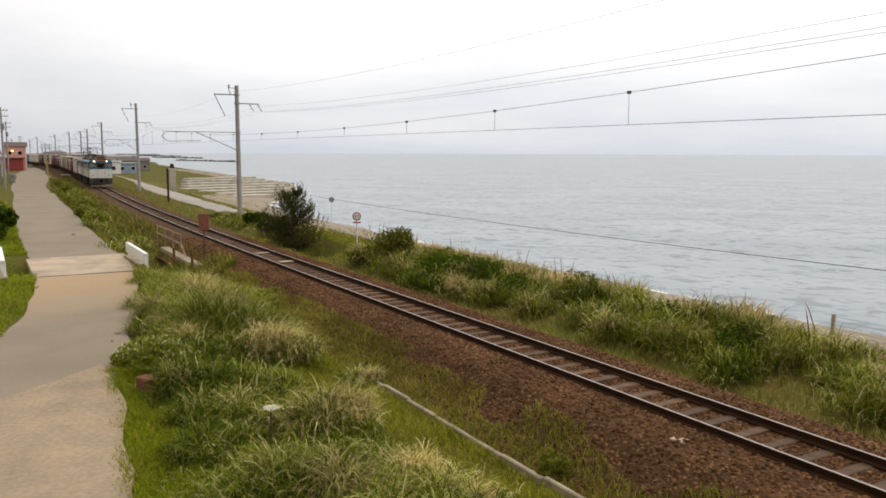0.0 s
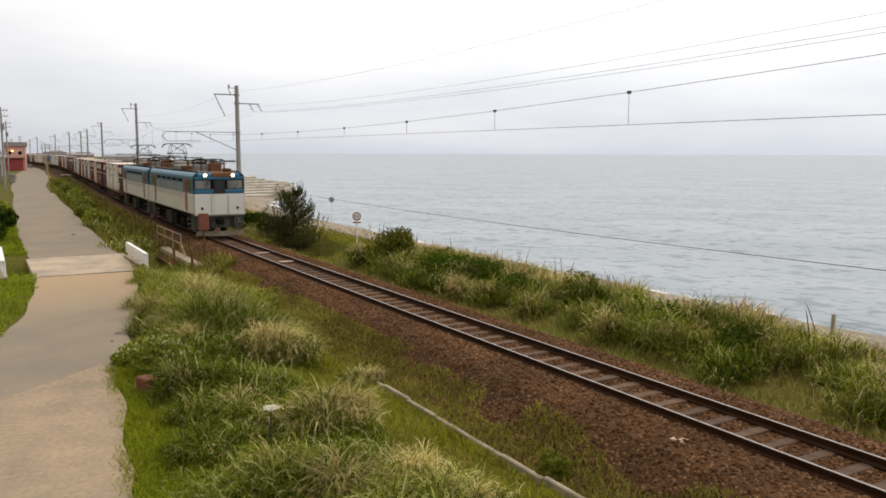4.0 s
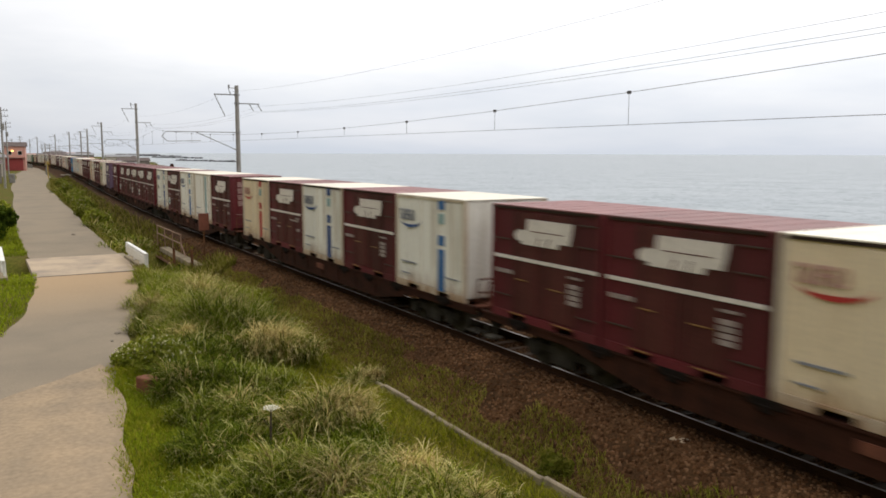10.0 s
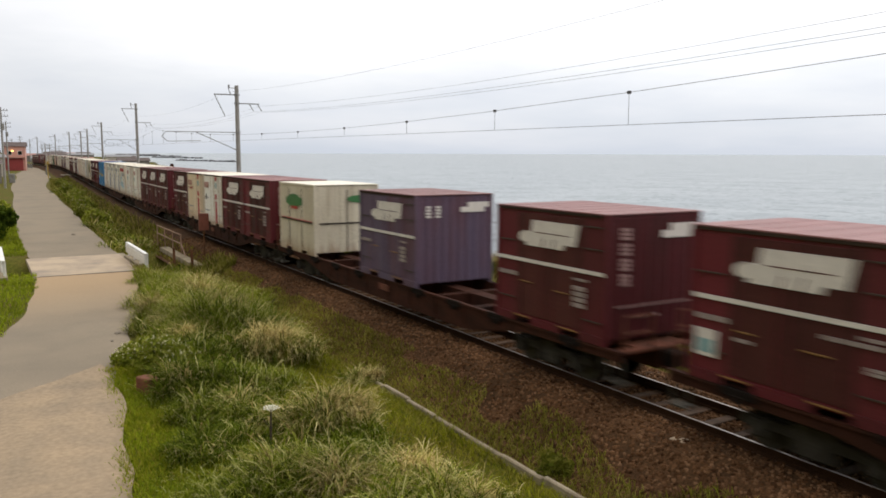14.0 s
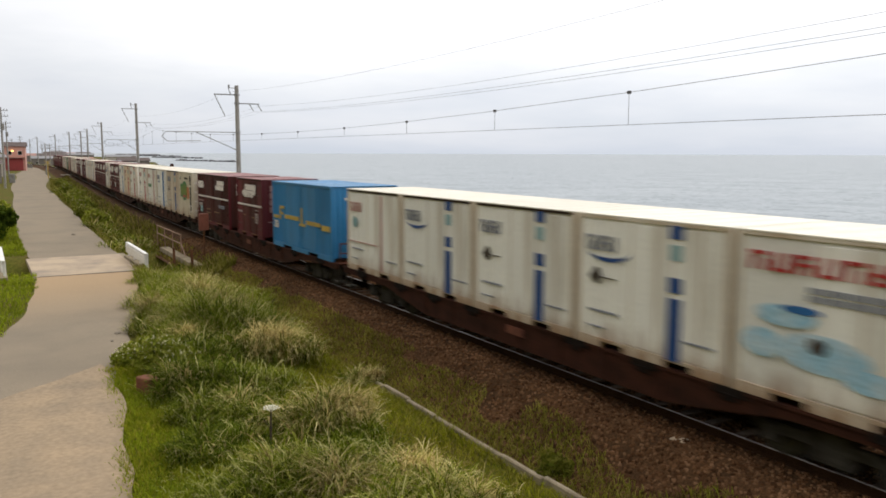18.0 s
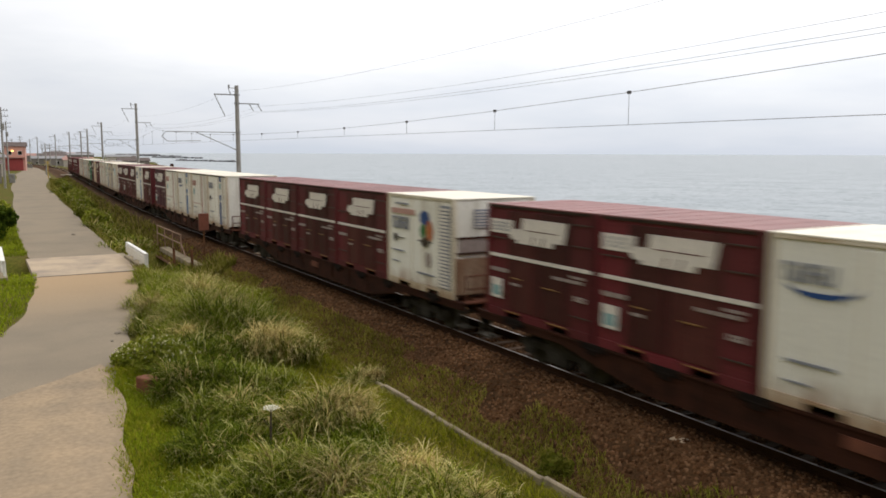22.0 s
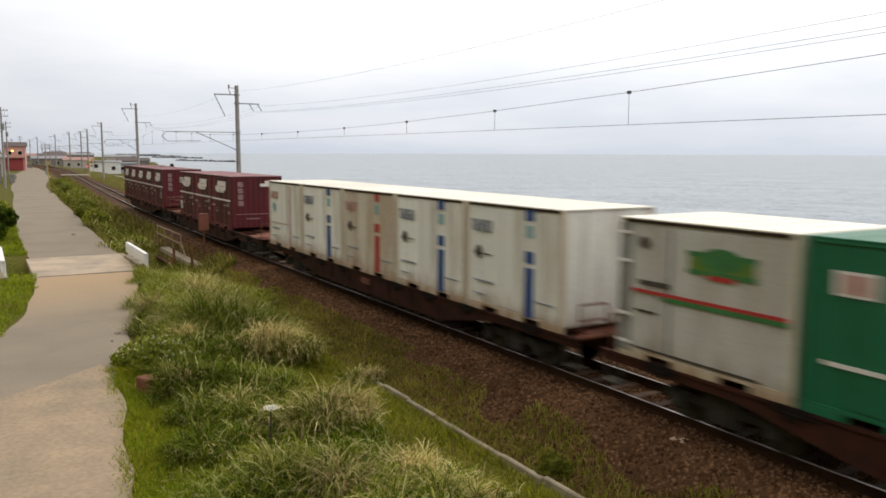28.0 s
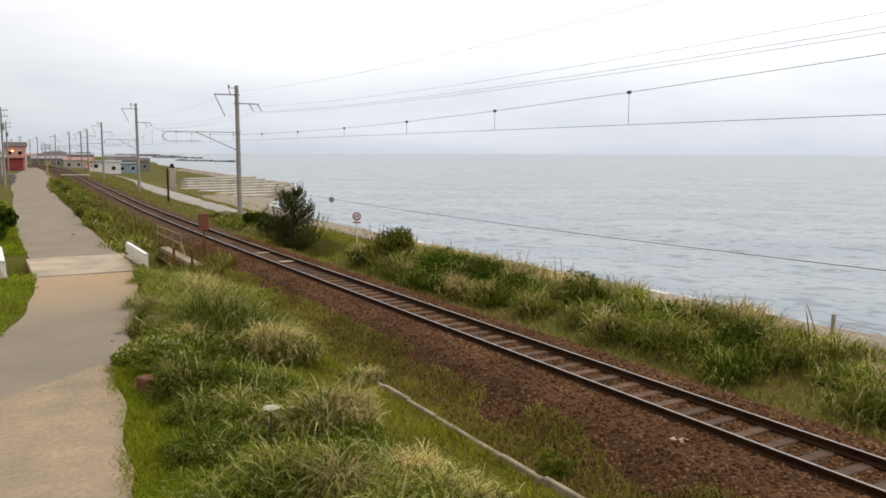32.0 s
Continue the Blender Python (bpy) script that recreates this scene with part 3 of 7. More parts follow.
sx = [-4800.0, -2000.0, -900.0, -500.0, -300.0, -200.0, -120.0, -60.0, -20.0, 20.0, 100.0, 500.0, 2000.0]
sy = [18.0, 30.0, 60.0, 120.0, 300.0, 900.0, 2200.0, 4800.0]
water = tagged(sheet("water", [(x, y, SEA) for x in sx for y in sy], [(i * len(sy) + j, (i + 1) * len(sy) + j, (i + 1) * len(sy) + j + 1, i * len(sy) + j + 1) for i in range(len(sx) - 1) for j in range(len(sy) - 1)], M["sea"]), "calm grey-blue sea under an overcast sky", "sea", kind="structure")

# ---- track bed and track ----
ST = stations(-620, 45, 2.0)
bed = tagged(sweep("ballast_bed", ((-3.4, -0.86), (-2.6, -0.72), (-1.7, -0.2), (-1.25, -0.13), (-0.72, -0.14), (-0.5, -0.19), (0, -0.195), (0.5, -0.19), (0.72, -0.14), (1.25, -0.13), (1.7, -0.2), (2.5, -0.62), (3.3, -0.82)), ST, M["ballast"]), "dark brown crushed-stone ballast bed", "ballast", kind="structure")
track = thing("railway_track", "single narrow-gauge track with polished rail heads on ballast", "railway track", kind="structure")
for c in (-0.566, 0.566):
    o = sweep("rail", ((c - 0.062, -0.15), (c - 0.055, -0.135), (c - 0.012, -0.12), (c - 0.012, -0.045), (c - 0.032, -0.038), (c - 0.032, -0.006), (c + 0.032, -0.006), (c + 0.032, -0.038), (c + 0.012, -0.045), (c + 0.012, -0.12), (c + 0.055, -0.135), (c + 0.062, -0.15)), ST, M["steel_rail"])
    o.parent = track
    h = sweep("rail_head", ((c - 0.02, -0.0055), (c - 0.017, 0.0), (c + 0.017, 0.0), (c + 0.02, -0.0055)), ST, M["rail_top"])
    h.parent = o

# ---- road ----
ROAD = ((-420, -24.0, -16.0), (-330, -9.0, -1.5), (-280, -0.6, 4.4), (-240, -1.8, 3.6), (-196, -4.6, 1.6), (-116, -7.7, -3.3), (-80, -8.7, -4.2), (-56, -9.3, -5.0), (-43, -9.3, -5.3), (-37, -9.3, -5.6), (-33, -9.6, -6.0), (-29.7, -10.0, -6.43), (-22.8, -11.2, -7.77), (-20.8, -13, -8.5), (-17, -17, -9.0), (-10, -22, -10.2), (10, -30, -12))


def strip(name, rows, z, mat, n=6, jit=0.0):
    vs, fs = [], []
    for x, a, b in rows:
        for j in range(n + 1):
            y = a + (b - a) * j / n
            e = jit * noise.noise((x * 0.9, j * 3.1, 2.0)) if j in (0, n) else 0
            vs.append((x, y + e, z + 0.012 * noise.noise((x * 0.2, y * 0.3, 1))))
    for i in range(len(rows) - 1):
        for j in range(n):
            k = i * (n + 1) + j
            fs.append((k, k + n + 1, k + n + 2, k + 1))
    return sheet(name, vs, fs, mat)


def dense(rows, step):
    """Smooth the strip's outline by a Catmull-Rom curve through its rows."""
    out = []
    for i in range(len(rows) - 1):
        p = [rows[max(0, min(len(rows) - 1, i + k))] for k in (-1, 0, 1, 2)]
        n = max(2, int((p[2][0] - p[1][0]) / step))
        for q in range(n):
            t = q / n
            out.append(tuple(p[1][c] + (p[2][c] - p[1][c]) * (t if c == 0 else t * t * (3 - 2 * t)) for c in range(3)))
    out.append(rows[-1])
    return out


road = tagged(strip("road", dense(ROAD, 0.8), -0.56, M["asphalt"], 8, 0.08), "narrow worn grey asphalt lane along the railway", "road", kind="structure")

# ---- loose stones on the ballast ----
def stones(name, spots, size, mat, label):
    n = len(spots)
    rs = np.random.RandomState(5)
    cube = np.array([(-1, -1, -1), (1, -1, -1), (1, 1, -1), (-1, 1, -1), (-1, -1, 1), (1, -1, 1), (1, 1, 1), (-1, 1, 1)], float)
    quads = np.array([(4, 5, 6, 7), (0, 1, 5, 4), (1, 2, 6, 5), (2, 3, 7, 6), (3, 0, 4, 7)])
    a = rs.rand(n) * 6.283
    v = cube[None] * (1 + 0.35 * (rs.rand(n, 8, 3) - 0.5)) * (size * (0.55 + 0.9 * rs.rand(n, 1, 3)) / 2)
    tilt = (rs.rand(n) - 0.5) * 1.4
    y_, z_ = v[..., 1].copy(), v[..., 2].copy()
    v[..., 1], v[..., 2] = y_ * np.cos(tilt)[:, None] - z_ * np.sin(tilt)[:, None], y_ * np.sin(tilt)[:, None] + z_ * np.cos(tilt)[:, None]
    x_, y_ = v[..., 0].copy(), v[..., 1].copy()
    v[..., 0], v[..., 1] = x_ * np.cos(a)[:, None] - y_ * np.sin(a)[:, None], x_ * np.sin(a)[:, None] + y_ * np.cos(a)[:, None]
    v += np.array(spots)[:, None, :]
    f = (quads[None] + 8 * np.arange(n)[:, None, None]).reshape(-1, 4)
    return tagged(quick(name, v.reshape(-1, 3), f, mat), label, "stones", kind="stuff")


def quick(name, verts, faces, mat, tris=None):
    """A large mesh from arrays: quads, and triangles after them."""
    me = bpy.data.meshes.new(name)
    nq = len(faces)
    nt = 0 if tris is None else len(tris)
    me.vertices.add(len(verts))
    me.vertices.foreach_set("co", np.asarray(verts, np.float32).ravel())
    me.loops.add(4 * nq + 3 * nt)
    idx = np.asarray(faces, np.int32).ravel() if tris is None else np.concatenate([np.asarray(faces, np.int32).ravel(), np.asarray(tris, np.int32).ravel()])
    me.loops.foreach_set("vertex_index", idx)
    me.polygons.add(nq + nt)
    start = np.concatenate([4 * np.arange(nq), 4 * nq + 3 * np.arange(nt)]).astype(np.int32)
    me.polygons.foreach_set("loop_start", start)
    me.update(calc_edges=True)
    me.validate()
    me.materials.append(mat)
    return new(name, me)


BED = ((-3.4, -0.86), (-2.6, -0.72), (-1.7, -0.2), (-1.25, -0.13), (-0.72, -0.14), (-0.5, -0.19), (0, -0.195), (0.5, -0.19), (0.72, -0.14), (1.25, -0.13), (1.7, -0.2), (2.5, -0.62), (3.3, -0.82))
rs = np.random.RandomState(11)
spots = []
for _ in range(62000):
    s = 3 - 48 * rs.rand() ** 1.35
    side = rs.uniform(-3.25, 3.2)
    if abs(abs(side) - 0.566) < 0.09:
        continue
    z = lerp(BED, side)
    p, _a = on_track(s, side, z - 0.008 + 0.012 * rs.rand())
    spots.append(tuple(p))
stones("ballast_stones", spots, 0.044, M["stone"], "loose crushed brown stones on the track bed")

# ---- sleepers ----
b = B()
box(b, -0.11, 0.11, -1.05, 1.05, -0.3, -0.15, 0.015)
sl = bpy.data.meshes.new("sleeper")
b.to_mesh(sl)
b.free()
sl.materials.append(M["sleeper"])
rr = random.Random(4)
for i in range(300):
    p, a = on_track(3.0 - 0.62 * i + rr.uniform(-0.03, 0.03), rr.uniform(-0.04, 0.04), rr.uniform(-0.012, 0.0))
    o = new("sleeper", sl)
    o.parent = track
    o.location, o.rotation_euler = p, (0, 0, a + rr.uniform(-0.02, 0.02))
for s_, side, lz in ((-9.05, -1.25, -0.16), (-33.0, 0.2, -0.13), (-36.4, 0.2, -0.13)):
    p, a = on_track(s_, side, lz)
    b = B()
    box(b, -0.14, 0.14, -0.1 if side < 0 else -0.35, 0.1 if side < 0 else 0.3, 0, 0.03, 0.005, Matrix.Translation(p) @ Matrix.Rotation(a + 0.2, 4, "Z"))
    tagged(part("loose_board", b, M["slab"]), "short pale board lying on the ballast", "board")

# ---- catenary masts and wires ----
def mast(x, y, top, base=-0.6, group="catenary masts"):
    t = thing("catenary_mast", "tall grey spun-concrete catenary mast with steel arms", "mast", group)
    t.location = (x, y, base)
    h = top - base
    part("pole", rod(B(), (0, 0, 0), (0, 0, h), 0.2, 14, 0.15), M["mast"], t)
    zf = 7.95 - base
    b = B()
    box(b, -0.05, 0.05, -0.2, 1.75, zf + 0.35, zf + 0.43)
    for yy in (0.95, 1.6):
        rod(b, (0, yy, zf + 0.38), (0, yy + 0.35, zf - 0.15), 0.035, 6)
    part("feeder_arm", b, M["galv"], t)
    b = B()
    zc = top - 0.75 - base
    box(b, -0.05, 0.05, -1.75, 0.2, zc, zc + 0.08)
    rod(b, (0, -1.7, zc), (0, -0.95, zc - 1.6), 0.035, 6)
    part("cross_arm", b, M["galv"], t)
    b = B()
    rod(b, (0, 0, h - 0.2), (0, -0.65, h - 0.2), 0.03, 6)
    rod(b, (0, -0.65, h - 0.2), (0, -0.45, h - 0.75), 0.03, 6)
    rod(b, (0, -0.6, h - 0.2), (0, -0.6, h + 0.05), 0.07, 6)
    part("insulator_bracket", b, M["galv"], t)
    reach = y - track_y(x) - 0.9
    b = B()
    rod(b, (0, -0.1, 6.12 - base), (0, -reach - 0.2, 6.12 - base), 0.03, 6)
    rod(b, (0, -0.1, 4.75 - base), (0, -reach * 0.62, 6.12 - base), 0.03, 6)
    rod(b, (0, -reach - 0.2, 6.12 - base), (0, -reach - 0.5, 5.75 - base), 0.025, 6)
    rod(b, (0, -reach - 0.5, 5.75 - base), (0, -reach - 0.1, 5.4 - base), 0.025, 6)
    rod(b, (0, -reach - 0.1, 5.4 - base), (0, -reach * 0.55, 5.45 - base), 0.025, 6)
    part("cantilever", b, M["galv"], t)
    for zz in (zf + 0.39, zc + 0.04, 6.12 - base, 2.3 - base):
        b = B()
        rod(b, (0, 0, zz - 0.06), (0, 0, zz + 0.06), 0.215, 14)
        part("clamp_band", b, M["galv"], t)
    return t


MASTS = [(45.0, 5.2, 10.0), (-2.0, 5.4, 10.0), (-62.0, 6.4, 9.7), (-109.0, 6.6, 10.75), (-164, 9.2, 10.1), (-208, 11.4, 10.0), (-234, 12.6, 9.95), (-262, 12.3, 10.4), (-300, 11.3, 10.3), (-345, 8.4, 10.2), (-400, 1.6, 10.0), (-455, -6.6, 10.0)]
for x, y, top in MASTS:
    mast(x, y, top)


def wire(name, label, pts, r, group="overhead wires"):
    b = B()
    for a, c in zip(pts, pts[1:]):
        rod(b, a, c, r, 4)
    return tagged(part(name, b, M["wire"]), label, "wire", group)


def span_line(side, z0, sag, n=12, off=0.0):
    pts = []
    for (xa, ya, _), (xb, yb, _) in zip(MASTS, MASTS[1:]):
        for k in range(n):
            u = k / n
            x = xa + (xb - xa) * u
            y = (track_y(x) if side is None else ya + (yb - ya) * u + side)
            pts.append((x, y + off, z0 - sag * 4 * u * (1 - u)))
    return pts


wire("contact_wire", "thin dark contact wire above the track", span_line(None, 5.16, 0.0), 0.0048)
MESS = span_line(None, 6.25, 0.84)
wire("messenger_wire", "sagging dark messenger wire above the contact wire", MESS, 0.0048)
wire("feeder_wire", "thin grey feeder wire along the masts", span_line(1.25, 7.72, 0.5), 0.0055)
wire("feeder_wire", "thin grey feeder wire along the masts", span_line(1.9, 7.7, 0.5), 0.0055)
wire("feeder_wire", "thin grey feeder wire along the masts", span_line(1.9, 8.2, 0.55), 0.005)
wire("ground_wire", "fine grey wire at the mast tops", span_line(-0.55, 9.2, 0.7), 0.004)
wire("signal_cable", "dark cable slung low between the masts", span_line(-0.1, 2.3, 0.35), 0.009)
for i in range(22):
    x = -11.85 - 4.72 * i
    (xa, xb) = next((a[0], b[0]) for a, b in zip(MASTS, MASTS[1:]) if b[0] <= x <= a[0])
    u = (x - xa) / (xb - xa)
    z = 6.25 - 0.84 * 4 * u * (1 - u)
    y = track_y(x)
    b = B()
    rod(b, (x, y, 5.16), (x, y, z), 0.006, 4)
    box(b, x - 0.035, x + 0.035, y - 0.025, y + 0.025, z - 0.03, z + 0.03)
    tagged(part("wire_hanger", b, M["wire"]), "short dark hanger between contact and messenger wire", "wire hanger", "wire hangers")

# ---- the train's run: distance of its nose along the track at each time ----
RUN_T = tuple(range(33))
RUN_S = (-109.93, -92.99, -76.05, -59.12, -42.74, -26.79, -11.27, 5.07, 21.36, 37.57, 53.78, 70.11, 86.32, 102.73, 119.32, 136.41, 152.74,
         168.77, 185.67, 202.08, 219.05, 236.15, 253.32, 270.53, 287.95, 305.44, 323.60, 341.19, 358.07, 375.60, 393.40, 411.18, 428.96)
# how far each wagon stands ahead of an even spacing of 20.4 m
AHEAD = (0.03, -0.13, 0.61, 0.56, 1.31, 1.24, 1.99, 1.92, 2.60, 3.14, 3.80, 4.15, 4.55, 4.31, 4.61, 5.33, 5.72, 6.02, 5.94, 6.31)


def nose(t):
    """Smooth curve through the run's table."""
    i = max(0, min(len(RUN_T) - 2, sum(1 for k in RUN_T if k <= t) - 1))
    def speed(j):
        a, b = max(0, j - 1), min(len(RUN_T) - 1, j + 1)
        return (RUN_S[b] - RUN_S[a]) / (RUN_T[b] - RUN_T[a])
    h = RUN_T[i + 1] - RUN_T[i]
    u = (t - RUN_T[i]) / h
    return ((2 * u ** 3 - 3 * u ** 2 + 1) * RUN_S[i] + (u ** 3 - 2 * u ** 2 + u) * h * speed(i) + (3 * u ** 2 - 2 * u ** 3) * RUN_S[i + 1] + (u ** 3 - u ** 2) * h * speed(i + 1))


TIMES = [k * 1.0 for k in range(33)]
MOVING = []


def car_pose(mid, half, t):
    """Pose of a vehicle whose middle lies mid behind the nose, riding on two bogies half apart from it."""
    s = nose(t) - mid
    a, _ = on_track(s - half)
    b, _ = on_track(s + half)
    d = b - a
    return Matrix.Translation((a + b) / 2) @ Matrix.Rotation(math.atan2(d.y, d.x), 4, "Z")


def ride(ob, mid, half, local=None):
    MOVING.append((ob, mid, half, local or Matrix()))


def motions():
    for ob, mid, half, local in MOVING:
        walk(ob, [(t, car_pose(mid, half, t) @ local) for t in TIMES])


PITCH, LOCO = 3.715, 14.3
# container rows from the front wagon back; "-" is an empty place
CONSIST = ("N p b p M", "N X r V V", "a V c M r", "M t a N b", "M N N V U", "V - P - g", "V V R r M", "V V V p p", "f e b c p", "B - V - L",
           "o d A q R", "R z a N N", "k M M M M", "b p a p Q", "V a M N N", "w d G p p", "M r V E O", "b b s b p", "- M M N -", "V M M M M")


# ---- container wagon ----
def bogie(parent, x, wheel_r, base, width, grime=True):
    b = B()
    for s in (-1, 1):
        y = s * width
        box(b, x - base / 2 - 0.35, x + base / 2 + 0.35, y - 0.06, y + 0.06, wheel_r - 0.02, wheel_r + 0.16, 0.02)
        box(b, x - 0.35, x + 0.35, y - 0.09, y + 0.09, wheel_r - 0.22, wheel_r + 0.28, 0.03)
        for w in (-1, 1):
            box(b, x + w * base / 2 - 0.16, x + w * base / 2 + 0.16, y - 0.1 + s * 0.04, y + 0.1 + s * 0.04, wheel_r - 0.14, wheel_r + 0.14, 0.03)
    box(b, x - 0.3, x + 0.3, -width, width, wheel_r + 0.05, wheel_r + 0.3)
    bg = part("bogie", b, M["bogie_dust"], parent)
    for w in (-1, 1):
        xw = x + w * base / 2
        b = B()
        rod(b, (xw, -0.62, wheel_r), (xw, 0.62, wheel_r), 0.075, 8)
        for s in (-1, 1):
            rod(b, (xw, s * 0.50, wheel_r), (xw, s * 0.635, wheel_r), wheel_r - 0.01, 20)
            rod(b, (xw, s * 0.50, wheel_r), (xw, s * 0.53, wheel_r), wheel_r + 0.02, 20)
        part("wheelset", b, M["wheel"], bg)
    return bg


def wagon():
    t = thing("container_wagon", "rust-brown steel flat wagon for containers, on two bogies", "wagon", "container wagons")
    prof = ((-9.66, 0.80), (-6.6, 0.78), (-4.8, 0.46), (-4.2, 0.38), (4.2, 0.38), (4.8, 0.46), (6.6, 0.78), (9.66, 0.80))
    for s in (-1, 1):
        b = B()
        y0, y1 = s * 1.19, s * 1.11
        lo = [(b.verts.new((x, y0, z)), b.verts.new((x, y1, z))) for x, z in prof]
        hi = [(b.verts.new((x, y0, 0.99)), b.verts.new((x, y1, 0.99))) for x, _ in prof]
        for i in range(len(prof) - 1):
            for q in (0, 1):
                b.faces.new((lo[i][q], lo[i + 1][q], hi[i + 1][q], hi[i][q]))
            b.faces.new((lo[i][0], lo[i][1], lo[i + 1][1], lo[i + 1][0]))
            b.faces.new((hi[i][0], hi[i][1], hi[i + 1][1], hi[i + 1][0]))
        for i in (0, -1):
            b.faces.new((lo[i][0], lo[i][1], hi[i][1], hi[i][0]))
        for x in (-4.2, -2.8, -1.4, 0, 1.4, 2.8, 4.2):
            box(b, x - 0.02, x + 0.02, min(y0, y0 + s * 0.03), max(y0, y0 + s * 0.03), 0.5, 0.97)
        box(b, -9.66, 9.66, min(y0, y0 + s * 0.035), max(y0, y0 + s * 0.035), 0.94, 0.99)
        bmesh.ops.recalc_face_normals(b, faces=b.faces)
        sill = part("side_sill", b, M["rust"], t)
        for x in (-8.2, -5.6, -3.75, -1.9, 1.9, 3.75, 5.6, 8.2):
            b = B()
            box(b, x - 0.34, x + 0.34, min(y0 - s * 0.02, y0 + s * 0.045), max(y0 - s * 0.02, y0 + s * 0.045), 0.86, 1.0, 0.012)
            box(b, x - 0.12, x + 0.12, min(y0 - s * 0.02, y0 + s * 0.06), max(y0 - s * 0.02, y0 + s * 0.06), 0.78, 0.9, 0.012)
            part("lock_bracket", b, M["grime"], sill)
        b = B()
        box(b, -0.45, 0.15, y0 + s * 0.032 - 0.008, y0 + s * 0.032 + 0.008, 0.66, 0.84)
        part("data_plate", b, M["deck_rust"], sill, "small worn rusty data panel")
        for x in (9.45, -9.45):
            b = B()
            box(b, x - 0.2, x + 0.2, s * 1.02 - 0.14, s * 1.02 + 0.14, 0.36, 0.39)
            for q in (-0.18, 0.18):
                box(b, x + q - 0.02, x + q + 0.02, s * 1.1 - 0.015, s * 1.1 + 0.015, 0.38, 0.85)
            part("step", b, M["wheel"], t, "grey steel step")
    b = B()
    box(b, -9.66, 9.66, -0.2, 0.2, 0.55, 0.97)
    part("centre_beam", b, M["rust"], t)
    for x in (-6.3, -4.6, -2.8, -0.9, 0.9, 2.8, 4.6, 6.3):
        b = B()
        box(b, x - 0.09, x + 0.09, -1.11, 1.11, 0.72, 0.975)
        part("cross_beam", b, M["rust"], t)
    for s in (-1, 1):
        b = B()
        x0, x1 = sorted((s * 7.3, s * 9.66))
        for a, c, y0, y1 in ((x0, x1, -0.62, 0.62), (x0 + 0.5, x1 - 0.7, -1.11, -0.62), (x0 + 0.5, x1 - 0.7, 0.62, 1.11), (x1 - 0.25, x1, -1.11, 1.11)):
            box(b, a, c, y0, y1, 0.955, 0.985)
        part("end_deck", b, M["deck_rust"], t, "red-rusted end deck")
        xr = s * 9.58
        for q in (-1, 1):
            b = B()
            for y in (0.35, 1.05):
                rod(b, (xr, q * y, 0.97), (xr, q * y, 1.62), 0.022, 6)
            for z in (1.3, 1.62):
                rod(b, (xr, q * 0.35, z), (xr, q * 1.05, z), 0.022, 6)
            part("end_railing", b, M["deck_rust"], t)
        b = B()
        box(b, s * 9.8 - 0.2, s * 9.8 + 0.2, -0.16, 0.16, 0.62, 0.92, 0.04)
        part("coupler", b, M["grime"], t)
        bogie(t, s * 7.1, 0.405, 1.9, 0.82)
    b = B()
    rod(b, (-1.2, 0.55, 0.55), (0.4, 0.55, 0.55), 0.2, 10)
    part("air_reservoir", b, M["grime"], t)
    for x in (-2.2, 1.6, 3.0):
        b = B()
        box(b, x, x + 0.7, -0.95, -0.4, 0.35, 0.7, 0.03)
        part("brake_cylinder", b, M["grime"], t)
    return t


# ---- freight containers ----
CW, CH, CL = 1.225, 2.5, 3.62


def tile(bm, u0, u1, z0, z1, L, face="side", lift=0.012, slant=0.0):
    """A thin raised marking. u runs from the rear to the front of the side (0 to 1), or from the near to the far edge of the front."""
    q = []
    for u, z in ((u0, z0), (u1, z0), (u1 + slant, z1), (u0 + slant, z1)):
        q.append((-L / 2 + u * L, -CW - lift, z) if face == "side" else (L / 2 + lift, -CW + u * 2 * CW, z))
    back = [(x, y + 0.02, z) if face == "side" else (x - 0.02, y, z) for x, y, z in q]
    v = [bm.verts.new(p) for p in q + back]
    for f in ((0, 1, 2, 3), (7, 6, 5, 4), (0, 4, 5, 1), (1, 5, 6, 2), (2, 6, 7, 3), (3, 7, 4, 0)):
        bm.faces.new([v[i] for i in f])


def blob(bm, u, z, w, h, L, face="side", lift=0.012, n=14):
    ring = []
    for k in range(n):
        a = 2 * math.pi * k / n
        uu, zz = u + math.cos(a) * w, z + math.sin(a) * h
        ring.append(bm.verts.new((-L / 2 + uu * L, -CW - lift, zz) if face == "side" else (L / 2 + lift, -CW + uu * 2 * CW, zz)))
    bm.faces.new(ring)


def swoosh(bm, u, z, w, h, L, lift=0.013):
    n, outer, inner = 10, [], []
    for k in range(n + 1):
        a = math.pi * (1.08 + 0.95 * k / n)
        t = math.sin(math.pi * k / n)
        for r, lst in ((1.0, outer), (1.0 - 0.28 * t, inner)):
            lst.append(bm.verts.new((-L / 2 + (u + math.cos(a) * w) * L, -CW - lift, z + math.sin(a) * h * r)))
    for k in range(n):
        if k in (0, n - 1):
            bm.faces.new((outer[k], outer[k + 1], inner[k + 1]) if k == 0 else (outer[k], outer[k + 1], inner[k]))
        else:
            bm.faces.new((outer[k], outer[k + 1], inner[k + 1], inner[k]))


def bars(bm, u0, u1, z0, z1, L, rows=1, cuts=4, face="side"):
    """Unreadable lettering as broken bars."""
    h = (z1 - z0) / rows
    for r in range(rows):
        for c in range(cuts):
            a = u0 + (u1 - u0) * c / cuts
            tile(bm, a, a + (u1 - u0) / cuts * 0.82, z0 + r * h + h * 0.15, z0 + (r + 1) * h - h * 0.1, L, face)


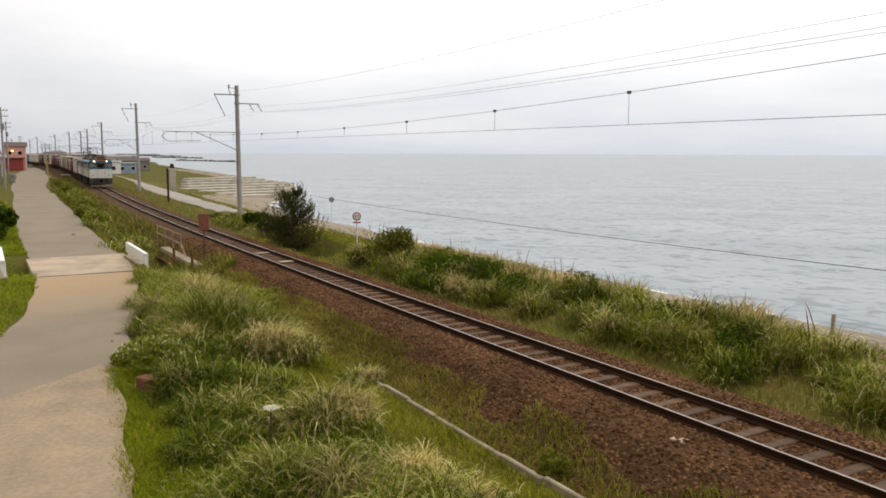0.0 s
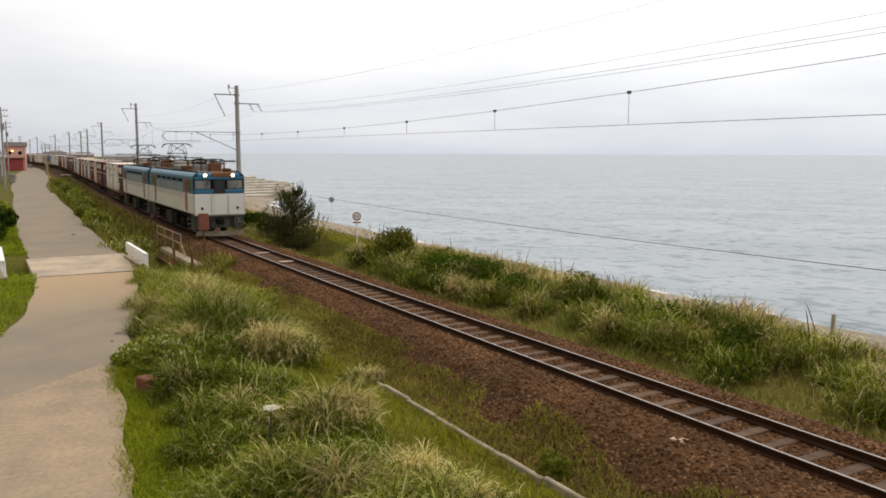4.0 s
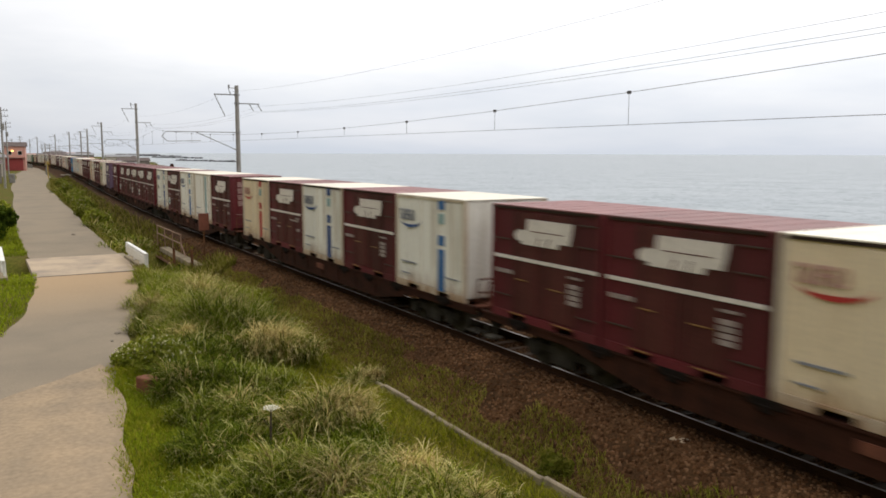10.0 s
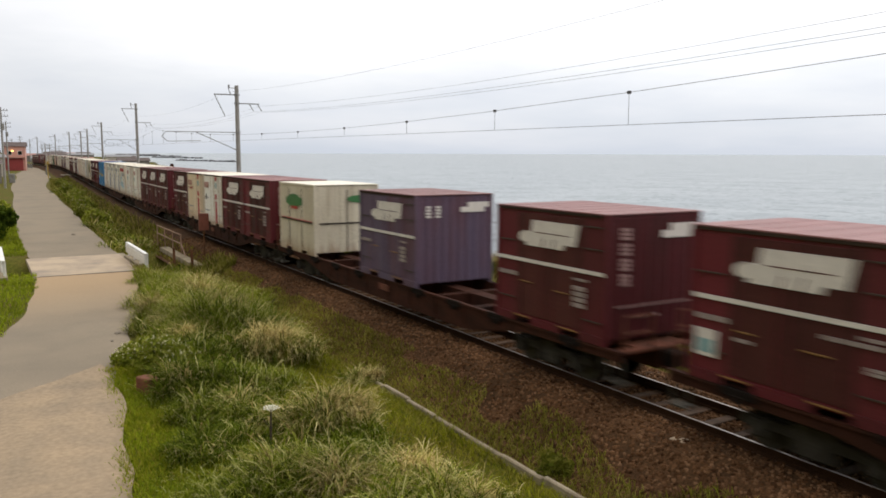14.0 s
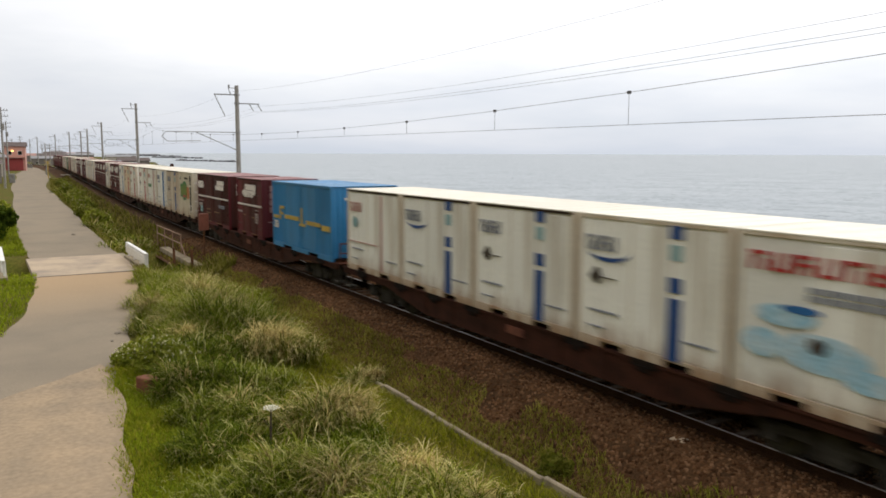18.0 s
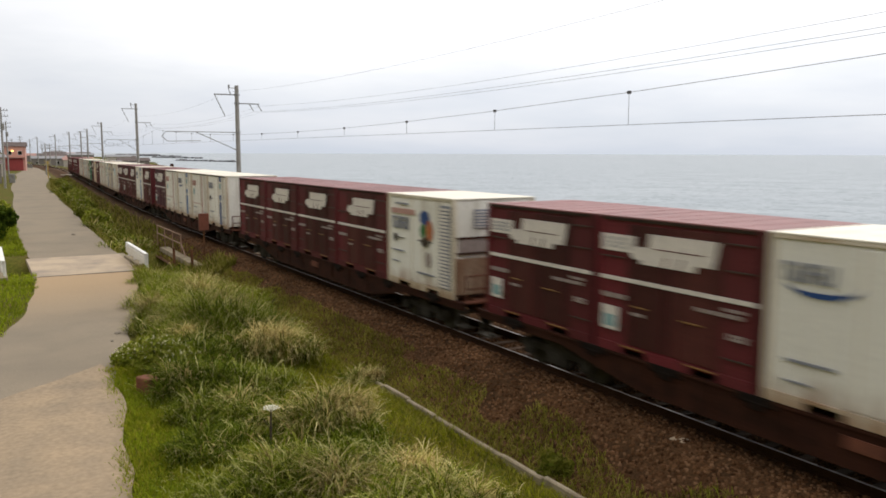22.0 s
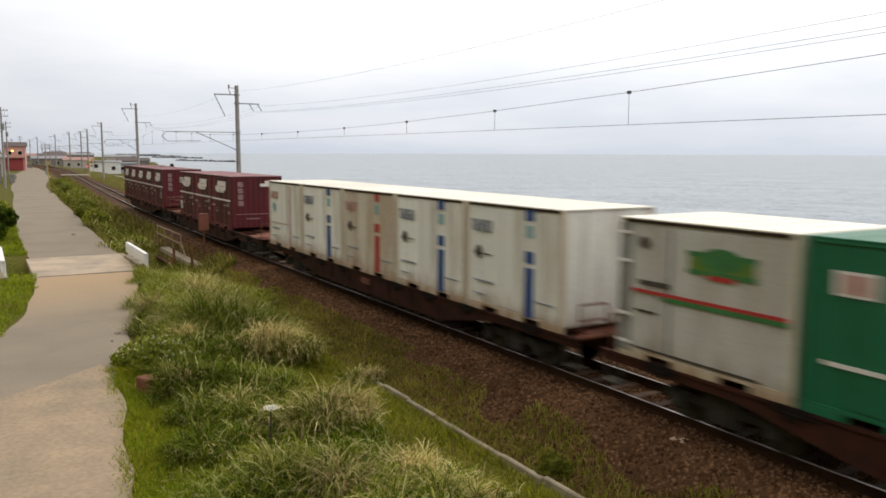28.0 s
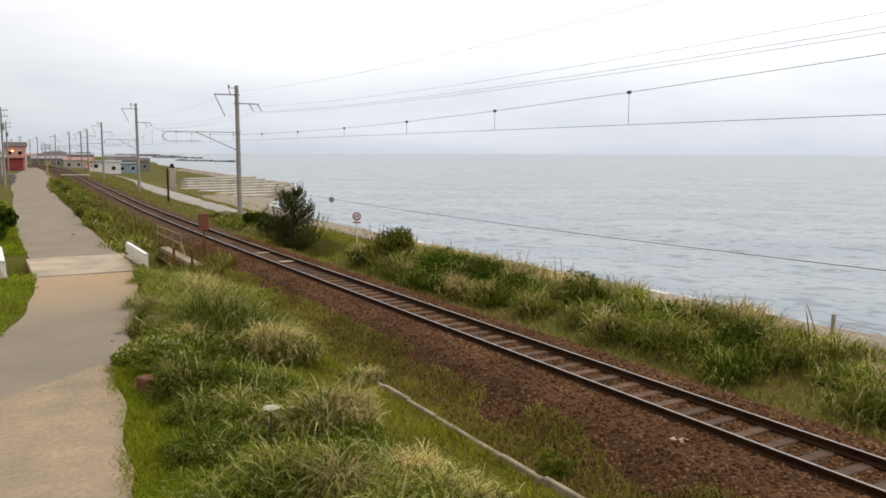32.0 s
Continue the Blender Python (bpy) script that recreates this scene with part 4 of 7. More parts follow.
def glyphs(bm, u0, u1, z0, z1, L, n):
    """Unreadable block letters drawn as separate strokes."""
    w, h = (u1 - u0) / n, z1 - z0
    for k in range(n):
        a = u0 + k * w
        tile(bm, a, a + w * 0.2, z0, z1, L, slant=0.01)
        tile(bm, a + w * 0.6, a + w * 0.8, z0, z1 if k % 2 else z0 + h * 0.6, L, slant=0.01)
        tile(bm, a, a + w * 0.8, *((z0, z0 + h * 0.18) if k % 2 else (z1 - h * 0.2, z1)), L, lift=0.014)
        if k % 3 == 2:
            tile(bm, a, a + w * 0.8, z0 + h * 0.42, z0 + h * 0.58, L, lift=0.014)


def ribbed(bm, x, sign, n, depth, z0, z1, half):
    """Corrugated end wall at x, ribs upright."""
    ys = []
    w = 2 * half / n
    for k in range(n):
        y = -half + k * w
        ys += [(y, 0), (y + w * 0.3, 0), (y + w * 0.42, depth), (y + w * 0.88, depth)]
    ys.append((half, 0))
    lo = [bm.verts.new((x - sign * d, y, z0)) for y, d in ys]
    hi = [bm.verts.new((x - sign * d, y, z1)) for y, d in ys]
    for i in range(len(ys) - 1):
        bm.faces.new((lo[i], lo[i + 1], hi[i + 1], hi[i]))


def container(label, paint, roof, L=CL, end_ribs=9, side_ribs=0, posts=None, doors="split", leaf=None, seam=None):
    t = thing("freight_container", label, "freight container", "containers on the wagons")
    posts = posts or paint
    b = B()
    box(b, -L / 2 + 0.05, L / 2 - 0.05, -CW + 0.03, CW - 0.03, 0.10, CH - 0.03)
    part("body", b, paint, t)
    for sx_ in (-1, 1):
        for sy_ in (-1, 1):
            b = B()
            x, y = sx_ * (L / 2 - 0.05), sy_ * (CW - 0.05)
            box(b, x - 0.05, x + 0.05, y - 0.05, y + 0.05, 0.0, CH - 0.02, 0.008)
            part("corner_post", b, posts, t)
        b = B()
        ribbed(b, sx_ * (L / 2 - 0.008), sx_, end_ribs, 0.03, 0.12, CH - 0.1, CW - 0.1)
        part("end_wall", b, paint, t)
    b = B()
    box(b, -L / 2, L / 2, -CW, CW, CH - 0.035, CH - 0.005, 0.006)
    for k in range(1, 6):
        x = -L / 2 + L * k / 6
        box(b, x - 0.03, x + 0.03, -CW + 0.08, CW - 0.08, CH - 0.01, CH + 0.001)
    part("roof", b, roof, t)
    for s in (-1, 1):
        b = B()
        for a, c in ((-L / 2 + 0.1, -L * 0.30), (-L * 0.14, L * 0.14), (L * 0.30, L / 2 - 0.1)):
            box(b, a, c, s * CW - 0.035 if s > 0 else -CW, s * CW if s > 0 else -CW + 0.035, 0.0, 0.12, 0.006)
        box(b, -L / 2 + 0.1, L / 2 - 0.1, min(s * CW, s * (CW - 0.035)), max(s * CW, s * (CW - 0.035)), 0.12, 0.17)
        part("bottom_rail", b, posts, t)
        b = B()
        box(b, -L / 2 + 0.1, L / 2 - 0.1, min(s * CW, s * (CW - 0.03)), max(s * CW, s * (CW - 0.03)), CH - 0.085, CH - 0.036)
        part("top_rail", b, seam or posts, t)
        halves = ((0.22, 0.505), (0.515, 0.80)) if doors == "split" else ((0.36, 0.62), (0.63, 0.885))
        for a, c in halves:
            b = B()
            y0, y1 = sorted((s * (CW - 0.028), s * (CW - 0.012)))
            x0, x1 = -L / 2 + a * L, -L / 2 + c * L
            box(b, x0, x1, y0, y1, 0.2, CH - 0.14, 0.006)
            d = part("side_door", b, leaf or paint, t)
            for xx in (x0 + 0.16, x1 - 0.16):
                b = B()
                rod(b, (xx, s * (CW - 0.006), 0.16), (xx, s * (CW - 0.006), CH - 0.12), 0.011, 6)
                part("lock_rod", b, posts, d)
        if side_ribs:
            b = B()
            for k in range(side_ribs):
                x = -L / 2 + 0.12 + (L - 0.24) * (k + 0.5) / side_ribs
                box(b, x - 0.025, x + 0.025, *sorted((s * (CW - 0.03), s * (CW - 0.006))), 0.18, CH - 0.12)
            tagged(part("side_ribs", b, paint, t), kind="stuff")
    return t


def mark(t, name, mat, fn, label=""):
    b = B()
    fn(b)
    part(name, b, mat, t, label)


def words(t, mat, fn):
    b = B()
    fn(b)
    tagged(part("lettering", b, mat, t), kind="stuff")


def maroon(kind):
    paint = {"P": M["purple"], "Q": M["plum"], "X": M["plum"]}.get(kind, M["maroon"])
    leaf = {"P": M["purple"], "Q": M["plum"], "X": M["plum"]}.get(kind, M["maroon_door"])
    label = {"M": "maroon steel freight container with white slanted emblem and stripe", "N": "maroon freight container with an extra white notice panel", "P": "faded purple freight container with white emblem and stripe", "Q": "dark plum freight container with white notice panel",
             "U": "maroon freight container with a white and teal label", "V": "maroon freight container with an upright block of white lettering", "X": "dark plum freight container with an upright block of lettering"}[kind]
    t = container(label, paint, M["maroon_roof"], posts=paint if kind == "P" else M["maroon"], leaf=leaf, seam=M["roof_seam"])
    L = CL
    mark(t, "emblem", M["decal_white"], lambda b: (tile(b, 0.36, 0.765, 1.985, 2.23, L, slant=0.012), tile(b, 0.285, 0.755, 1.80, 1.99, L, slant=0.008), blob(b, 0.29, 1.86, 0.045, 0.11, L), tile(b, 0.31, 0.65, 1.69, 1.81, L, slant=0.012)), "white slanted emblem")
    mark(t, "emblem_line", paint, lambda b: (tile(b, 0.40, 0.70, 1.975, 1.993, L, lift=0.016), tile(b, 0.46, 0.472, 1.69, 1.86, L, lift=0.017, slant=0.02), tile(b, 0.55, 0.562, 1.69, 1.88, L, lift=0.017, slant=0.02)))
    mark(t, "stripe", M["decal_white"], lambda b: tile(b, 0.03, 0.985, 1.325, 1.395, L, lift=0.01), "white stripe")
    for u0, u1, z in ((0.03, 0.20, 1.74), (0.82, 0.97, 1.8), (0.03, 0.20, 0.5), (0.82, 0.97, 0.42), (0.82, 0.97, 2.22)):
        mark(t, "vent_slit", M["decal_black"], lambda b: tile(b, u0, u1, z, z + 0.022, L, lift=0.008))
    if kind in "VXP":
        words(t, M["decal_dim"], lambda b: (bars(b, 0.05, 0.23, 0.98, 1.09, L, 1, 3), bars(b, 0.745, 0.86, 0.62, 1.06, L, 4, 1), bars(b, 0.745, 0.86, 1.15, 1.21, L, 1, 2)))
    else:
        words(t, M["decal_dim"], lambda b: (bars(b, 0.05, 0.23, 0.98, 1.09, L, 1, 3), bars(b, 0.82, 0.94, 1.17, 1.23, L, 1, 2), bars(b, 0.665, 0.925, 1.07, 1.15, L, 1, 4), bars(b, 0.85, 0.96, 0.73, 0.84, L, 2, 1), bars(b, 0.26, 0.36, 0.74, 0.81, L, 1, 1)))
    words(t, M["decal_ochre"], lambda b: (tile(b, 0.26, 0.36, 0.9, 0.92, L), tile(b, 0.58, 0.70, 0.84, 0.86, L), tile(b, 0.2, 0.34, 0.135, 0.16, L), tile(b, 0.62, 0.78, 0.135, 0.16, L)))
    mark(t, "end_emblem", M["decal_white"], lambda b: (tile(b, 0.66, 0.94, 2.13, 2.27, L, "front"), tile(b, 0.57, 0.88, 2.0, 2.14, L, "front"),), "white slanted emblem")
    if kind in "PQ":
        words(t, M["decal_white"], lambda b: [bars(b, u, u + 0.07, 1.86, 2.2, L, 4, 1, "front") for u in (0.13, 0.25)])
    else:
        words(t, M["letter_pink"], lambda b: [bars(b, 0.14, 0.26, 1.12 + 0.29 * k, 1.36 + 0.29 * k, L, 3, 1, "front") for k in range(4)])
        mark(t, "end_line", M["letter_pink"], lambda b: (tile(b, 0.1, 0.9, 0.72, 0.745, L, "front"), tile(b, 0.3, 0.55, 0.5, 0.54, L, "front")))
    if kind in "NQ":
        mark(t, "notice_panel", M["decal_white"], lambda b: tile(b, 0.04, 0.27, 1.86, 2.16, L), "white notice panel")
        words(t, M["decal_grey"], lambda b: bars(b, 0.06, 0.25, 1.90, 2.12, L, 3, 5))
    if kind in "NQU":
        mark(t, "label_panel", M["decal_white"], lambda b: tile(b, 0.05, 0.165, 0.4, 0.84, L), "white label with a teal square")
        mark(t, "label_square", M["decal_teal"], lambda b: tile(b, 0.065, 0.15, 0.46, 0.68, L, lift=0.016))
    return t


def white(kind):
    L = CL
    body = {"r": M["cream"], "z": M["cream"], "g": M["beige"], "o": M["beige"], "O": M["grey_white"], "s": M["stained"], "d": M["stained"], "p": M["white"]}.get(kind, M["white"])
    label = {"p": "aged white freight container with faded red stripe", "b": "white freight container with dark blue stripe", "a": "white freight container with blue stripe and swoosh emblem", "c": "white freight container with navy stripe and grey swoosh emblem", "e": "white freight container with navy stripe, swoosh emblem and dark mark", "z": "cream freight container with red stripe, swoosh emblem and dark mark",
             "A": "white freight container with broad blue stripe", "r": "cream freight container with red stripe and swoosh emblem", "R": "white freight container with red stripe", "t": "plain white freight container with pale teal stripe",
             "d": "stained white freight container with dark blue stripe", "s": "rust-stained white freight container with red stripe", "f": "white freight container with red lettering and icy blue picture", "q": "white freight container with green label and faded red stripe",
             "w": "clean white freight container with pale blue emblem", "G": "white freight container with green emblem and blue stripe", "g": "beige freight container with green oval emblem and dark bands", "o": "grey-beige insulated freight container with green oval emblem", "O": "grey-white insulated freight container with red and green band",
             "k": "white cooled freight container with colourful emblem and grille"}[kind]
    t = container(label, body, M["white_roof"], side_ribs=0 if kind in "fk" else 10, end_ribs=5 if kind not in "oOk" else 7, doors="offset", posts=M["beige"] if kind in "oOgk" else M["stained"], seam=M["roof_seam"] if kind in "pRqsdcbrzO" else None)
    stripe = {"p": "decal_pink", "q": "decal_pink", "b": "decal_blue", "a": "decal_azure", "c": "decal_blue", "e": "decal_blue", "z": "decal_red", "A": "decal_azure", "G": "decal_blue", "r": "decal_red", "R": "decal_red", "s": "decal_red", "t": "decal_teal", "d": "decal_blue"}.get(kind)
    if stripe:
        a, c = (0.60, 0.70) if kind == "A" else (0.66, 0.685) if kind == "p" else (0.655, 0.735)
        if kind in "pqtA":
            mark(t, "stripe", M[stripe], lambda b: tile(b, a, c, 0.14, 2.36, L), "upright stripe")
        else:
            for z0_, z1_ in ((2.2, 2.42), (1.3, 1.55), (0.14, 1.2)):
                mark(t, "stripe", M[stripe], lambda b: tile(b, a, c, z0_, z1_, L))
            mark(t, "stripe_badge", M["decal_teal"], lambda b: tile(b, a + 0.008, c - 0.008, 1.84, 2.1, L))
    ink = M["decal_pink"] if kind in "prRqsz" else M["decal_grey"]
    if kind in "pbaARrsdqwGtcez":
        if kind != "t":
            words(t, ink, lambda b: glyphs(b, 0.07, 0.30, 1.82, 2.1, L, 4))
        words(t, M["decal_grey"], lambda b: (tile(b, 0.10, 0.32, 0.66, 0.70, L), tile(b, 0.10, 0.22, 0.36, 0.39, L), tile(b, 0.76, 0.93, 0.50, 0.535, L)))
    if kind in "aArcez":
        mark(t, "swoosh", M["decal_blue"] if kind in "aAce" else M["decal_red"], lambda b: swoosh(b, 0.24, 1.92, 0.18, 0.3, L), "curved swoosh")
    if kind in "bsdRez":
        mark(t, "dark_mark", M["decal_black"], lambda b: (blob(b, 0.16, 1.35, 0.038, 0.17, L, n=7), blob(b, 0.15, 1.33, 0.05, 0.09, L, lift=0.013, n=6), tile(b, 0.17, 0.3, 1.31, 1.33, L)))
    if kind == "p":
        mark(t, "badge", M["decal_teal"], lambda b: blob(b, 0.17, 1.5, 0.05, 0.17, L))
        mark(t, "lower_line", M["decal_pink"], lambda b: tile(b, 0.04, 0.6, 0.88, 0.91, L))
    if kind == "q":
        mark(t, "green_label", M["decal_green"], lambda b: tile(b, 0.12, 0.45, 1.2, 1.42, L), "green label")
    if kind == "w":
        mark(t, "pale_emblem", M["decal_ice"], lambda b: blob(b, 0.6, 1.75, 0.11, 0.36, L), "pale blue emblem")
    if kind == "G":
        mark(t, "green_label", M["decal_green"], lambda b: (blob(b, 0.2, 1.6, 0.09, 0.2, L), tile(b, 0.1, 0.3, 1.2, 1.3, L)), "green emblem")
    if kind == "f":
        words(t, M["decal_red"], lambda b: glyphs(b, 0.07, 0.80, 1.92, 2.2, L, 7))
        words(t, M["decal_grey"], lambda b: bars(b, 0.35, 0.85, 1.55, 1.78, L, 2, 6))
        for uu, zz, ww, hh, lf in ((0.25, 1.3, 0.14, 0.16, 0.012), (0.42, 0.85, 0.2, 0.28, 0.014), (0.15, 0.85, 0.1, 0.22, 0.015), (0.62, 0.62, 0.12, 0.16, 0.013)):
            mark(t, "picture", M["decal_ice"], lambda b: blob(b, uu, zz, ww, hh, L, lift=lf), "icy blue picture")
        mark(t, "picture_band", M["decal_azure"], lambda b: blob(b, 0.32, 1.42, 0.09, 0.06, L, lift=0.018), "dark blue part of the picture")
        mark(t, "dark_mark", M["decal_black"], lambda b: blob(b, 0.4, 0.95, 0.04, 0.12, L, lift=0.018))
    if kind == "o":
        mark(t, "emblem_panel", M["decal_lime"], lambda b: tile(b, 0.12, 0.56, 1.12, 1.7, L), "bright green emblem panel")
        mark(t, "emblem_edge", M["decal_green"], lambda b: (tile(b, 0.11, 0.57, 1.66, 1.8, L, lift=0.014), tile(b, 0.11, 0.57, 1.05, 1.16, L, lift=0.014), blob(b, 0.44, 1.62, 0.17, 0.36, L, lift=0.013), blob(b, 0.42, 1.02, 0.12, 0.14, L, lift=0.013)), "dark green emblem edge")
        mark(t, "emblem_face", M["decal_lime"], lambda b: (blob(b, 0.44, 1.5, 0.145, 0.3, L, lift=0.017), bars(b, 0.3, 0.56, 1.36, 1.58, L, 1, 4)))
        mark(t, "orange_panel", M["decal_orange"], lambda b: tile(b, 0.59, 0.73, 1.0, 1.66, L), "orange picture panel")
        mark(t, "red_ribbon", M["decal_red"], lambda b: tile(b, 0.3, 0.5, 1.06, 1.18, L, lift=0.02))
        mark(t, "dark_mark", M["decal_black"], lambda b: (blob(b, 0.14, 2.1, 0.03, 0.11, L), bars(b, 0.44, 0.68, 2.05, 2.2, L, 1, 3)))
        b = B()
        box(b, -L / 2 + 0.80 * L, -L / 2 + 0.875 * L, -CW - 0.004, -CW + 0.02, 0.25, 2.38)
        grille = part("side_recess", b, M["skirt"], t, "dark upright recess")
        for z in (0.3, 0.62, 1.72, 2.3):
            b = B()
            box(b, -L / 2 + 0.79 * L, -L / 2 + 0.885 * L, -CW - 0.03, -CW - 0.006, z, z + 0.06)
            part("recess_bar", b, M["decal_white"], grille)
        mark(t, "end_emblem", M["decal_green"], lambda b: tile(b, 0.55, 0.95, 1.85, 2.15, L, "front", lift=0.02))
    if kind == "O":
        mark(t, "emblem_panel", M["decal_lime"], lambda b: tile(b, 0.45, 0.8, 1.75, 2.0, L), "green emblem panel")
        mark(t, "emblem_edge", M["decal_green"], lambda b: (tile(b, 0.44, 0.81, 1.97, 2.05, L, lift=0.014), tile(b, 0.44, 0.81, 1.68, 1.76, L, lift=0.014), blob(b, 0.63, 1.95, 0.12, 0.19, L, lift=0.013)), "dark green emblem edge")
        mark(t, "red_ribbon", M["decal_red"], lambda b: tile(b, 0.56, 0.7, 1.62, 1.7, L, lift=0.018))
        mark(t, "red_band", M["decal_red"], lambda b: tile(b, 0.1, 0.97, 1.2, 1.26, L, lift=0.014), "dark red band")
        mark(t, "green_band", M["decal_green"], lambda b: tile(b, 0.3, 0.97, 1.12, 1.2, L, lift=0.014), "dark green band")
        mark(t, "dark_mark", M["decal_black"], lambda b: (blob(b, 0.17, 2.08, 0.035, 0.11, L), bars(b, 0.14, 0.34, 1.32, 1.44, L, 1, 3), tile(b, 0.12, 0.26, 0.86, 0.9, L), tile(b, 0.12, 0.84, 0.2, 0.23, L), tile(b, 0.335, 0.34, 0.2, 2.35, L)))
        b = B()
        box(b, -L / 2 + 0.005, -L / 2 + 0.085 * L, -CW - 0.004, -CW + 0.02, 0.1, 2.4)
        frame_ = part("side_recess", b, M["loco_grey"], t, "grey end frame")
        for z in (0.25, 0.75, 1.7, 2.2):
            b = B()
            box(b, -L / 2, -L / 2 + 0.09 * L, -CW - 0.03, -CW - 0.006, z, z + 0.05)
            part("recess_bar", b, M["decal_white"], frame_)
    if kind == "g":
        mark(t, "oval_emblem", M["decal_green"], lambda b: (blob(b, 0.45, 1.85, 0.2, 0.26, L), tile(b, 0.22, 0.68, 1.72, 1.98, L, lift=0.014)), "green oval emblem")
        mark(t, "band", M["decal_black"], lambda b: (tile(b, 0.05, 0.95, 1.12, 1.18, L), tile(b, 0.30, 0.302, 0.2, 2.3, L), tile(b, 0.66, 0.662, 0.2, 2.3, L)))
        mark(t, "thin_red_band", M["decal_red"], lambda b: tile(b, 0.05, 0.95, 1.185, 1.205, L, lift=0.013))
        mark(t, "red_ribbon", M["decal_red"], lambda b: tile(b, 0.36, 0.55, 1.56, 1.66, L, lift=0.016))
        mark(t, "end_emblem", M["decal_green"], lambda b: blob(b, 0.72, 1.98, 0.22, 0.14, L, "front", lift=0.02))
        mark(t, "end_band", M["decal_black"], lambda b: (tile(b, 0.08, 0.92, 1.1, 1.16, L, "front"), tile(b, 0.5, 0.51, 0.2, 2.3, L, "front")))
    if kind == "o":
        b = B()
        for k in range(4):
            box(b, L / 2 + 0.0, L / 2 + 0.05, -CW + 0.1, CW - 0.1, 0.4 + 0.5 * k, 0.46 + 0.5 * k)
        part("end_rail", b, M["decal_white"], t)
    if kind == "k":
        mark(t, "red_banner", M["decal_pink"], lambda b: tile(b, 0.07, 0.45, 1.96, 2.1, L), "faded red banner")
        words(t, M["decal_grey"], lambda b: (glyphs(b, 0.09, 0.36, 1.55, 1.88, L, 4), tile(b, 0.14, 0.34, 2.21, 2.26, L), tile(b, 0.08, 0.28, 0.92, 0.96, L), tile(b, 0.08, 0.2, 0.62, 0.65, L), tile(b, 0.5, 0.74, 0.44, 0.49, L)))
        mark(t, "dark_mark", M["decal_black"], lambda b: (blob(b, 0.14, 1.3, 0.035, 0.11, L), tile(b, 0.17, 0.28, 1.29, 1.31, L), tile(b, 0.5, 0.7, 1.3, 1.33, L), blob(b, 0.61, 1.3, 0.06, 0.13, L)))
        mark(t, "navy_emblem", M["decal_blue"], lambda b: blob(b, 0.6, 1.93, 0.075, 0.2, L, n=7), "navy top of a colourful emblem")
        mark(t, "green_emblem", M["decal_green"], lambda b: blob(b, 0.58, 1.58, 0.05, 0.2, L, n=6))
        mark(t, "orange_emblem", M["decal_orange"], lambda b: blob(b, 0.675, 1.62, 0.05, 0.28, L, lift=0.016, n=9), "orange part of a colourful emblem")
        mark(t, "pale_oval", M["decal_dim"], lambda b: blob(b, 0.66, 0.86, 0.045, 0.2, L))
        b = B()
        box(b, -L / 2 + 0.815 * L, -L / 2 + 0.955 * L, -CW - 0.004, -CW + 0.02, 0.22, 2.3)
        grille = part("grille", b, M["decal_grey"], t, "upright side grille")
        for k in range(23):
            z = 0.25 + 0.088 * k
            b = B()
            box(b, -L / 2 + 0.825 * L, -L / 2 + 0.945 * L, -CW - 0.02, -CW - 0.006, z, z + 0.05)
            part("slat", b, M["decal_white"], grille)
        b = B()
        box(b, L / 2 - 0.01, L / 2 + 0.03, -CW + 0.06, CW - 0.06, 0.12, 1.02)
        part("cooling_unit", b, M["rust_stain"], t, "rust-stained housing of the cooling unit")
        b = B()
        box(b, L / 2 - 0.01, L / 2 + 0.012, -0.62, CW - 0.12, 1.74, 2.22)
        vent = part("vent", b, M["decal_grey"], t, "grey louvred vent")
        for k in range(6):
            b = B()
            box(b, L / 2 + 0.012, L / 2 + 0.03, -0.6, CW - 0.14, 1.77 + 0.075 * k, 1.79 + 0.075 * k)
            part("louvre", b, M["decal_white"], vent)
        b = B()
        box(b, L / 2 - 0.01, L / 2 + 0.02, -CW + 0.15, 0.15, 1.16, 1.5)
        hatch = part("hatch", b, M["decal_dim"], t, "small grey service hatch")
        for z in (1.12, 1.5):
            b = B()
            box(b, L / 2 - 0.01, L / 2 + 0.04, -CW + 0.1, 0.35, z, z + 0.045)
            part("hatch_edge", b, M["rust"], hatch)
    return t


def big_blue():
    L = 6.06
    t = container("bright blue long freight container with yellow lettering bars", M["sky_blue"], M["sky_blue"], L=L, side_ribs=22, end_ribs=13)
    mark(t, "yellow_lettering", M["decal_yellow"], lambda b: (tile(b, 0.03, 0.12, 1.08, 1.2, L), tile(b, 0.145, 0.165, 1.05, 1.55, L), tile(b, 0.165, 0.23, 1.48, 1.58, L), tile(b, 0.165, 0.21, 1.25, 1.34, L), bars(b, 0.24, 0.5, 1.1, 1.3, L, 1, 4), tile(b, 0.53, 0.55, 1.0, 1.62, L), tile(b, 0.5, 0.6, 0.97, 1.06, L), bars(b, 0.62, 0.85, 1.04, 1.22, L, 1, 4), tile(b, 0.86, 0.98, 0.98, 1.16, L)), "yellow lettering")
    mark(t, "end_lettering", M["decal_yellow"], lambda b: (tile(b, 0.68, 0.92, 2.05, 2.25, L, "front"), tile(b, 0.64, 0.9, 1.85, 1.95, L, "front")))
    words(t, M["decal_white"], lambda b: (bars(b, 0.2, 0.55, 2.02, 2.12, L, 1, 4, "front"), bars(b, 0.04, 0.12, 0.7, 1.0, L, 3, 2)))
    return t


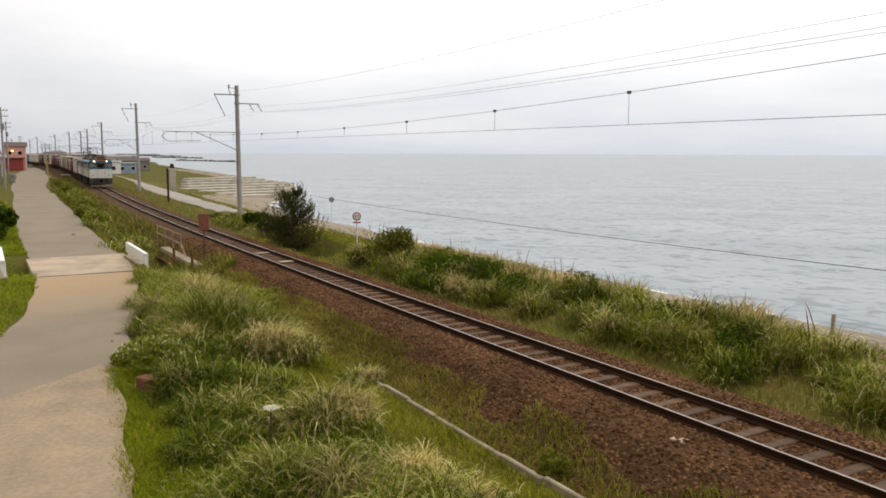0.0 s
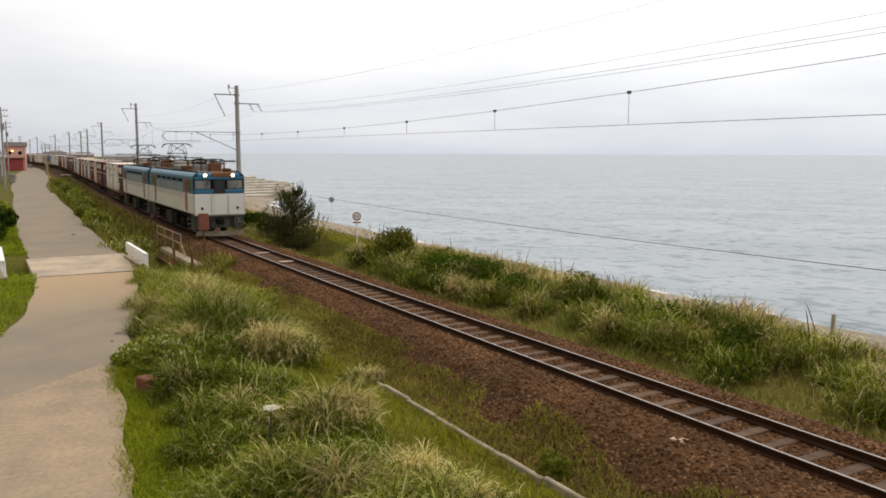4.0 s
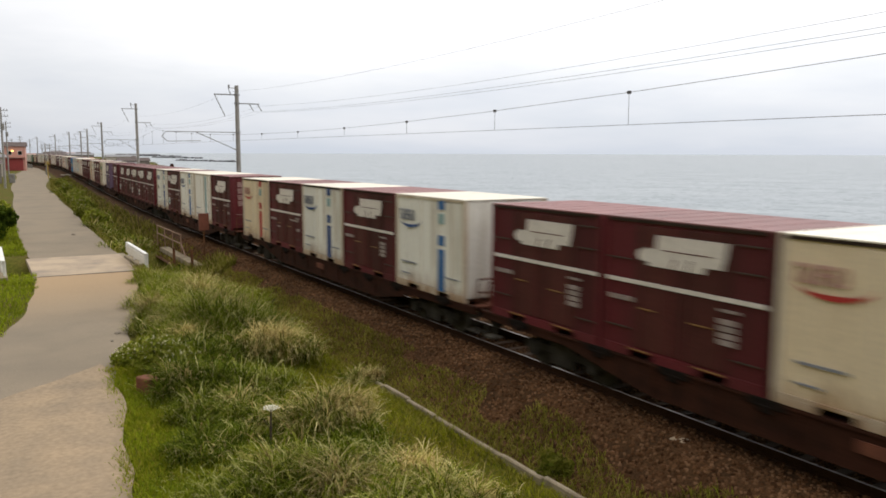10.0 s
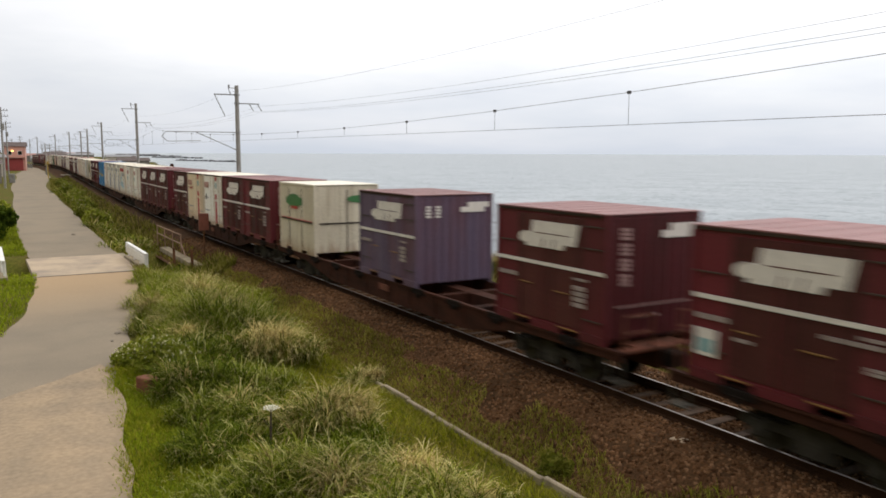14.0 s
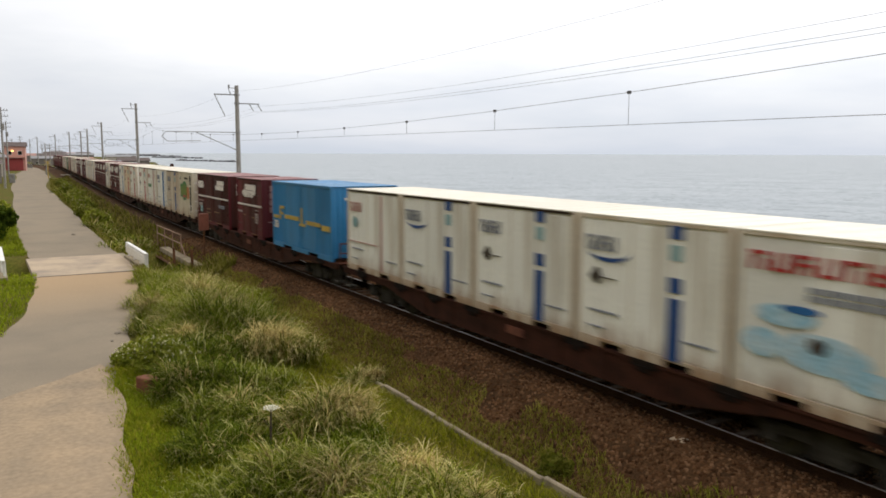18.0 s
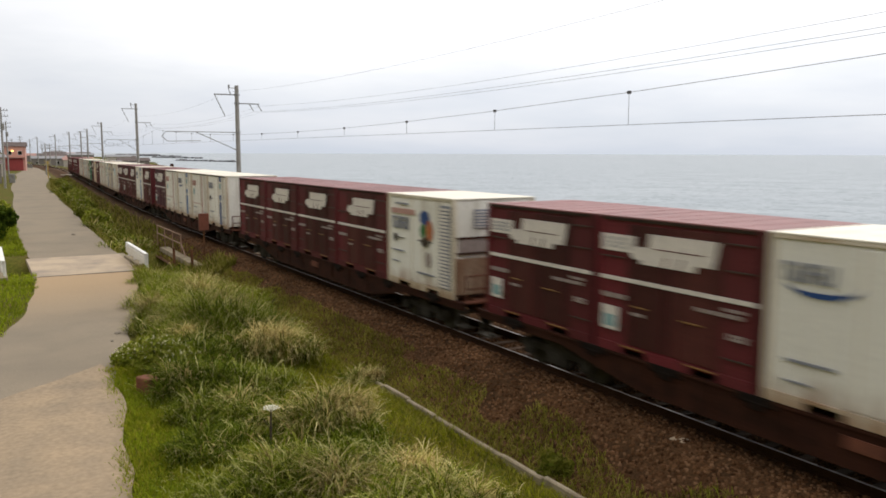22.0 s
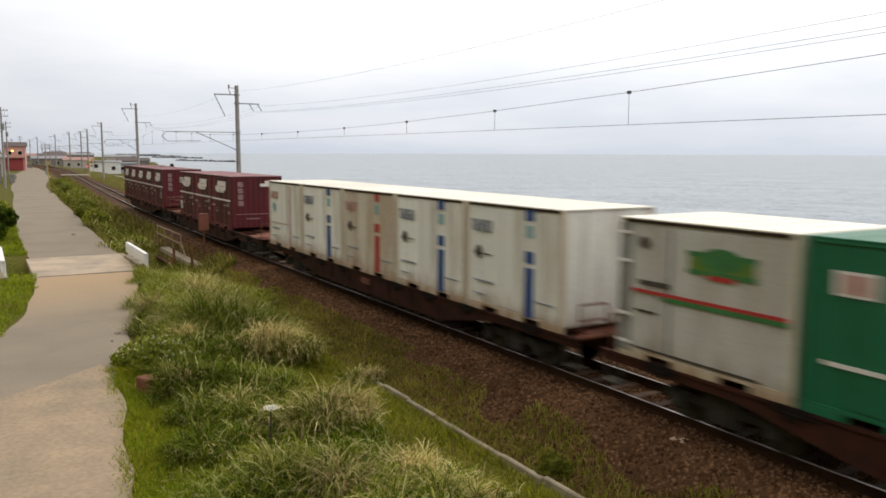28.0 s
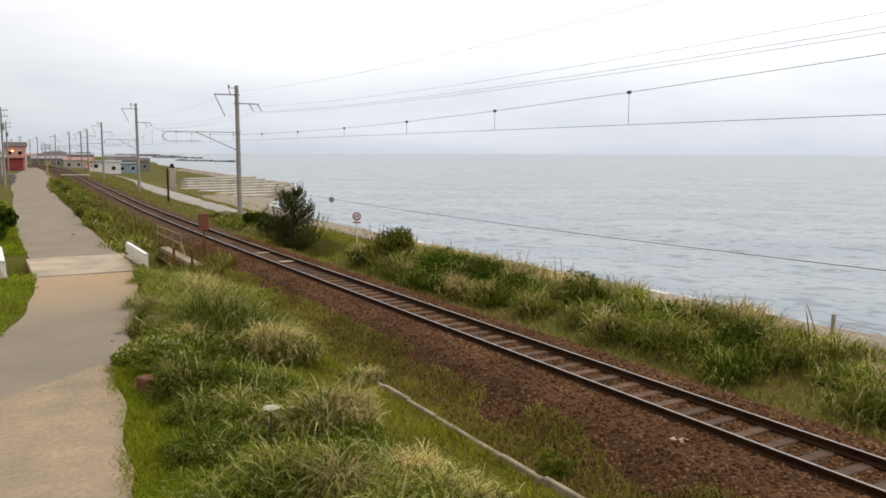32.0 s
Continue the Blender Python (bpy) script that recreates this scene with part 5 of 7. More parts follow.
def green_box():
    t = container("deep green steel freight container with white lettering", M["green"], M["green"], end_ribs=7, side_ribs=10)
    mark(t, "panel", M["decal_white"], lambda b: (tile(b, 0.13, 0.3, 1.72, 2.06, CL), bars(b, 0.36, 0.8, 1.55, 1.85, CL, 1, 5), tile(b, 0.1, 0.5, 0.74, 0.8, CL)), "white lettering")
    mark(t, "pink_patch", M["decal_pink"], lambda b: tile(b, 0.155, 0.275, 1.76, 2.02, CL, lift=0.016))
    return t


def long_maroon():
    L = 6.06
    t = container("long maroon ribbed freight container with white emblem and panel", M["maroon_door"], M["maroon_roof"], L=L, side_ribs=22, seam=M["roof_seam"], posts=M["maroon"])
    mark(t, "emblem", M["decal_white"], lambda b: (tile(b, 0.66, 0.86, 2.0, 2.22, L), tile(b, 0.61, 0.845, 1.78, 1.98, L)), "white slanted emblem")
    mark(t, "stripe", M["decal_white"], lambda b: tile(b, 0.03, 0.97, 1.33, 1.4, L), "white stripe")
    mark(t, "lower_stripe", M["letter_pink"], lambda b: tile(b, 0.03, 0.2, 1.1, 1.16, L), "faded pink line")
    mark(t, "notice_panel", M["decal_white"], lambda b: tile(b, 0.03, 0.21, 1.78, 2.12, L), "white notice panel")
    words(t, M["decal_grey"], lambda b: (bars(b, 0.04, 0.2, 1.82, 2.08, L, 3, 7), bars(b, 0.7, 0.88, 0.9, 1.06, L, 2, 3)))
    mark(t, "label_panel", M["decal_dim"], lambda b: tile(b, 0.04, 0.16, 0.86, 1.0, L))
    mark(t, "label_square", M["decal_teal"], lambda b: tile(b, 0.1, 0.155, 0.55, 0.86, L))
    words(t, M["decal_ochre"], lambda b: (tile(b, 0.3, 0.42, 0.74, 0.77, L), tile(b, 0.3, 0.42, 0.56, 0.59, L), tile(b, 0.55, 0.7, 0.66, 0.69, L), tile(b, 0.3, 0.45, 0.135, 0.16, L), tile(b, 0.6, 0.75, 0.135, 0.16, L)))
    words(t, M["decal_white"], lambda b: [bars(b, 0.15, 0.5, 1.6 + 0.3 * k, 1.82 + 0.3 * k, L, 2, 2, "front") for k in range(2)])
    return t


KIT = {}
for w, row in enumerate(CONSIST):
    mid = 2 * LOCO + 20.4 * w + 10.2 - AHEAD[w]
    if w == 0:
        first_wagon = o = wagon()
    else:
        o = copy_thing(first_wagon, Matrix())
    ride(o, mid, 7.1)
    for k, c in enumerate(row.split()):
        if c == "-":
            continue
        x = 10.2 - 0.925 - PITCH * k - PITCH / 2 + 0.01
        if c in "BL":
            x = (10.2 - 0.925 - 3.03) * (1 if c == "B" else -1)
        if c in KIT:
            o = copy_thing(KIT[c], Matrix())
        else:
            o = KIT[c] = maroon(c) if c in "MNPQUVX" else big_blue() if c == "B" else long_maroon() if c == "L" else green_box() if c == "E" else white(c)
        ride(o, mid, 7.1, pose(x, 0, 0.995))


# ---- electric locomotives ----
def shell(bm, x0, x1, prof):
    """Skin a (side, height) outline between x0 and x1."""
    a = [bm.verts.new((x0, y, z)) for y, z in prof]
    c = [bm.verts.new((x1, y, z)) for y, z in prof]
    for i in range(len(prof) - 1):
        bm.faces.new((a[i], a[i + 1], c[i + 1], c[i]))
    return a, c


def pantograph(t, x, raised):
    z0 = 3.92
    for xx in (-1.0, 1.0):
        for yy in (-0.62, 0.62):
            p = B()
            rod(p, (x + xx, yy, 3.52), (x + xx, yy, z0), 0.055, 8)
            part("pantograph_insulator", p, M["loco_roof"], t)
    b = B()
    for yy in (-0.62, 0.62):
        box(b, x - 1.12, x + 1.12, yy - 0.04, yy + 0.04, z0, z0 + 0.08)
    for xx in (-1.0, 0.0, 1.0):
        box(b, x + xx - 0.04, x + xx + 0.04, -0.62, 0.62, z0, z0 + 0.07)
    pf = part("pantograph_frame", b, M["grime"], t)
    b = B()
    top = 5.13 if raised else z0 + 0.28
    knee = (z0 + top) / 2 - (0.02 if raised else 0.05)
    reach = 0.5 if raised else 0.8
    for s in (-1, 1):
        for yy in (-0.5, 0.5):
            rod(b, (x - s * 0.3 if raised else x + s * 0.25, yy, z0 + 0.06), (x + s * reach, yy * 1.05, knee), 0.02, 6)
            rod(b, (x + s * reach, yy * 1.05, knee), (x + s * 0.24, yy * 0.75, top - 0.05), 0.015, 6)
        rod(b, (x + s * reach, -0.53, knee), (x + s * reach, 0.53, knee), 0.02, 6)
        rod(b, (x + s * reach, 0.53, knee), (x + s * 0.24, -0.38, top - 0.05), 0.012, 5)
        rod(b, (x + s * reach, -0.53, knee), (x + s * 0.24, 0.38, top - 0.05), 0.012, 5)
    part("pantograph_arm", b, M["grime"], pf)
    b = B()
    for s in (-1, 1):
        rod(b, (x + s * 0.24, -0.62, top), (x + s * 0.24, 0.62, top), 0.024, 6)
        for e in (-1, 1):
            rod(b, (x + s * 0.24, e * 0.62, top), (x + s * 0.24, e * 0.82, top - 0.06), 0.024, 6)
            rod(b, (x + s * 0.24, e * 0.82, top - 0.06), (x + s * 0.24, e * 0.93, top - 0.24), 0.02, 6)
    for yy in (-0.35, 0.35):
        rod(b, (x - 0.24, yy, top - 0.02), (x + 0.24, yy, top - 0.02), 0.02, 6)
    part("collector_head", b, M["grime"], pf)


def locomotive():
    t = thing("electric_locomotive", "white and blue electric locomotive with red cab doors", "locomotive", "coupled locomotives")
    X, Y = 6.68, 1.37
    floor, belt, eave = 1.24, 2.36, 3.2
    b = B()
    shell(b, -X + 0.05, X - 0.05, ((-Y, belt), (-Y, floor + 0.05), (-Y + 0.05, floor)))
    shell(b, -X + 0.05, X - 0.05, ((Y - 0.05, floor), (Y, floor + 0.05), (Y, belt)))
    box(b, -X + 0.1, X - 0.1, -Y + 0.05, Y - 0.05, floor, floor + 0.1)
    part("lower_body", b, M["loco_white"], t, "off-white lower body side")
    curve = [(-Y, belt), (-Y, eave)] + [(-Y + 0.34 * (1 - math.cos(a)), eave + 0.32 * math.sin(a)) for a in (0.3, 0.6, 0.9, 1.2, 1.5)]
    b = B()
    shell(b, -X + 0.05, X - 0.05, curve)
    shell(b, -X + 0.05, X - 0.05, [(-y, z) for y, z in reversed(curve)])
    part("upper_body", b, M["loco_blue"], t, "blue upper body with rounded eaves")
    b = B()
    box(b, -X + 0.3, X - 0.3, -1.07, 1.07, 3.4, 3.55, 0.03)
    rf = part("roof", b, M["loco_roof"], t, "rust-dusted flat roof")
    b = B()
    for s in (-1, 1):
        box(b, -X + 0.3, X - 0.3, s * 1.1 - 0.035, s * 1.1 + 0.035, 3.5, 3.58)
    part("rain_gutter", b, M["grime"], rf)
    for s in (-1, 1):
        b = B()
        box(b, -X + 0.02, X - 0.02, *sorted((s * Y, s * (Y + 0.012))), 1.30, 1.325)
        part("trim_line", b, M["loco_grey"], t)
        # louvre bays with a dark window strip above each
        for k in range(5):
            xa = -4.15 + 1.66 * k
            b = B()
            box(b, xa + 0.03, xa + 1.5, *sorted((s * (Y - 0.02), s * (Y + 0.012))), 2.36, 2.88)
            bay = part("louvre_panel", b, M["louvre"], t, "grey louvre panel")
            b = B()
            for q in range(9):
                z = 2.38 + 0.055 * q
                box(b, xa + 0.05, xa + 1.48, *sorted((s * (Y + 0.01), s * (Y + 0.026))), z, z + 0.028)
            tagged(part("louvre_slats", b, M["louvre"], bay), kind="stuff")
            b = B()
            box(b, xa + 0.1, xa + 1.4, *sorted((s * (Y - 0.02), s * (Y + 0.01))), 2.95, 3.11)
            part("window_strip", b, M["grime"], t, "narrow dark window")
            b = B()
            for q in range(5):
                box(b, xa + 0.03, xa + 1.5, *sorted((s * (Y - 0.01), s * (Y + 0.022))), 2.08 + 0.055 * q, 2.115 + 0.055 * q)
            part("white_louvre", b, M["pale_louvre"], t, "pinkish white louvre")
        for e in (-1, 1):
            xd = e * 4.78
            b = B()
            box(b, xd - 0.28, xd + 0.28, *sorted((s * (Y - 0.02), s * (Y + 0.014))), 1.4, 3.1, 0.006)
            d = part("cab_door", b, M["loco_red"], t, "red cab door")
            b = B()
            box(b, xd - 0.15, xd + 0.15, *sorted((s * (Y + 0.008), s * (Y + 0.02))), 2.45, 2.98)
            part("door_window", b, M["glass"], d)
            b = B()
            rod(b, (xd + 0.32, s * (Y + 0.05), 1.4), (xd + 0.32, s * (Y + 0.05), 2.4), 0.015, 6)
            part("handrail", b, M["galv"], t)
            b = B()
            box(b, min(e * 5.2, e * 6.0), max(e * 5.2, e * 6.0), *sorted((s * (Y - 0.02), s * (Y + 0.012))), 2.5, 3.1)
            part("cab_side_window", b, M["glass"], t)
            for z in (0.35, 0.62, 0.88):
                b = B()
                box(b, xd - 0.22, xd + 0.22, *sorted((s * (Y - 0.22), s * (Y - 0.02))), z, z + 0.025)
                part("cab_step", b, M["plough"], t)
    for e in (-1, 1):
        F = e * X
        b = B()
        box(b, min(F, F - e * 0.12), max(F, F - e * 0.12), -Y + 0.03, Y - 0.03, 1.2, belt, 0.04)
        part("front_panel", b, M["loco_white"], t, "white cab front")
        b = B()
        box(b, min(F, F - e * 0.12), max(F, F - e * 0.12), -Y + 0.03, Y - 0.03, belt, 2.6, 0.03)
        box(b, min(F - e * 0.02, F - e * 0.2), max(F - e * 0.02, F - e * 0.2), -Y + 0.06, Y - 0.06, 3.12, 3.26, 0.03)
        part("front_band", b, M["loco_blue"], t, "blue band round the cab windows")
        b = B()
        box(b, min(F - e * 0.03, F - e * 1.0), max(F - e * 0.03, F - e * 1.0), -Y + 0.14, Y - 0.14, 3.18, 3.5, 0.1)
        part("forehead", b, M["loco_blue"], t, "blue forehead above the windows")
        b = B()
        box(b, min(F - e * 0.015, F - e * 0.9), max(F - e * 0.015, F - e * 0.9), -0.4, 0.78, 3.22, 3.52, 0.06)
        part("rusty_patch", b, M["forehead_rust"], t, "rust-brown middle of the forehead")
        b = B()
        box(b, min(F - e * 0.1, F - e * 0.16), max(F - e * 0.1, F - e * 0.16), -Y + 0.05, Y - 0.05, 2.58, 3.14)
        part("window_recess", b, M["grime"], t, "dark recess round the windscreens")
        for y in (-0.86, 0.86):
            b = B()
            box(b, min(F - e * 0.08, F - e * 0.12), max(F - e * 0.08, F - e * 0.12), y - 0.4, y + 0.4, 2.64, 3.08)
            part("windscreen", b, M["screen"], t, "windscreen painted pale for the sky seen in it")
            b = B()
            rod(b, (F - e * 0.02, y * 0.95, 2.64), (F - e * 0.02, y * 0.95 + 0.25, 3.02), 0.012, 5)
            part("wiper", b, M["grime"], t)
            b = B()
            rod(b, (F - e * 0.3, y * 0.86, 3.36), (F + e * 0.02, y * 0.86, 3.36), 0.105, 14)
            lamp = part("headlight", b, M["loco_blue"], t)
            if e > 0:
                b = B()
                rod(b, (F, y * 0.86, 3.36), (F + 0.035, y * 0.86, 3.36), 0.085, 14)
                part("lamp_glass", b, M["head_lamp"], lamp, "lit warm-white headlight")
            b = B()
            rod(b, (F - e * 0.05, y * 1.1, 1.58), (F + e * 0.05, y * 1.1, 1.58), 0.075, 12)
            part("marker_lamp", b, M["grime"], t)
        b = B()
        box(b, min(F, F + e * 0.03), max(F, F + e * 0.03), -0.3, 0.3, 1.27, 3.12, 0.01)
        gd = part("gangway_door", b, M["loco_white"], t)
        b = B()
        box(b, min(F, F + e * 0.036), max(F, F + e * 0.036), -0.31, 0.31, belt, 3.13, 0.005)
        part("door_upper", b, M["skirt"], gd)
        b = B()
        box(b, min(F, F + e * 0.045), max(F, F + e * 0.045), -0.2, 0.2, 2.6, 3.06)
        part("door_window", b, M["glass"], gd)
        b = B()
        for y in (-0.45, 0.45):
            rod(b, (F + e * 0.08, y, 1.2), (F + e * 0.08, y, 2.3), 0.016, 6)
        part("grab_rail", b, M["galv"], t)
        b = B()
        for y in (-1.2, 0.75):
            box(b, min(F - e * 0.1, F - e * 0.28), max(F - e * 0.1, F - e * 0.28), y, y + 0.45, 0.45, 1.22, 0.03)
        box(b, min(F - e * 0.3, F - e * 1.0), max(F - e * 0.3, F - e * 1.0), -Y + 0.04, -Y + 0.16, 0.42, 1.24)
        box(b, min(F - e * 0.3, F - e * 1.0), max(F - e * 0.3, F - e * 1.0), Y - 0.16, Y - 0.04, 0.42, 1.24)
        box(b, min(F - e * 0.25, F - e * 0.3), max(F - e * 0.25, F - e * 0.3), -Y + 0.1, Y - 0.1, 0.5, 1.22)
        part("front_skirt", b, M["front_grey"], t, "grimy dark grey front skirt")
        b = B()
        box(b, min(F - e * 0.02, F + e * 0.05), max(F - e * 0.02, F + e * 0.05), -Y + 0.12, Y - 0.12, 1.15, 1.24, 0.01)
        part("front_step", b, M["plough"], t, "rust-stained step along the cab front")
        b = B()
        for y in (-1.05, 1.05):
            rod(b, (F + e * 0.02, y, 0.86), (F - e * 0.2, y * 0.92, 1.12), 0.035, 6)
            box(b, min(F, F + e * 0.06), max(F, F + e * 0.06), y - 0.16, y + 0.16, 0.8, 0.84)
        part("shunter_step", b, M["plough"], t, "small worn step on the skirt")
        b = B()
        v = [b.verts.new(p) for p in ((F - e * 0.2, -1.2, 0.36), (F + e * 0.22, 0, 0.36), (F - e * 0.2, 1.2, 0.36), (F - e * 0.05, -1.33, 0.1), (F + e * 0.42, 0, 0.1), (F - e * 0.05, 1.33, 0.1))]
        b.faces.new((v[0], v[1], v[4], v[3]))
        b.faces.new((v[1], v[2], v[5], v[4]))
        bmesh.ops.solidify(b, geom=b.faces[:], thickness=0.04)
        part("snow_plough", b, M["plough"], t, "worn grey snow plough")
        b = B()
        box(b, F - 0.3, F + 0.3, -0.17, 0.17, 0.7, 1.0, 0.05)
        part("coupler", b, M["grime"], t)
        for y in (-0.55, 0.55, -0.8):
            b = B()
            rod(b, (F, y, 0.95), (F + e * 0.16, y, 0.6), 0.03, 6)
            part("air_hose", b, M["grime"], t)
        bogie(t, e * 3.75, 0.56, 2.5, 1.0)
        for w in (-1, 1):
            for s in (-1, 1):
                b = B()
                box(b, e * 3.75 + w * 1.25 - 0.3, e * 3.75 + w * 1.25 + 0.3, *sorted((s * 1.02, s * 1.2)), 0.42, 0.8, 0.04)
                rod(b, (e * 3.75 + w * 0.62, s * 1.14, 0.45), (e * 3.75 + w * 0.62, s * 1.14, 0.95), 0.1, 8)
                part("axle_box", b, M["grime"], t)
    for s in (-1, 1):
        b = B()
        box(b, -1.55, 0.1, *sorted((s * 0.7, s * 1.32)), 0.28, 1.04, 0.03)
        part("equipment_box", b, M["skirt"], t, "grimy grey equipment box under the floor")
        b = B()
        box(b, 0.2, 1.35, *sorted((s * 0.7, s * 1.28)), 0.38, 1.0, 0.03)
        part("equipment_box", b, M["grime"], t)
    b = B()
    box(b, -5.9, 5.9, -1.1, 1.1, 0.95, 1.3)
    part("underframe", b, M["grime"], t)
    pantograph(t, 4.35, False)
    pantograph(t, -4.3, True)
    for name, x0, x1, y0, y1, z1, mt in (("roof_box", -2.4, -1.1, -0.6, 0.75, 4.02, "loco_grey"), ("roof_box", -1.0, 0.9, -0.9, 0.6, 3.82, "loco_grey"), ("roof_box", 1.0, 2.2, -0.85, 0.7, 3.8, "loco_rust"), ("roof_box", 5.55, 5.95, -0.3, 0.35, 4.0, "loco_rust"), ("roof_vent", 5.3, 5.42, -0.35, -0.2, 4.05, "loco_grey"), ("roof_box", 6.15, 6.4, 0.3, 0.75, 3.72, "loco_rust"), ("roof_box", 2.35, 2.8, -0.5, 0.5, 3.9, "loco_grey"), ("roof_box", -6.1, -5.8, -0.4, 0.3, 3.85, "loco_rust")):
        b = B()
        box(b, x0, x1, y0, y1, 3.52, z1, 0.04)
        part(name, b, M[mt], rf)
    for x, y, z in ((0.3, 0.5, 4.12), (1.35, -0.5, 4.12), (1.9, 0.4, 4.1), (-2.7, -0.4, 4.08), (3.05, 0.6, 4.1), (0.95, -0.1, 4.15)):
        b = B()
        rod(b, (x, y, 3.52), (x, y, z), 0.07, 8)
        for q in range(4):
            zz = 3.68 + 0.1 * q
            rod(b, (x, y, zz), (x, y, zz + 0.04), 0.1, 8)
        part("roof_insulator", b, M["loco_rust"], rf)
    b = B()
    pts = [(-2.7, -0.4, 4.08), (0.3, 0.5, 4.12), (0.95, -0.1, 4.15), (1.9, 0.4, 4.1), (3.05, 0.6, 4.1)]
    for a, c in zip(pts, pts[1:]):
        rod(b, a, c, 0.02, 5)
    part("bus_bar", b, M["grime"], rf)
    return t


lead = locomotive()
second = copy_thing(lead, Matrix())
second["label"] = "white and blue electric locomotive coupled behind the leading one"
ride(lead, LOCO * 0.5, 3.75)
ride(second, LOCO * 1.5, 3.75)
b = B()
rod(b, (6.72, -0.95, 1.58), (6.80, -0.95, 1.58), 0.075, 12)
part("tail_lamp", b, M["tail_lamp"], second, "lit red lamp")
for o in second.children_recursive:
    if o.name.startswith("lamp_glass"):
        o.data = o.data.copy()
        o.data.materials[0] = M["glass"]
        o["label"] = "unlit headlight glass"

# ---- lane, dirt, slab, kerb ----
def drape(name, rows, mat, lift, label, category, jit=0.0, n=5):
    """A strip that lies on the ground; rows of (x, near side, far side)."""
    vs, fs = [], []
    for x, a, c in rows:
        for j in range(n + 1):
            y = a + (c - a) * j / n + (jit * noise.noise((x * 1.3, j * 2.2, 5.0)) if j in (0, n) else 0)
            vs.append((x, y, ground_z(x, y) + lift))
    for i in range(len(rows) - 1):
        for j in range(n):
            k = i * (n + 1) + j
            fs.append((k, k + n + 1, k + n + 2, k + 1))
    return tagged(sheet(name, vs, fs, mat), label, category, kind="structure")


vs, fs = [], []
DN = 40
for i in range(40):
    for j in range(DN + 1):
        u = j / DN
        y = -8.75 - 0.62 * i
        x0 = -18.5 - 0.9 * (y + 11) + 0.35 * noise.noise((y * 0.8, 0, 3))
        right = 12.0
        x = x0 + (right - x0) * u * u
        lim = -8.75 + min(0.0, -(x + 17.5) * 0.12) + 0.4 * noise.noise((x * 0.5, 2, 3)) + 0.06 * noise.noise((x * 1.9, 2, 5))
        yy = min(y, lim) if i == 0 else min(y, lim - 0.05 * i)
        vs.append((x, yy, -0.545 + 0.03 * noise.noise((x * 0.6, y * 0.6, 0))))
for i in range(39):
    for j in range(DN):
        k = i * (DN + 1) + j
        fs.append((k, k + 1, k + DN + 2, k + DN + 1))
tagged(sheet("dirt_apron", vs, fs, M["dirt"]), "pale sandy dirt apron beside the lane", "dirt", kind="structure")

slab = B()
box(slab, -42.9, -36.4, -9.45, -5.25, -0.75, -0.545, 0.02)
tagged(part("bridge_slab", slab, M["slab"]), "pale concrete slab of a small road bridge", "bridge", kind="structure")
b = B()
box(b, -36.42, -36.33, -9.3, -5.5, -0.6, -0.541, 0.004)
tagged(part("joint_strip", b, M["decal_black"]), "dark open joint at the end of the bridge slab", "joint", kind="structure")


def patch(name, x, y, z, r, stretch, mat, label):
    """A small ragged stain lying on the lane."""
    b = B()
    ring = [b.verts.new((x + r * stretch * math.cos(a) * (0.7 + 0.5 * abs(noise.noise((a * 1.3, x, 1)))), y + r * math.sin(a) * (0.7 + 0.5 * abs(noise.noise((a * 1.3, y, 3)))), z)) for a in (k * 0.3927 for k in range(16))]
    low = [b.verts.new((v.co.x, v.co.y, z - 0.02)) for v in ring]
    b.faces.new(ring)
    for k in range(16):
        b.faces.new((ring[k - 1], low[k - 1], low[k], ring[k]))
    bmesh.ops.recalc_face_normals(b, faces=b.faces)
    tagged(part(name, b, M[mat]), label, "patch", "dark patches on the lane", "structure")


patch("asphalt_patch", -23.92, -7.97, -0.538, 0.11, 1.5, "stain", "small dark patch in the worn asphalt")
patch("asphalt_patch", -22.97, -8.24, -0.538, 0.05, 2.5, "stain", "small dark patch in the worn asphalt")
patch("asphalt_patch", -54.47, -6.28, -0.538, 0.14, 4.0, "stain", "small dark patch in the worn asphalt")
kerb = thing("concrete_kerb", "low weathered concrete kerb at the foot of the ballast", "kerb", kind="structure")
for i in range(18):
    x = -17.2 + 1.2 * i
    b = B()
    j = 0.02 * math.sin(i * 2.3)
    box(b, x, x + 1.185, -3.39 + j, -3.29 + j, -1.0, -0.715 + 0.03 * math.sin(i * 1.3), 0.02)
    part("kerb_block", b, M["concrete"], kerb)


# ---- culvert, guard rails, railing ----
b = B()
box(b, -43.2, -38.2, -5.2, -5.0, -2.2, -0.62)
box(b, -43.4, -38.0, -5.3, -4.95, -0.78, -0.58, 0.02)
tagged(part("culvert_wall", b, M["concrete"]), "stained concrete wall of the culvert under the lane", "wall", kind="structure")
b = B()
box(b, -44.5, -36.5, -2.9, -2.55, -2.3, -0.75)
box(b, -44.5, -36.5, -2.95, -2.5, -0.75, -0.5, 0.02)
tagged(part("track_culvert", b, M["concrete"]), "dark stained concrete culvert head beside the track", "culvert", kind="structure")


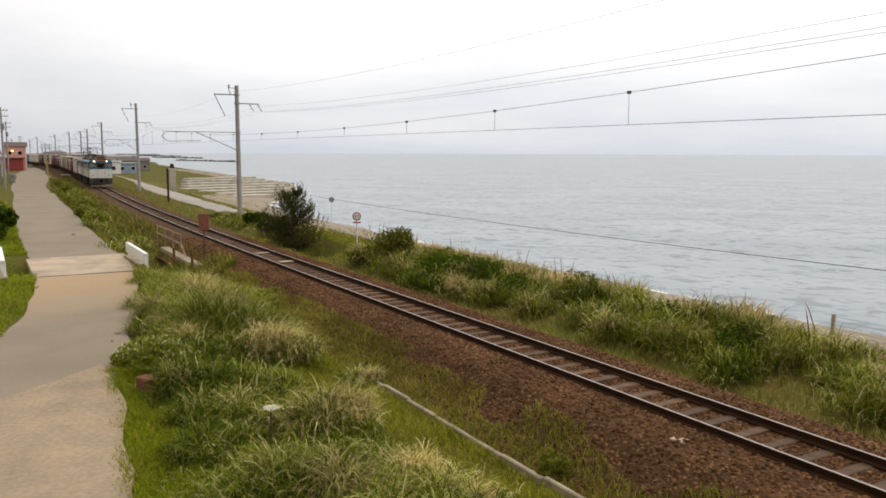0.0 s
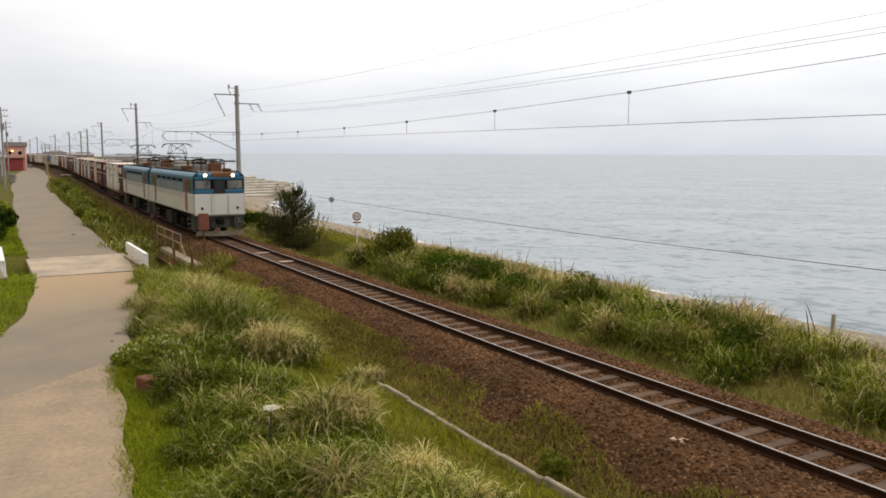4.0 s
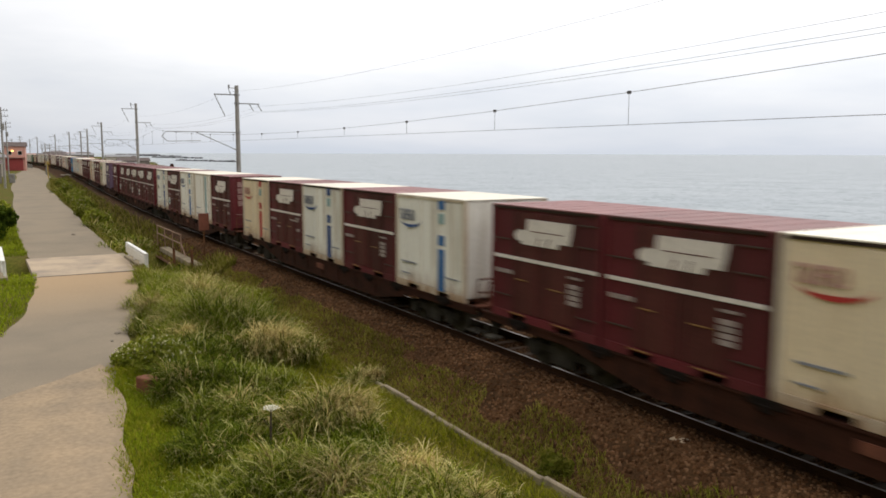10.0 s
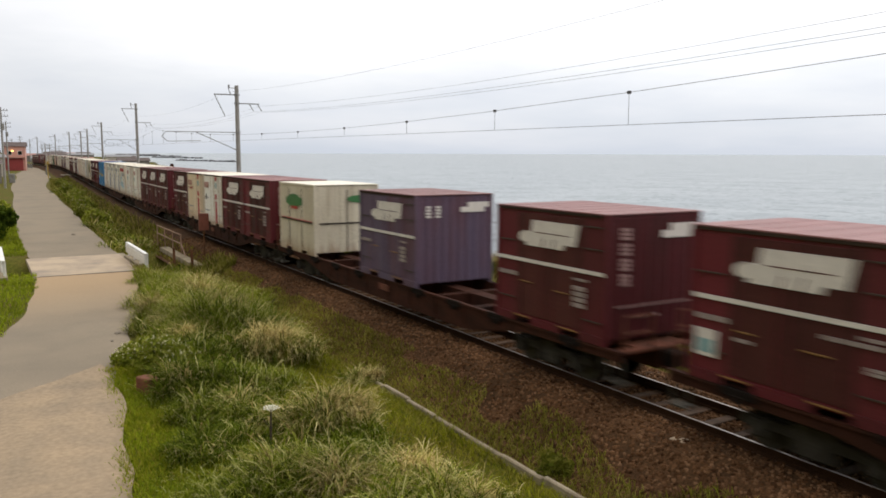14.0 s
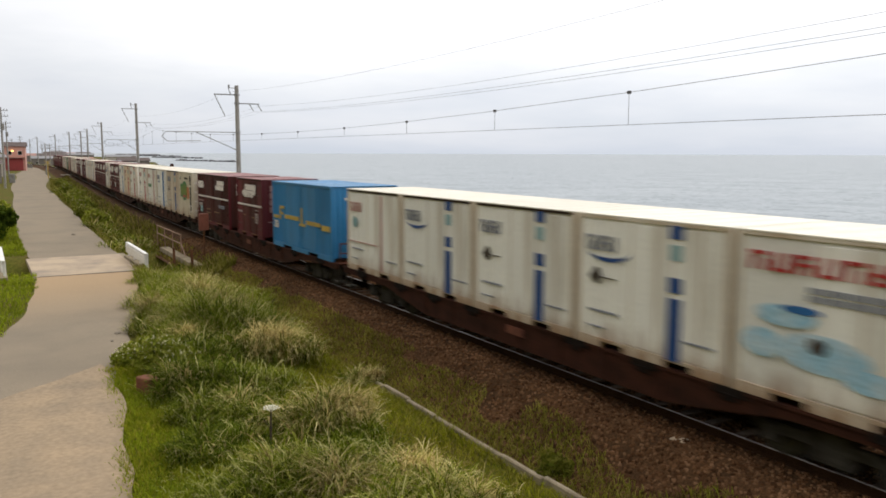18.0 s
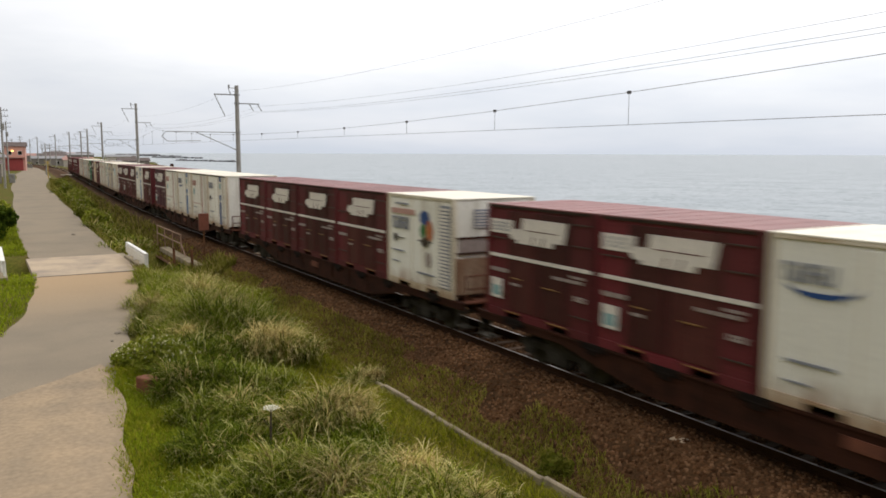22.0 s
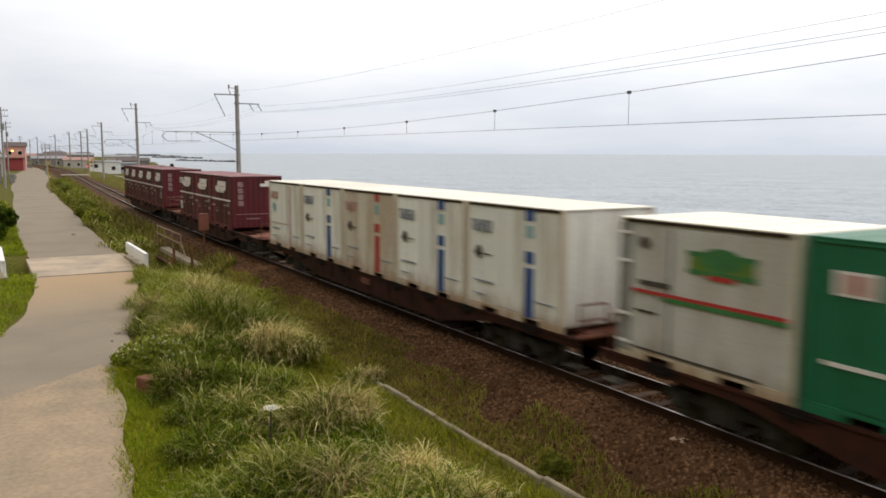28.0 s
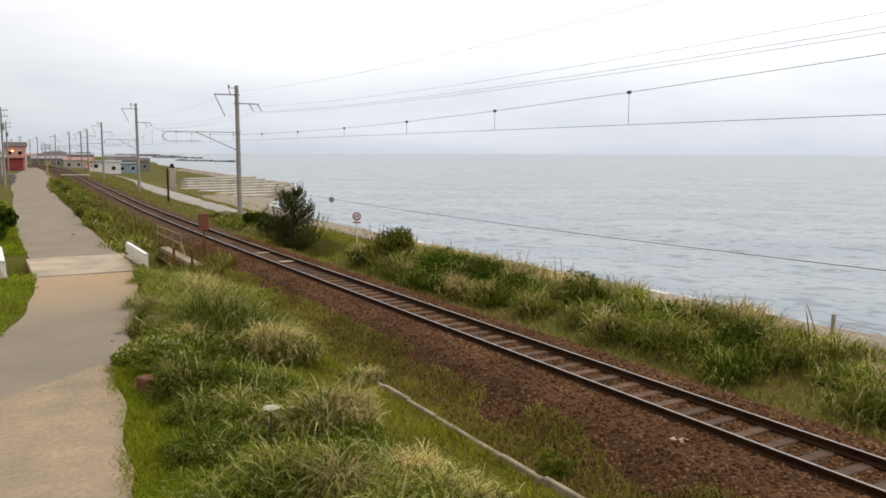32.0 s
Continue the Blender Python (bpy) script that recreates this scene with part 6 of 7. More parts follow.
def guard_rail(xa, xb, y):
    t = thing("guard_rail", "short white steel guard rail at the road bridge", "guard rail", "bridge guard rails")
    b = B()
    box(b, xa, xb, y - 0.08, y + 0.0, -0.06, 0.13, 0.025)
    box(b, xa, xb, y - 0.07, y + 0.0, -0.28, -0.05, 0.025)
    part("beam", b, M["white_enamel"], t)
    b = B()
    box(b, xa - 0.02, xb + 0.02, y - 0.07, y + 0.1, 0.16, 0.22, 0.01)
    part("top_cap", b, M["white_enamel"], t)
    for k in range(4):
        x = xa + 0.2 + (xb - xa - 0.4) * k / 3
        b = B()
        box(b, x - 0.06, x + 0.06, y + 0.01, y + 0.12, -0.62, 0.17, 0.01)
        part("post", b, M["white_enamel"], t)
    b = B()
    box(b, xa - 0.3, xb + 0.3, y - 0.12, y + 0.16, -0.75, -0.44, 0.02)
    part("kerb", b, M["concrete"], t, "stained concrete kerb under the rail")


guard_rail(-41.1, -36.0, -5.1)
guard_rail(-41.8, -36.4, -10.55)

t = thing("culvert_railing", "rusty pipe railing beside the track at the culvert", "railing")
for z in (0.47, 0.02):
    b = B()
    rod(b, (-47.0, -2.6, z), (-40.8, -2.6, z), 0.03, 8)
    part("rail_pipe", b, M["pale_rust"], t)
for x in (-47.0, -44.9, -42.8, -40.8):
    b = B()
    rod(b, (x, -2.6, -0.7), (x, -2.6, 0.5), 0.03, 8)
    part("railing_post", b, M["pale_rust"], t)
b = B()
rod(b, (-40.8, -2.6, 0.02), (-39.7, -2.6, -0.6), 0.03, 8)
part("brace", b, M["pale_rust"], t)

t = thing("track_sign", "rust-red steel box sign on a rusty post beside the track", "railway sign")
b = B()
rod(b, (-37.2, -2.3, -0.9), (-37.2, -2.3, 1.7), 0.045, 8)
part("post", b, M["loco_rust"], t)
b = B()
box(b, -37.3, -37.12, -2.52, -2.08, 1.0, 1.78, 0.02)
part("sign_box", b, M["rust_red"], t)
for x, y, h in ((-36.2, -3.1, 0.25), (-38.6, -3.4, 0.1)):
    b = B()
    rod(b, (x, y, -1.0), (x, y, h), 0.06, 8)
    tagged(part("marker_stake", b, M["loco_rust"]), "short rusty stake in the grass", "stake", "rusty stakes")


# ---- signs by the beach lane ----
def round_sign(x, y, z0, zc, r, front):
    t = thing("road_sign", "round speed sign with red ring on a white post" if front else "back of a round road sign on a pale post", "road sign")
    d = (Vector((0, -11.09, 0)) - Vector((x, y, 0))).normalized()
    m = Matrix.Translation((x, y, zc)) @ Matrix.Rotation(math.atan2(d.y, d.x), 4, "Z")
    b = B()
    rod(b, (x, y, z0), (x, y, zc + r), 0.035, 8)
    part("post", b, M["white_enamel"], t)
    for name, rr, off, mt in (("sign_plate", r, 0.04, "decal_white" if front else "galv"), ("red_ring", r * 0.97, 0.062, "sign_red"), ("sign_face", r * 0.72, 0.076, "white_enamel")):
        if not front and name != "sign_plate":
            continue
        b = B()
        rod(b, (off, 0, 0), (off + 0.02, 0, 0), rr, 24)
        bmesh.ops.transform(b, matrix=m, verts=b.verts)
        part(name, b, M[mt], t)
    if front:
        for q in (-0.07, 0.07):
            b = B()
            box(b, 0.098, 0.104, q - 0.035, q + 0.035, -0.075, 0.075)
            bmesh.ops.transform(b, matrix=m, verts=b.verts)
            part("figure_bar", b, M["decal_grey"], t)
        b = B()
        box(b, 0.05, 0.07, -r * 0.9, r * 0.9, -r - 0.14, -r - 0.06)
        bmesh.ops.transform(b, matrix=m, verts=b.verts)
        part("sub_plate", b, M["sign_red"], t)


round_sign(-40.50, 6.87, -0.9, 1.078, 0.243, True)
round_sign(-76.7, 20.1, -3.0, -0.25, 0.28, False)

# ---- beach fence ----
t = thing("beach_fence", "low fence of weathered posts and wires above the beach", "fence")
FX = [-1.5 - 3.1 * i for i in range(5)]
for i, x in enumerate(FX):
    y = 10 + 0.08 * math.sin(i * 2.1)
    b = B()
    lean = 0.05 * math.sin(i * 1.7)
    rod(b, (x, y, ground_z(x, y) - 0.2), (x + lean, y + lean, 0.0 + 0.06 * math.sin(i * 3.1)), 0.06, 8)
    part("fence_post", b, M["post_grey"], t)
for z in (-0.06, -0.18, -0.3, -0.42, -0.54, -0.66):
    for i in range(len(FX) - 1):
        b = B()
        rod(b, (FX[i], 10, z), (FX[i + 1], 10, z), 0.006, 4)
        part("fence_wire", b, M["galv"], t)

# ---- beach and surf ----
BX = [10 - 1.5 * i for i in range(80)] + [-112 - 6 * i for i in range(40)]
drape("beach", [(x, max(10.3 + track_y(x) + (2.5 if x < -48 else 0), lerp(COAST, x) - 11 - 0.06 * min(0, x + 60) * 0), lerp(COAST, x) + 4) for x in BX], M["sand"], 0.035, "grey-brown sand and shingle beach", "beach", 0.8, 10)


def surf(name, off, wide, seed, label):
    vs, fs = [], []
    for i, x in enumerate(BX):
        c = lerp(COAST, x) + off + 0.9 * noise.noise((x * 0.11, seed, 0)) + 0.4 * noise.noise((x * 0.5, seed, 4))
        w = wide * (0.6 + 0.8 * abs(noise.noise((x * 0.09, seed, 8))))
        for j in range(4):
            vs.append((x, c + w * j / 3, SEA + 0.05 + 0.10 * math.sin(math.pi * j / 3)))
    for i in range(len(BX) - 1):
        for j in range(3):
            k = i * 4 + j
            fs.append((k, k + 4, k + 5, k + 1))
    return tagged(sheet(name, vs, fs, M["foam"]), label, "surf", kind="structure")


surf("surf_edge", -0.9, 1.5, 1.0, "white foam where the sea meets the beach")

# ---- beach lane, pillar, posts, revetment, breakwaters ----
LANE = ((-204, 15.7, 17.2), (-175, 13.8, 17.1), (-150, 12.0, 15.0), (-125, 9.2, 12.7), (-110, 7.8, 11.6), (-98, 7.2, 10.8), (-78, 6.4, 9.4), (-66, 6.1, 8.8), (-52, 6.2, 8.4))
drape("beach_lane", dense(LANE, 2.0), M["lane"], 0.06, "grey concrete lane along the beach", "road", 0.15)
t = thing("gate_pillar", "tall pale concrete pillar with a dark cap", "pillar")
b = B()
box(b, -120.4, -119.6, 12.6, 13.4, -1.4, 2.0, 0.03)
part("shaft", b, M["pale_concrete"], t)
b = B()
box(b, -120.5, -119.5, 12.5, 13.5, 2.0, 2.25, 0.03)
part("ledge", b, M["pale_concrete"], t)
b = B()
rod(b, (-120, 13, 2.2), (-120, 13, 2.9), 0.42, 8, 0.2)
part("cap", b, M["rust"], t)
b = B()
rod(b, (-86, 5.7, -1.0), (-86, 5.7, 2.9), 0.11, 8, 0.1)
tagged(part("marker_post", b, M["rust"]), "dark rusty post beside the beach lane", "post")

t = thing("stepped_revetment", "stepped concrete beams of a sea revetment", "revetment")
for i, (xa, ya, xb, yb, z) in enumerate(((-169, 25.5, -178, 42, -1.1), (-162, 23.5, -168, 41, -1.3), (-154, 21.8, -160, 40.5, -1.5), (-147, 20.2, -152.5, 39.5, -1.7), (-141, 18.8, -145.5, 38.2, -1.9), (-135, 17.4, -139, 37, -2.1), (-130, 16.2, -133.5, 35.6, -2.3), (-124, 15.4, -127.5, 30, -2.5))):
    b = B()
    d = Vector((xb - xa, yb - ya, 0))
    m = Matrix.Translation((xa, ya, z)) @ Matrix.Rotation(math.atan2(d.y, d.x), 4, "Z")
    box(b, 0, d.length, -1.3, 1.3, -0.8, 0.25, 0.05, m)
    part("beam", b, M["pale_concrete"], t)
for k, (x, y, l, w) in enumerate(((-660, 148, 120, 9), (-1010, 196, 150, 12), (-1400, 250, 180, 14), (-2000, 310, 300, 16))):
    b = B()
    r = random.Random(k)
    for q in range(60):
        u = q / 59 - 0.5
        sz = w * (0.25 + 0.2 * r.random())
        box(b, -sz / 2, sz / 2, -sz / 2, sz / 2, -sz * 0.3, sz * 0.2, 0.2, Matrix.Translation((x + u * l, y + u * l * 0.16 + r.uniform(-1, 1), SEA)) @ Matrix.Rotation(r.random() * 3, 4, "Z") @ Matrix.Rotation(r.random() * 0.5, 4, "X"))
    tagged(part("breakwater", b, M["dark_rock"]), "dark rock breakwater off the shore", "breakwater", "offshore breakwaters", "stuff")

# ---- the town end of the line ----
def house(x, y, w, d, h, wall, roof, label, storeys=1, turn=0.0, gable=0.9, windows=3, extra=None):
    t = thing("house", label, "house", "houses by the line")
    t.matrix_basis = Matrix.Translation((x, y, ground_z(x, y) - 0.1)) @ Matrix.Rotation(turn, 4, "Z")
    b = B()
    box(b, -d / 2, d / 2, -w / 2, w / 2, 0, h)
    wl = part("wall", b, wall, t)
    b = B()
    o = 0.4
    v = [b.verts.new(p) for p in ((-d / 2 - o, -w / 2 - o, h), (d / 2 + o, -w / 2 - o, h), (d / 2 + o, w / 2 + o, h), (-d / 2 - o, w / 2 + o, h), (0, -w / 2 - o, h + gable), (0, w / 2 + o, h + gable))]
    for f in ((0, 1, 4), (3, 5, 2), (0, 4, 5, 3), (1, 2, 5, 4), (0, 3, 2, 1)):
        b.faces.new([v[i] for i in f])
    bmesh.ops.recalc_face_normals(b, faces=b.faces)
    part("roof", b, roof, t)
    for s in range(storeys):
        for k in range(windows):
            yk = -w / 2 + w * (k + 0.5) / windows
            zk = 1.0 + s * (h / storeys)
            wn = B()
            box(wn, d / 2, d / 2 + 0.06, yk - 0.55, yk + 0.55, zk, zk + 1.1)
            q = part("window", wn, M["white_enamel"], t)
            wn = B()
            box(wn, d / 2 + 0.05, d / 2 + 0.075, yk - 0.48, yk + 0.48, zk + 0.07, zk + 1.03)
            part("pane", wn, M["glass"], q)
    if extra:
        extra(t)
    return t


def shopfront(t):
    b = B()
    box(b, 3.0, 3.35, -2.2, 1.9, 0.2, 3.4)
    part("shutter", b, M["house_red"], t, "red shuttered shop front")
    b = B()
    box(b, 3.0, 4.2, -2.5, 2.5, 3.6, 3.85)
    part("awning", b, M["house_pink"], t)
    b = B()
    box(b, 3.3, 3.5, -0.8, -0.2, 5.2, 5.6)
    part("lit_sign", b, M["amber"], t, "lit amber sign")


house(-246, -2.6, 4.9, 6, 6.6, M["house_pink"], M["roof_dark"], "pink two-storey house with a red shop front", 2, -0.1, 1.2, 2, shopfront)
for x, y, w, d, h, wl, rf, lb in ((-330, 21, 10, 7, 3.2, "house_pale", "roof_pink", "low pale house with a faded pink roof"), (-345, -9, 9, 7, 4.6, "house_grey", "roof_dark", "grey two-storey house with a dark roof"), (-380, 14, 12, 7, 3.3, "house_grey", "roof_grey", "long grey house with a metal roof"),
                                ((-420), 20, 9, 7, 3.4, "house_pale", "roof_pink", "pale house with a faded red roof"), (-400, -18, 11, 8, 4.2, "house_pale", "roof_grey", "pale house with a grey roof"), (-470, 22, 14, 8, 4.6, "house_grey", "roof_dark", "grey house far down the line"), (-450, 52, 12, 8, 4.6, "house_pale", "roof_grey", "pale house near the shore"),
                                (-520, 40, 16, 8, 5.0, "house_grey", "roof_grey", "grey house far down the line"), (-510, 64, 12, 8, 4.0, "house_pale", "roof_dark", "pale house with a dark roof near the shore"), (-300, 36, 10, 7, 3.6, "house_grey", "roof_dark", "grey boat shed near the shore")):
    house(x, y, w, d, h, M[wl], M[rf], lb, 1, -0.06, 1.1, 3)
rh = random.Random(12)
for i in range(12):
    x = -540 - 34 * i
    house(x, -11.0 - x * rh.uniform(0.045, 0.105), rh.uniform(8, 14), 8, rh.uniform(3, 6.5), M[rh.choice(("house_pale", "house_grey", "house_blue"))], M[rh.choice(("roof_grey", "roof_dark", "roof_pink"))], "hazy small house far down the line", 1, -0.1, 1.4, 2)
house(-150, -11.0, 5.2, 8, 3.2, M["house_grey"], M["roof_dark"], "weathered grey shed beside the lane", 1, 0.05, 0.6, 1)
house(-188, -9.4, 5.0, 8, 4.0, M["house_pale"], M["roof_grey"], "pale shed beside the lane", 1, 0.05, 0.6, 1)
house(-236, 18.6, 7.5, 5, 3.3, M["white_enamel"], M["roof_grey"], "white flat shed beside the beach lane", 1, -0.05, 0.35, 2)
house(-226, 15.0, 3.2, 3, 2.6, M["white_enamel"], M["roof_dark"], "small white hut beside the track", 1, -0.05, 0.3, 1)
house(-252, 26.5, 6.0, 4, 3.0, M["house_blue"], M["roof_grey"], "pale blue shed near the shore", 1, 0, 0.3, 2)
b = B()
for i in range(14):
    p, a = on_track(-285 - 14 * i, -4.4, 0)
    box(b, -6.9, 6.9, -0.12, 0.12, -1, 0.5, 0, Matrix.Translation(p) @ Matrix.Rotation(a, 4, "Z"))
tagged(part("snow_fence", b, M["house_grey"]), "long weathered grey board fence along the line", "fence", kind="stuff")

# level crossing with its signals
b = B()
p, a = on_track(-176, 0, 0)
box(b, -1.6, 1.6, -2.6, 2.6, -0.12, -0.01, 0.02, Matrix.Translation(p) @ Matrix.Rotation(a, 4, "Z"))
tagged(part("crossing_deck", b, M["pale_concrete"]), "pale deck of a level crossing", "level crossing", kind="structure")
for x, y, lit in ((-181, 8.6, True), (-212, 12.8, False), (-172, 0.2, False)):
    t = thing("crossing_signal", "level crossing signal post with hooded lamps", "crossing signal", "crossing signals")
    t.location = (x, y, ground_z(x, y) - 0.1)
    b = B()
    rod(b, (0, 0, 0), (0, 0, 3.6), 0.07, 8)
    part("post", b, M["decal_yellow"], t)
    for s in (-1, 1):
        b = B()
        rod(b, (0, s * 0.4, 2.5), (0.15, s * 0.4, 2.5), 0.18, 12)
        lm = part("lamp_hood", b, M["grime"], t)
        b = B()
        rod(b, (0.15, s * 0.4, 2.5), (0.17, s * 0.4, 2.5), 0.12, 10)
        part("lamp_glass", b, M["tail_lamp"] if lit and s < 0 else M["rust_red"], lm)
    b = B()
    for q in (-1, 1):
        box(b, -0.02, 0.02, -0.6, 0.6, -0.07, 0.07, 0, Matrix.Translation((0.1, 0, 3.3)) @ Matrix.Rotation(q * 0.6, 4, "X"))
    part("cross_board", b, M["decal_yellow"], t)


# ---- utility poles along the lane ----
def utility_pole(x, y, h, arms=2):
    t = thing("utility_pole", "concrete utility pole with crossarms beside the lane", "utility pole", "utility poles")
    t.location = (x, y, ground_z(x, y) - 0.1)
    b = B()
    rod(b, (0, 0, 0), (0, 0, h), 0.17, 10, 0.11)
    part("pole", b, M["mast"], t)
    for k in range(arms):
        b = B()
        box(b, -0.05, 0.05, -0.9, 0.9, h - 0.5 - 0.8 * k, h - 0.42 - 0.8 * k)
        for q in (-0.8, -0.4, 0.4, 0.8):
            rod(b, (0, q, h - 0.45 - 0.8 * k), (0, q, h - 0.25 - 0.8 * k), 0.05, 6)
        part("crossarm", b, M["galv"], t)
    if h > 9:
        b = B()
        rod(b, (0.25, 0.1, h - 3.2), (0.25, 0.1, h - 2.3), 0.25, 10)
        part("transformer", b, M["loco_grey"], t)
    return t


UP = ((-128, -8.2, 11.4), (-190, -6.0, 11.5), (-255, -6.5, 12), (-207, 2.2, 7.5), (-330, 2.0, 11), (-390, 8, 11), (-300, 9.5, 8), (-445, 16, 10), (-500, 28, 10))
for x, y, h in UP:
    utility_pole(x, y, h)
for (xa, ya, ha), (xb, yb, hb) in zip(UP[:3], UP[1:3]):
    for q in (-0.8, 0.4):
        wire("power_line", "thin dark power line between utility poles", [(xa + (xb - xa) * k / 8, ya + (yb - ya) * k / 8 + q, ha + (hb - ha) * k / 8 - 0.9 - 2.0 * (k / 8) * (1 - k / 8)) for k in range(9)], 0.012, "power lines")
t = thing("mail_post", "small grey roadside box on a post", "roadside box")
b = B()
rod(b, (-150, -7.6, -0.8), (-150, -7.6, 1.6), 0.12, 8)
part("post", b, M["pale_concrete"], t)
b = B()
box(b, -150.4, -149.6, -7.1, -6.2, -0.7, 0.9, 0.05)
part("box", b, M["loco_grey"], t)

# ---- plants ----
def blades(name, base, height, width, mat, label, category, lean=0.35, droop=0.35, seed=1, kind="stuff", out=None, thing_=None):
    """Many curved grass blades in one mesh. base: n x 3; out: way in which each bends (n angles)."""
    rs = np.random.RandomState(seed)
    base = np.asarray(base, float)
    n = len(base)
    h = np.asarray(height, float) * np.ones(n)
    yaw = rs.rand(n) * 6.283 if out is None else np.asarray(out) + rs.randn(n) * 0.95
    face = yaw + 1.57 + rs.randn(n) * 0.5
    ln = lean * (0.3 + 1.2 * rs.rand(n)) * h
    dr = droop * (0.4 + 1.0 * rs.rand(n)) * h
    w = width * (0.7 + 0.6 * rs.rand(n))
    d = np.stack([np.cos(yaw), np.sin(yaw), np.zeros(n)], 1)
    f = np.stack([np.cos(face), np.sin(face), np.zeros(n)], 1)
    rows = []
    for t, ww in ((0.0, 0.7), (0.45, 1.0), (0.8, 0.75)):
        c = base + d * (ln * t ** 1.7)[:, None]
        c[:, 2] += h * t - dr * t ** 3
        rows += [c - f * (w * ww / 2)[:, None], c + f * (w * ww / 2)[:, None]]
    tip = base + d * (ln * 1.0)[:, None]
    tip[:, 2] += h - dr
    rows.append(tip)
    v = np.stack(rows, 1).reshape(-1, 3)
    o = 7 * np.arange(n)[:, None]
    quads = np.concatenate([o + np.array([[0, 1, 3, 2]]), o + np.array([[2, 3, 5, 4]])])
    tris = o + np.array([[4, 5, 6]])
    ob = quick(name, v, quads, mat, tris)
    if thing_:
        ob.parent = thing_
        return tagged(ob, kind="stuff")
    return tagged(ob, label, category, kind=kind)


def leaves(name, centre, size, mat, seed=1):
    """Many small leaf quads at random turns."""
    rs = np.random.RandomState(seed)
    c = np.asarray(centre, float)
    n = len(c)
    a = rs.randn(n, 3)
    a /= np.linalg.norm(a, axis=1)[:, None]
    b_ = np.cross(a, rs.randn(n, 3))
    b_ /= np.linalg.norm(b_, axis=1)[:, None]
    s = size * (0.6 + 0.8 * rs.rand(n))[:, None]
    v = np.stack([c - a * s, c + b_ * s * 0.45, c + a * s, c - b_ * s * 0.45], 1).reshape(-1, 3)
    return quick(name, v, (4 * np.arange(n)[:, None] + np.arange(4)[None]), mat)


def foot_z(x, y):
    """Height of what the plants root in: soil or the toe of the ballast."""
    side = y - track_y(x)
    return max(ground_z(x, y), lerp(BED, side)) if abs(side) < 3.3 else ground_z(x, y)


def scatter(n, x0, x1, s0, s1, seed, keep=None, power=1.0):
    """Random spots on the ground between two distances along the line and two sides of it."""
    rs = np.random.RandomState(seed)
    pts = []
    for _ in range(n):
        x = x1 + (x0 - x1) * rs.rand() ** power
        y = rs.uniform(s0, s1) + track_y(x)
        if keep and not keep(x, y):
            continue
        pts.append((x, y, foot_z(x, y) - 0.02))
    return pts


def road_side(x, y):
    """True where the near bank carries plants: between lane or dirt and the kerb."""
    edge = lerp([(r[0], r[2]) for r in ROAD], x)
    if x > -20:
        edge = -8.75 + min(0.0, -(x + 17.5) * 0.12)
    return y > edge + 0.25 * noise.noise((x * 0.7, 3.0, 1.0)) + (0.15 if x < -20 else -0.1)


rnd = random.Random(77)
fresh = scatter(60000, -21, -7, -11.5, -7.0, 27, lambda x, y: road_side(x, y + 0.2 * rnd.random() ** 2) and y < -8.75 + min(0.0, -(x + 17.5) * 0.12) + 1.15 + 0.4 * noise.noise((x * 0.8, 0, 2)))
blades("fresh_grass", fresh, 0.07 + 0.13 * np.random.RandomState(9).rand(len(fresh)), 0.016, M["fresh"], "fresh bright green grass edging the dirt", "grass", 0.6, 0.3, 8)


def lane_at(x, y):
    return -204 < x < -52 and lerp([(r[0], r[1]) for r in LANE], x) - 0.1 < y < lerp([(r[0], r[2]) for r in LANE], x) + 0.1


LAWN = "short rough green grass on the bank"
near = scatter(64000, -34, -6, -10.5, -3.45, 21, road_side, 1.2)
blades("lawn_grass", near, [0.09 + 0.2 * max(0.0, 0.5 + noise.noise((p[0] * 0.5, p[1] * 0.5, 6))) for p in near], 0.013, M["lawn"], LAWN, "grass", 0.6, 0.3, 2)
rear = scatter(9000, -6.2, 8, -10.5, -3.45, 34, road_side)
blades("lawn_grass", rear, 0.1 + 0.15 * np.random.RandomState(15).rand(len(rear)), 0.02, M["lawn"], LAWN, "grass", 0.6, 0.3, 16)
rough = scatter(34000, -34, -6.5, -9, -3.5, 28, lambda x, y: road_side(x, y - 0.5) and noise.noise((x * 0.4, y * 0.4, 13.0)) > -0.05 and not (x > -18.5 and y > -4.9), 1.2)
blades("rough_grass", rough, [0.12 + 0.3 * max(0.0, 0.45 + noise.noise((p[0] * 0.45, p[1] * 0.45, 16))) for p in rough], 0.0105, M["tall_green"], "knee-high tangled green grass on the bank", "grass", 0.9, 0.6, 12)
strip_pts = scatter(36000, -36, -6, -3.6, -1.9, 22, lambda x, y: noise.noise((x * 0.5, y * 0.9, 4.0)) > -0.95 + 1.0 * max(0.0, y + 3.1) - (0.35 if x < -18 else 0))
blades("ballast_weeds", strip_pts, 0.08 + 0.14 * np.random.RandomState(2).rand(len(strip_pts)), 0.012, M["brown_grass"], "sparse weeds creeping onto the ballast", "weeds", 0.6, 0.3, 3)
olive = scatter(15000, -19, -6, -5.0, -3.4, 35, None, 1.1)
blades("olive_grass", olive, 0.06 + 0.12 * np.random.RandomState(36).rand(len(olive)), 0.011, M["brown_grass"], "short olive-brown grass along the kerb", "grass", 0.6, 0.3, 37)
farther = scatter(38000, -170, -34, -9, -1.75, 23, lambda x, y: road_side(x, y) and not (-49 < x < -37 and y > -5.0), 1.7)
hollow = scatter(2600, -50, -36.5, -5.2, -1.9, 33)
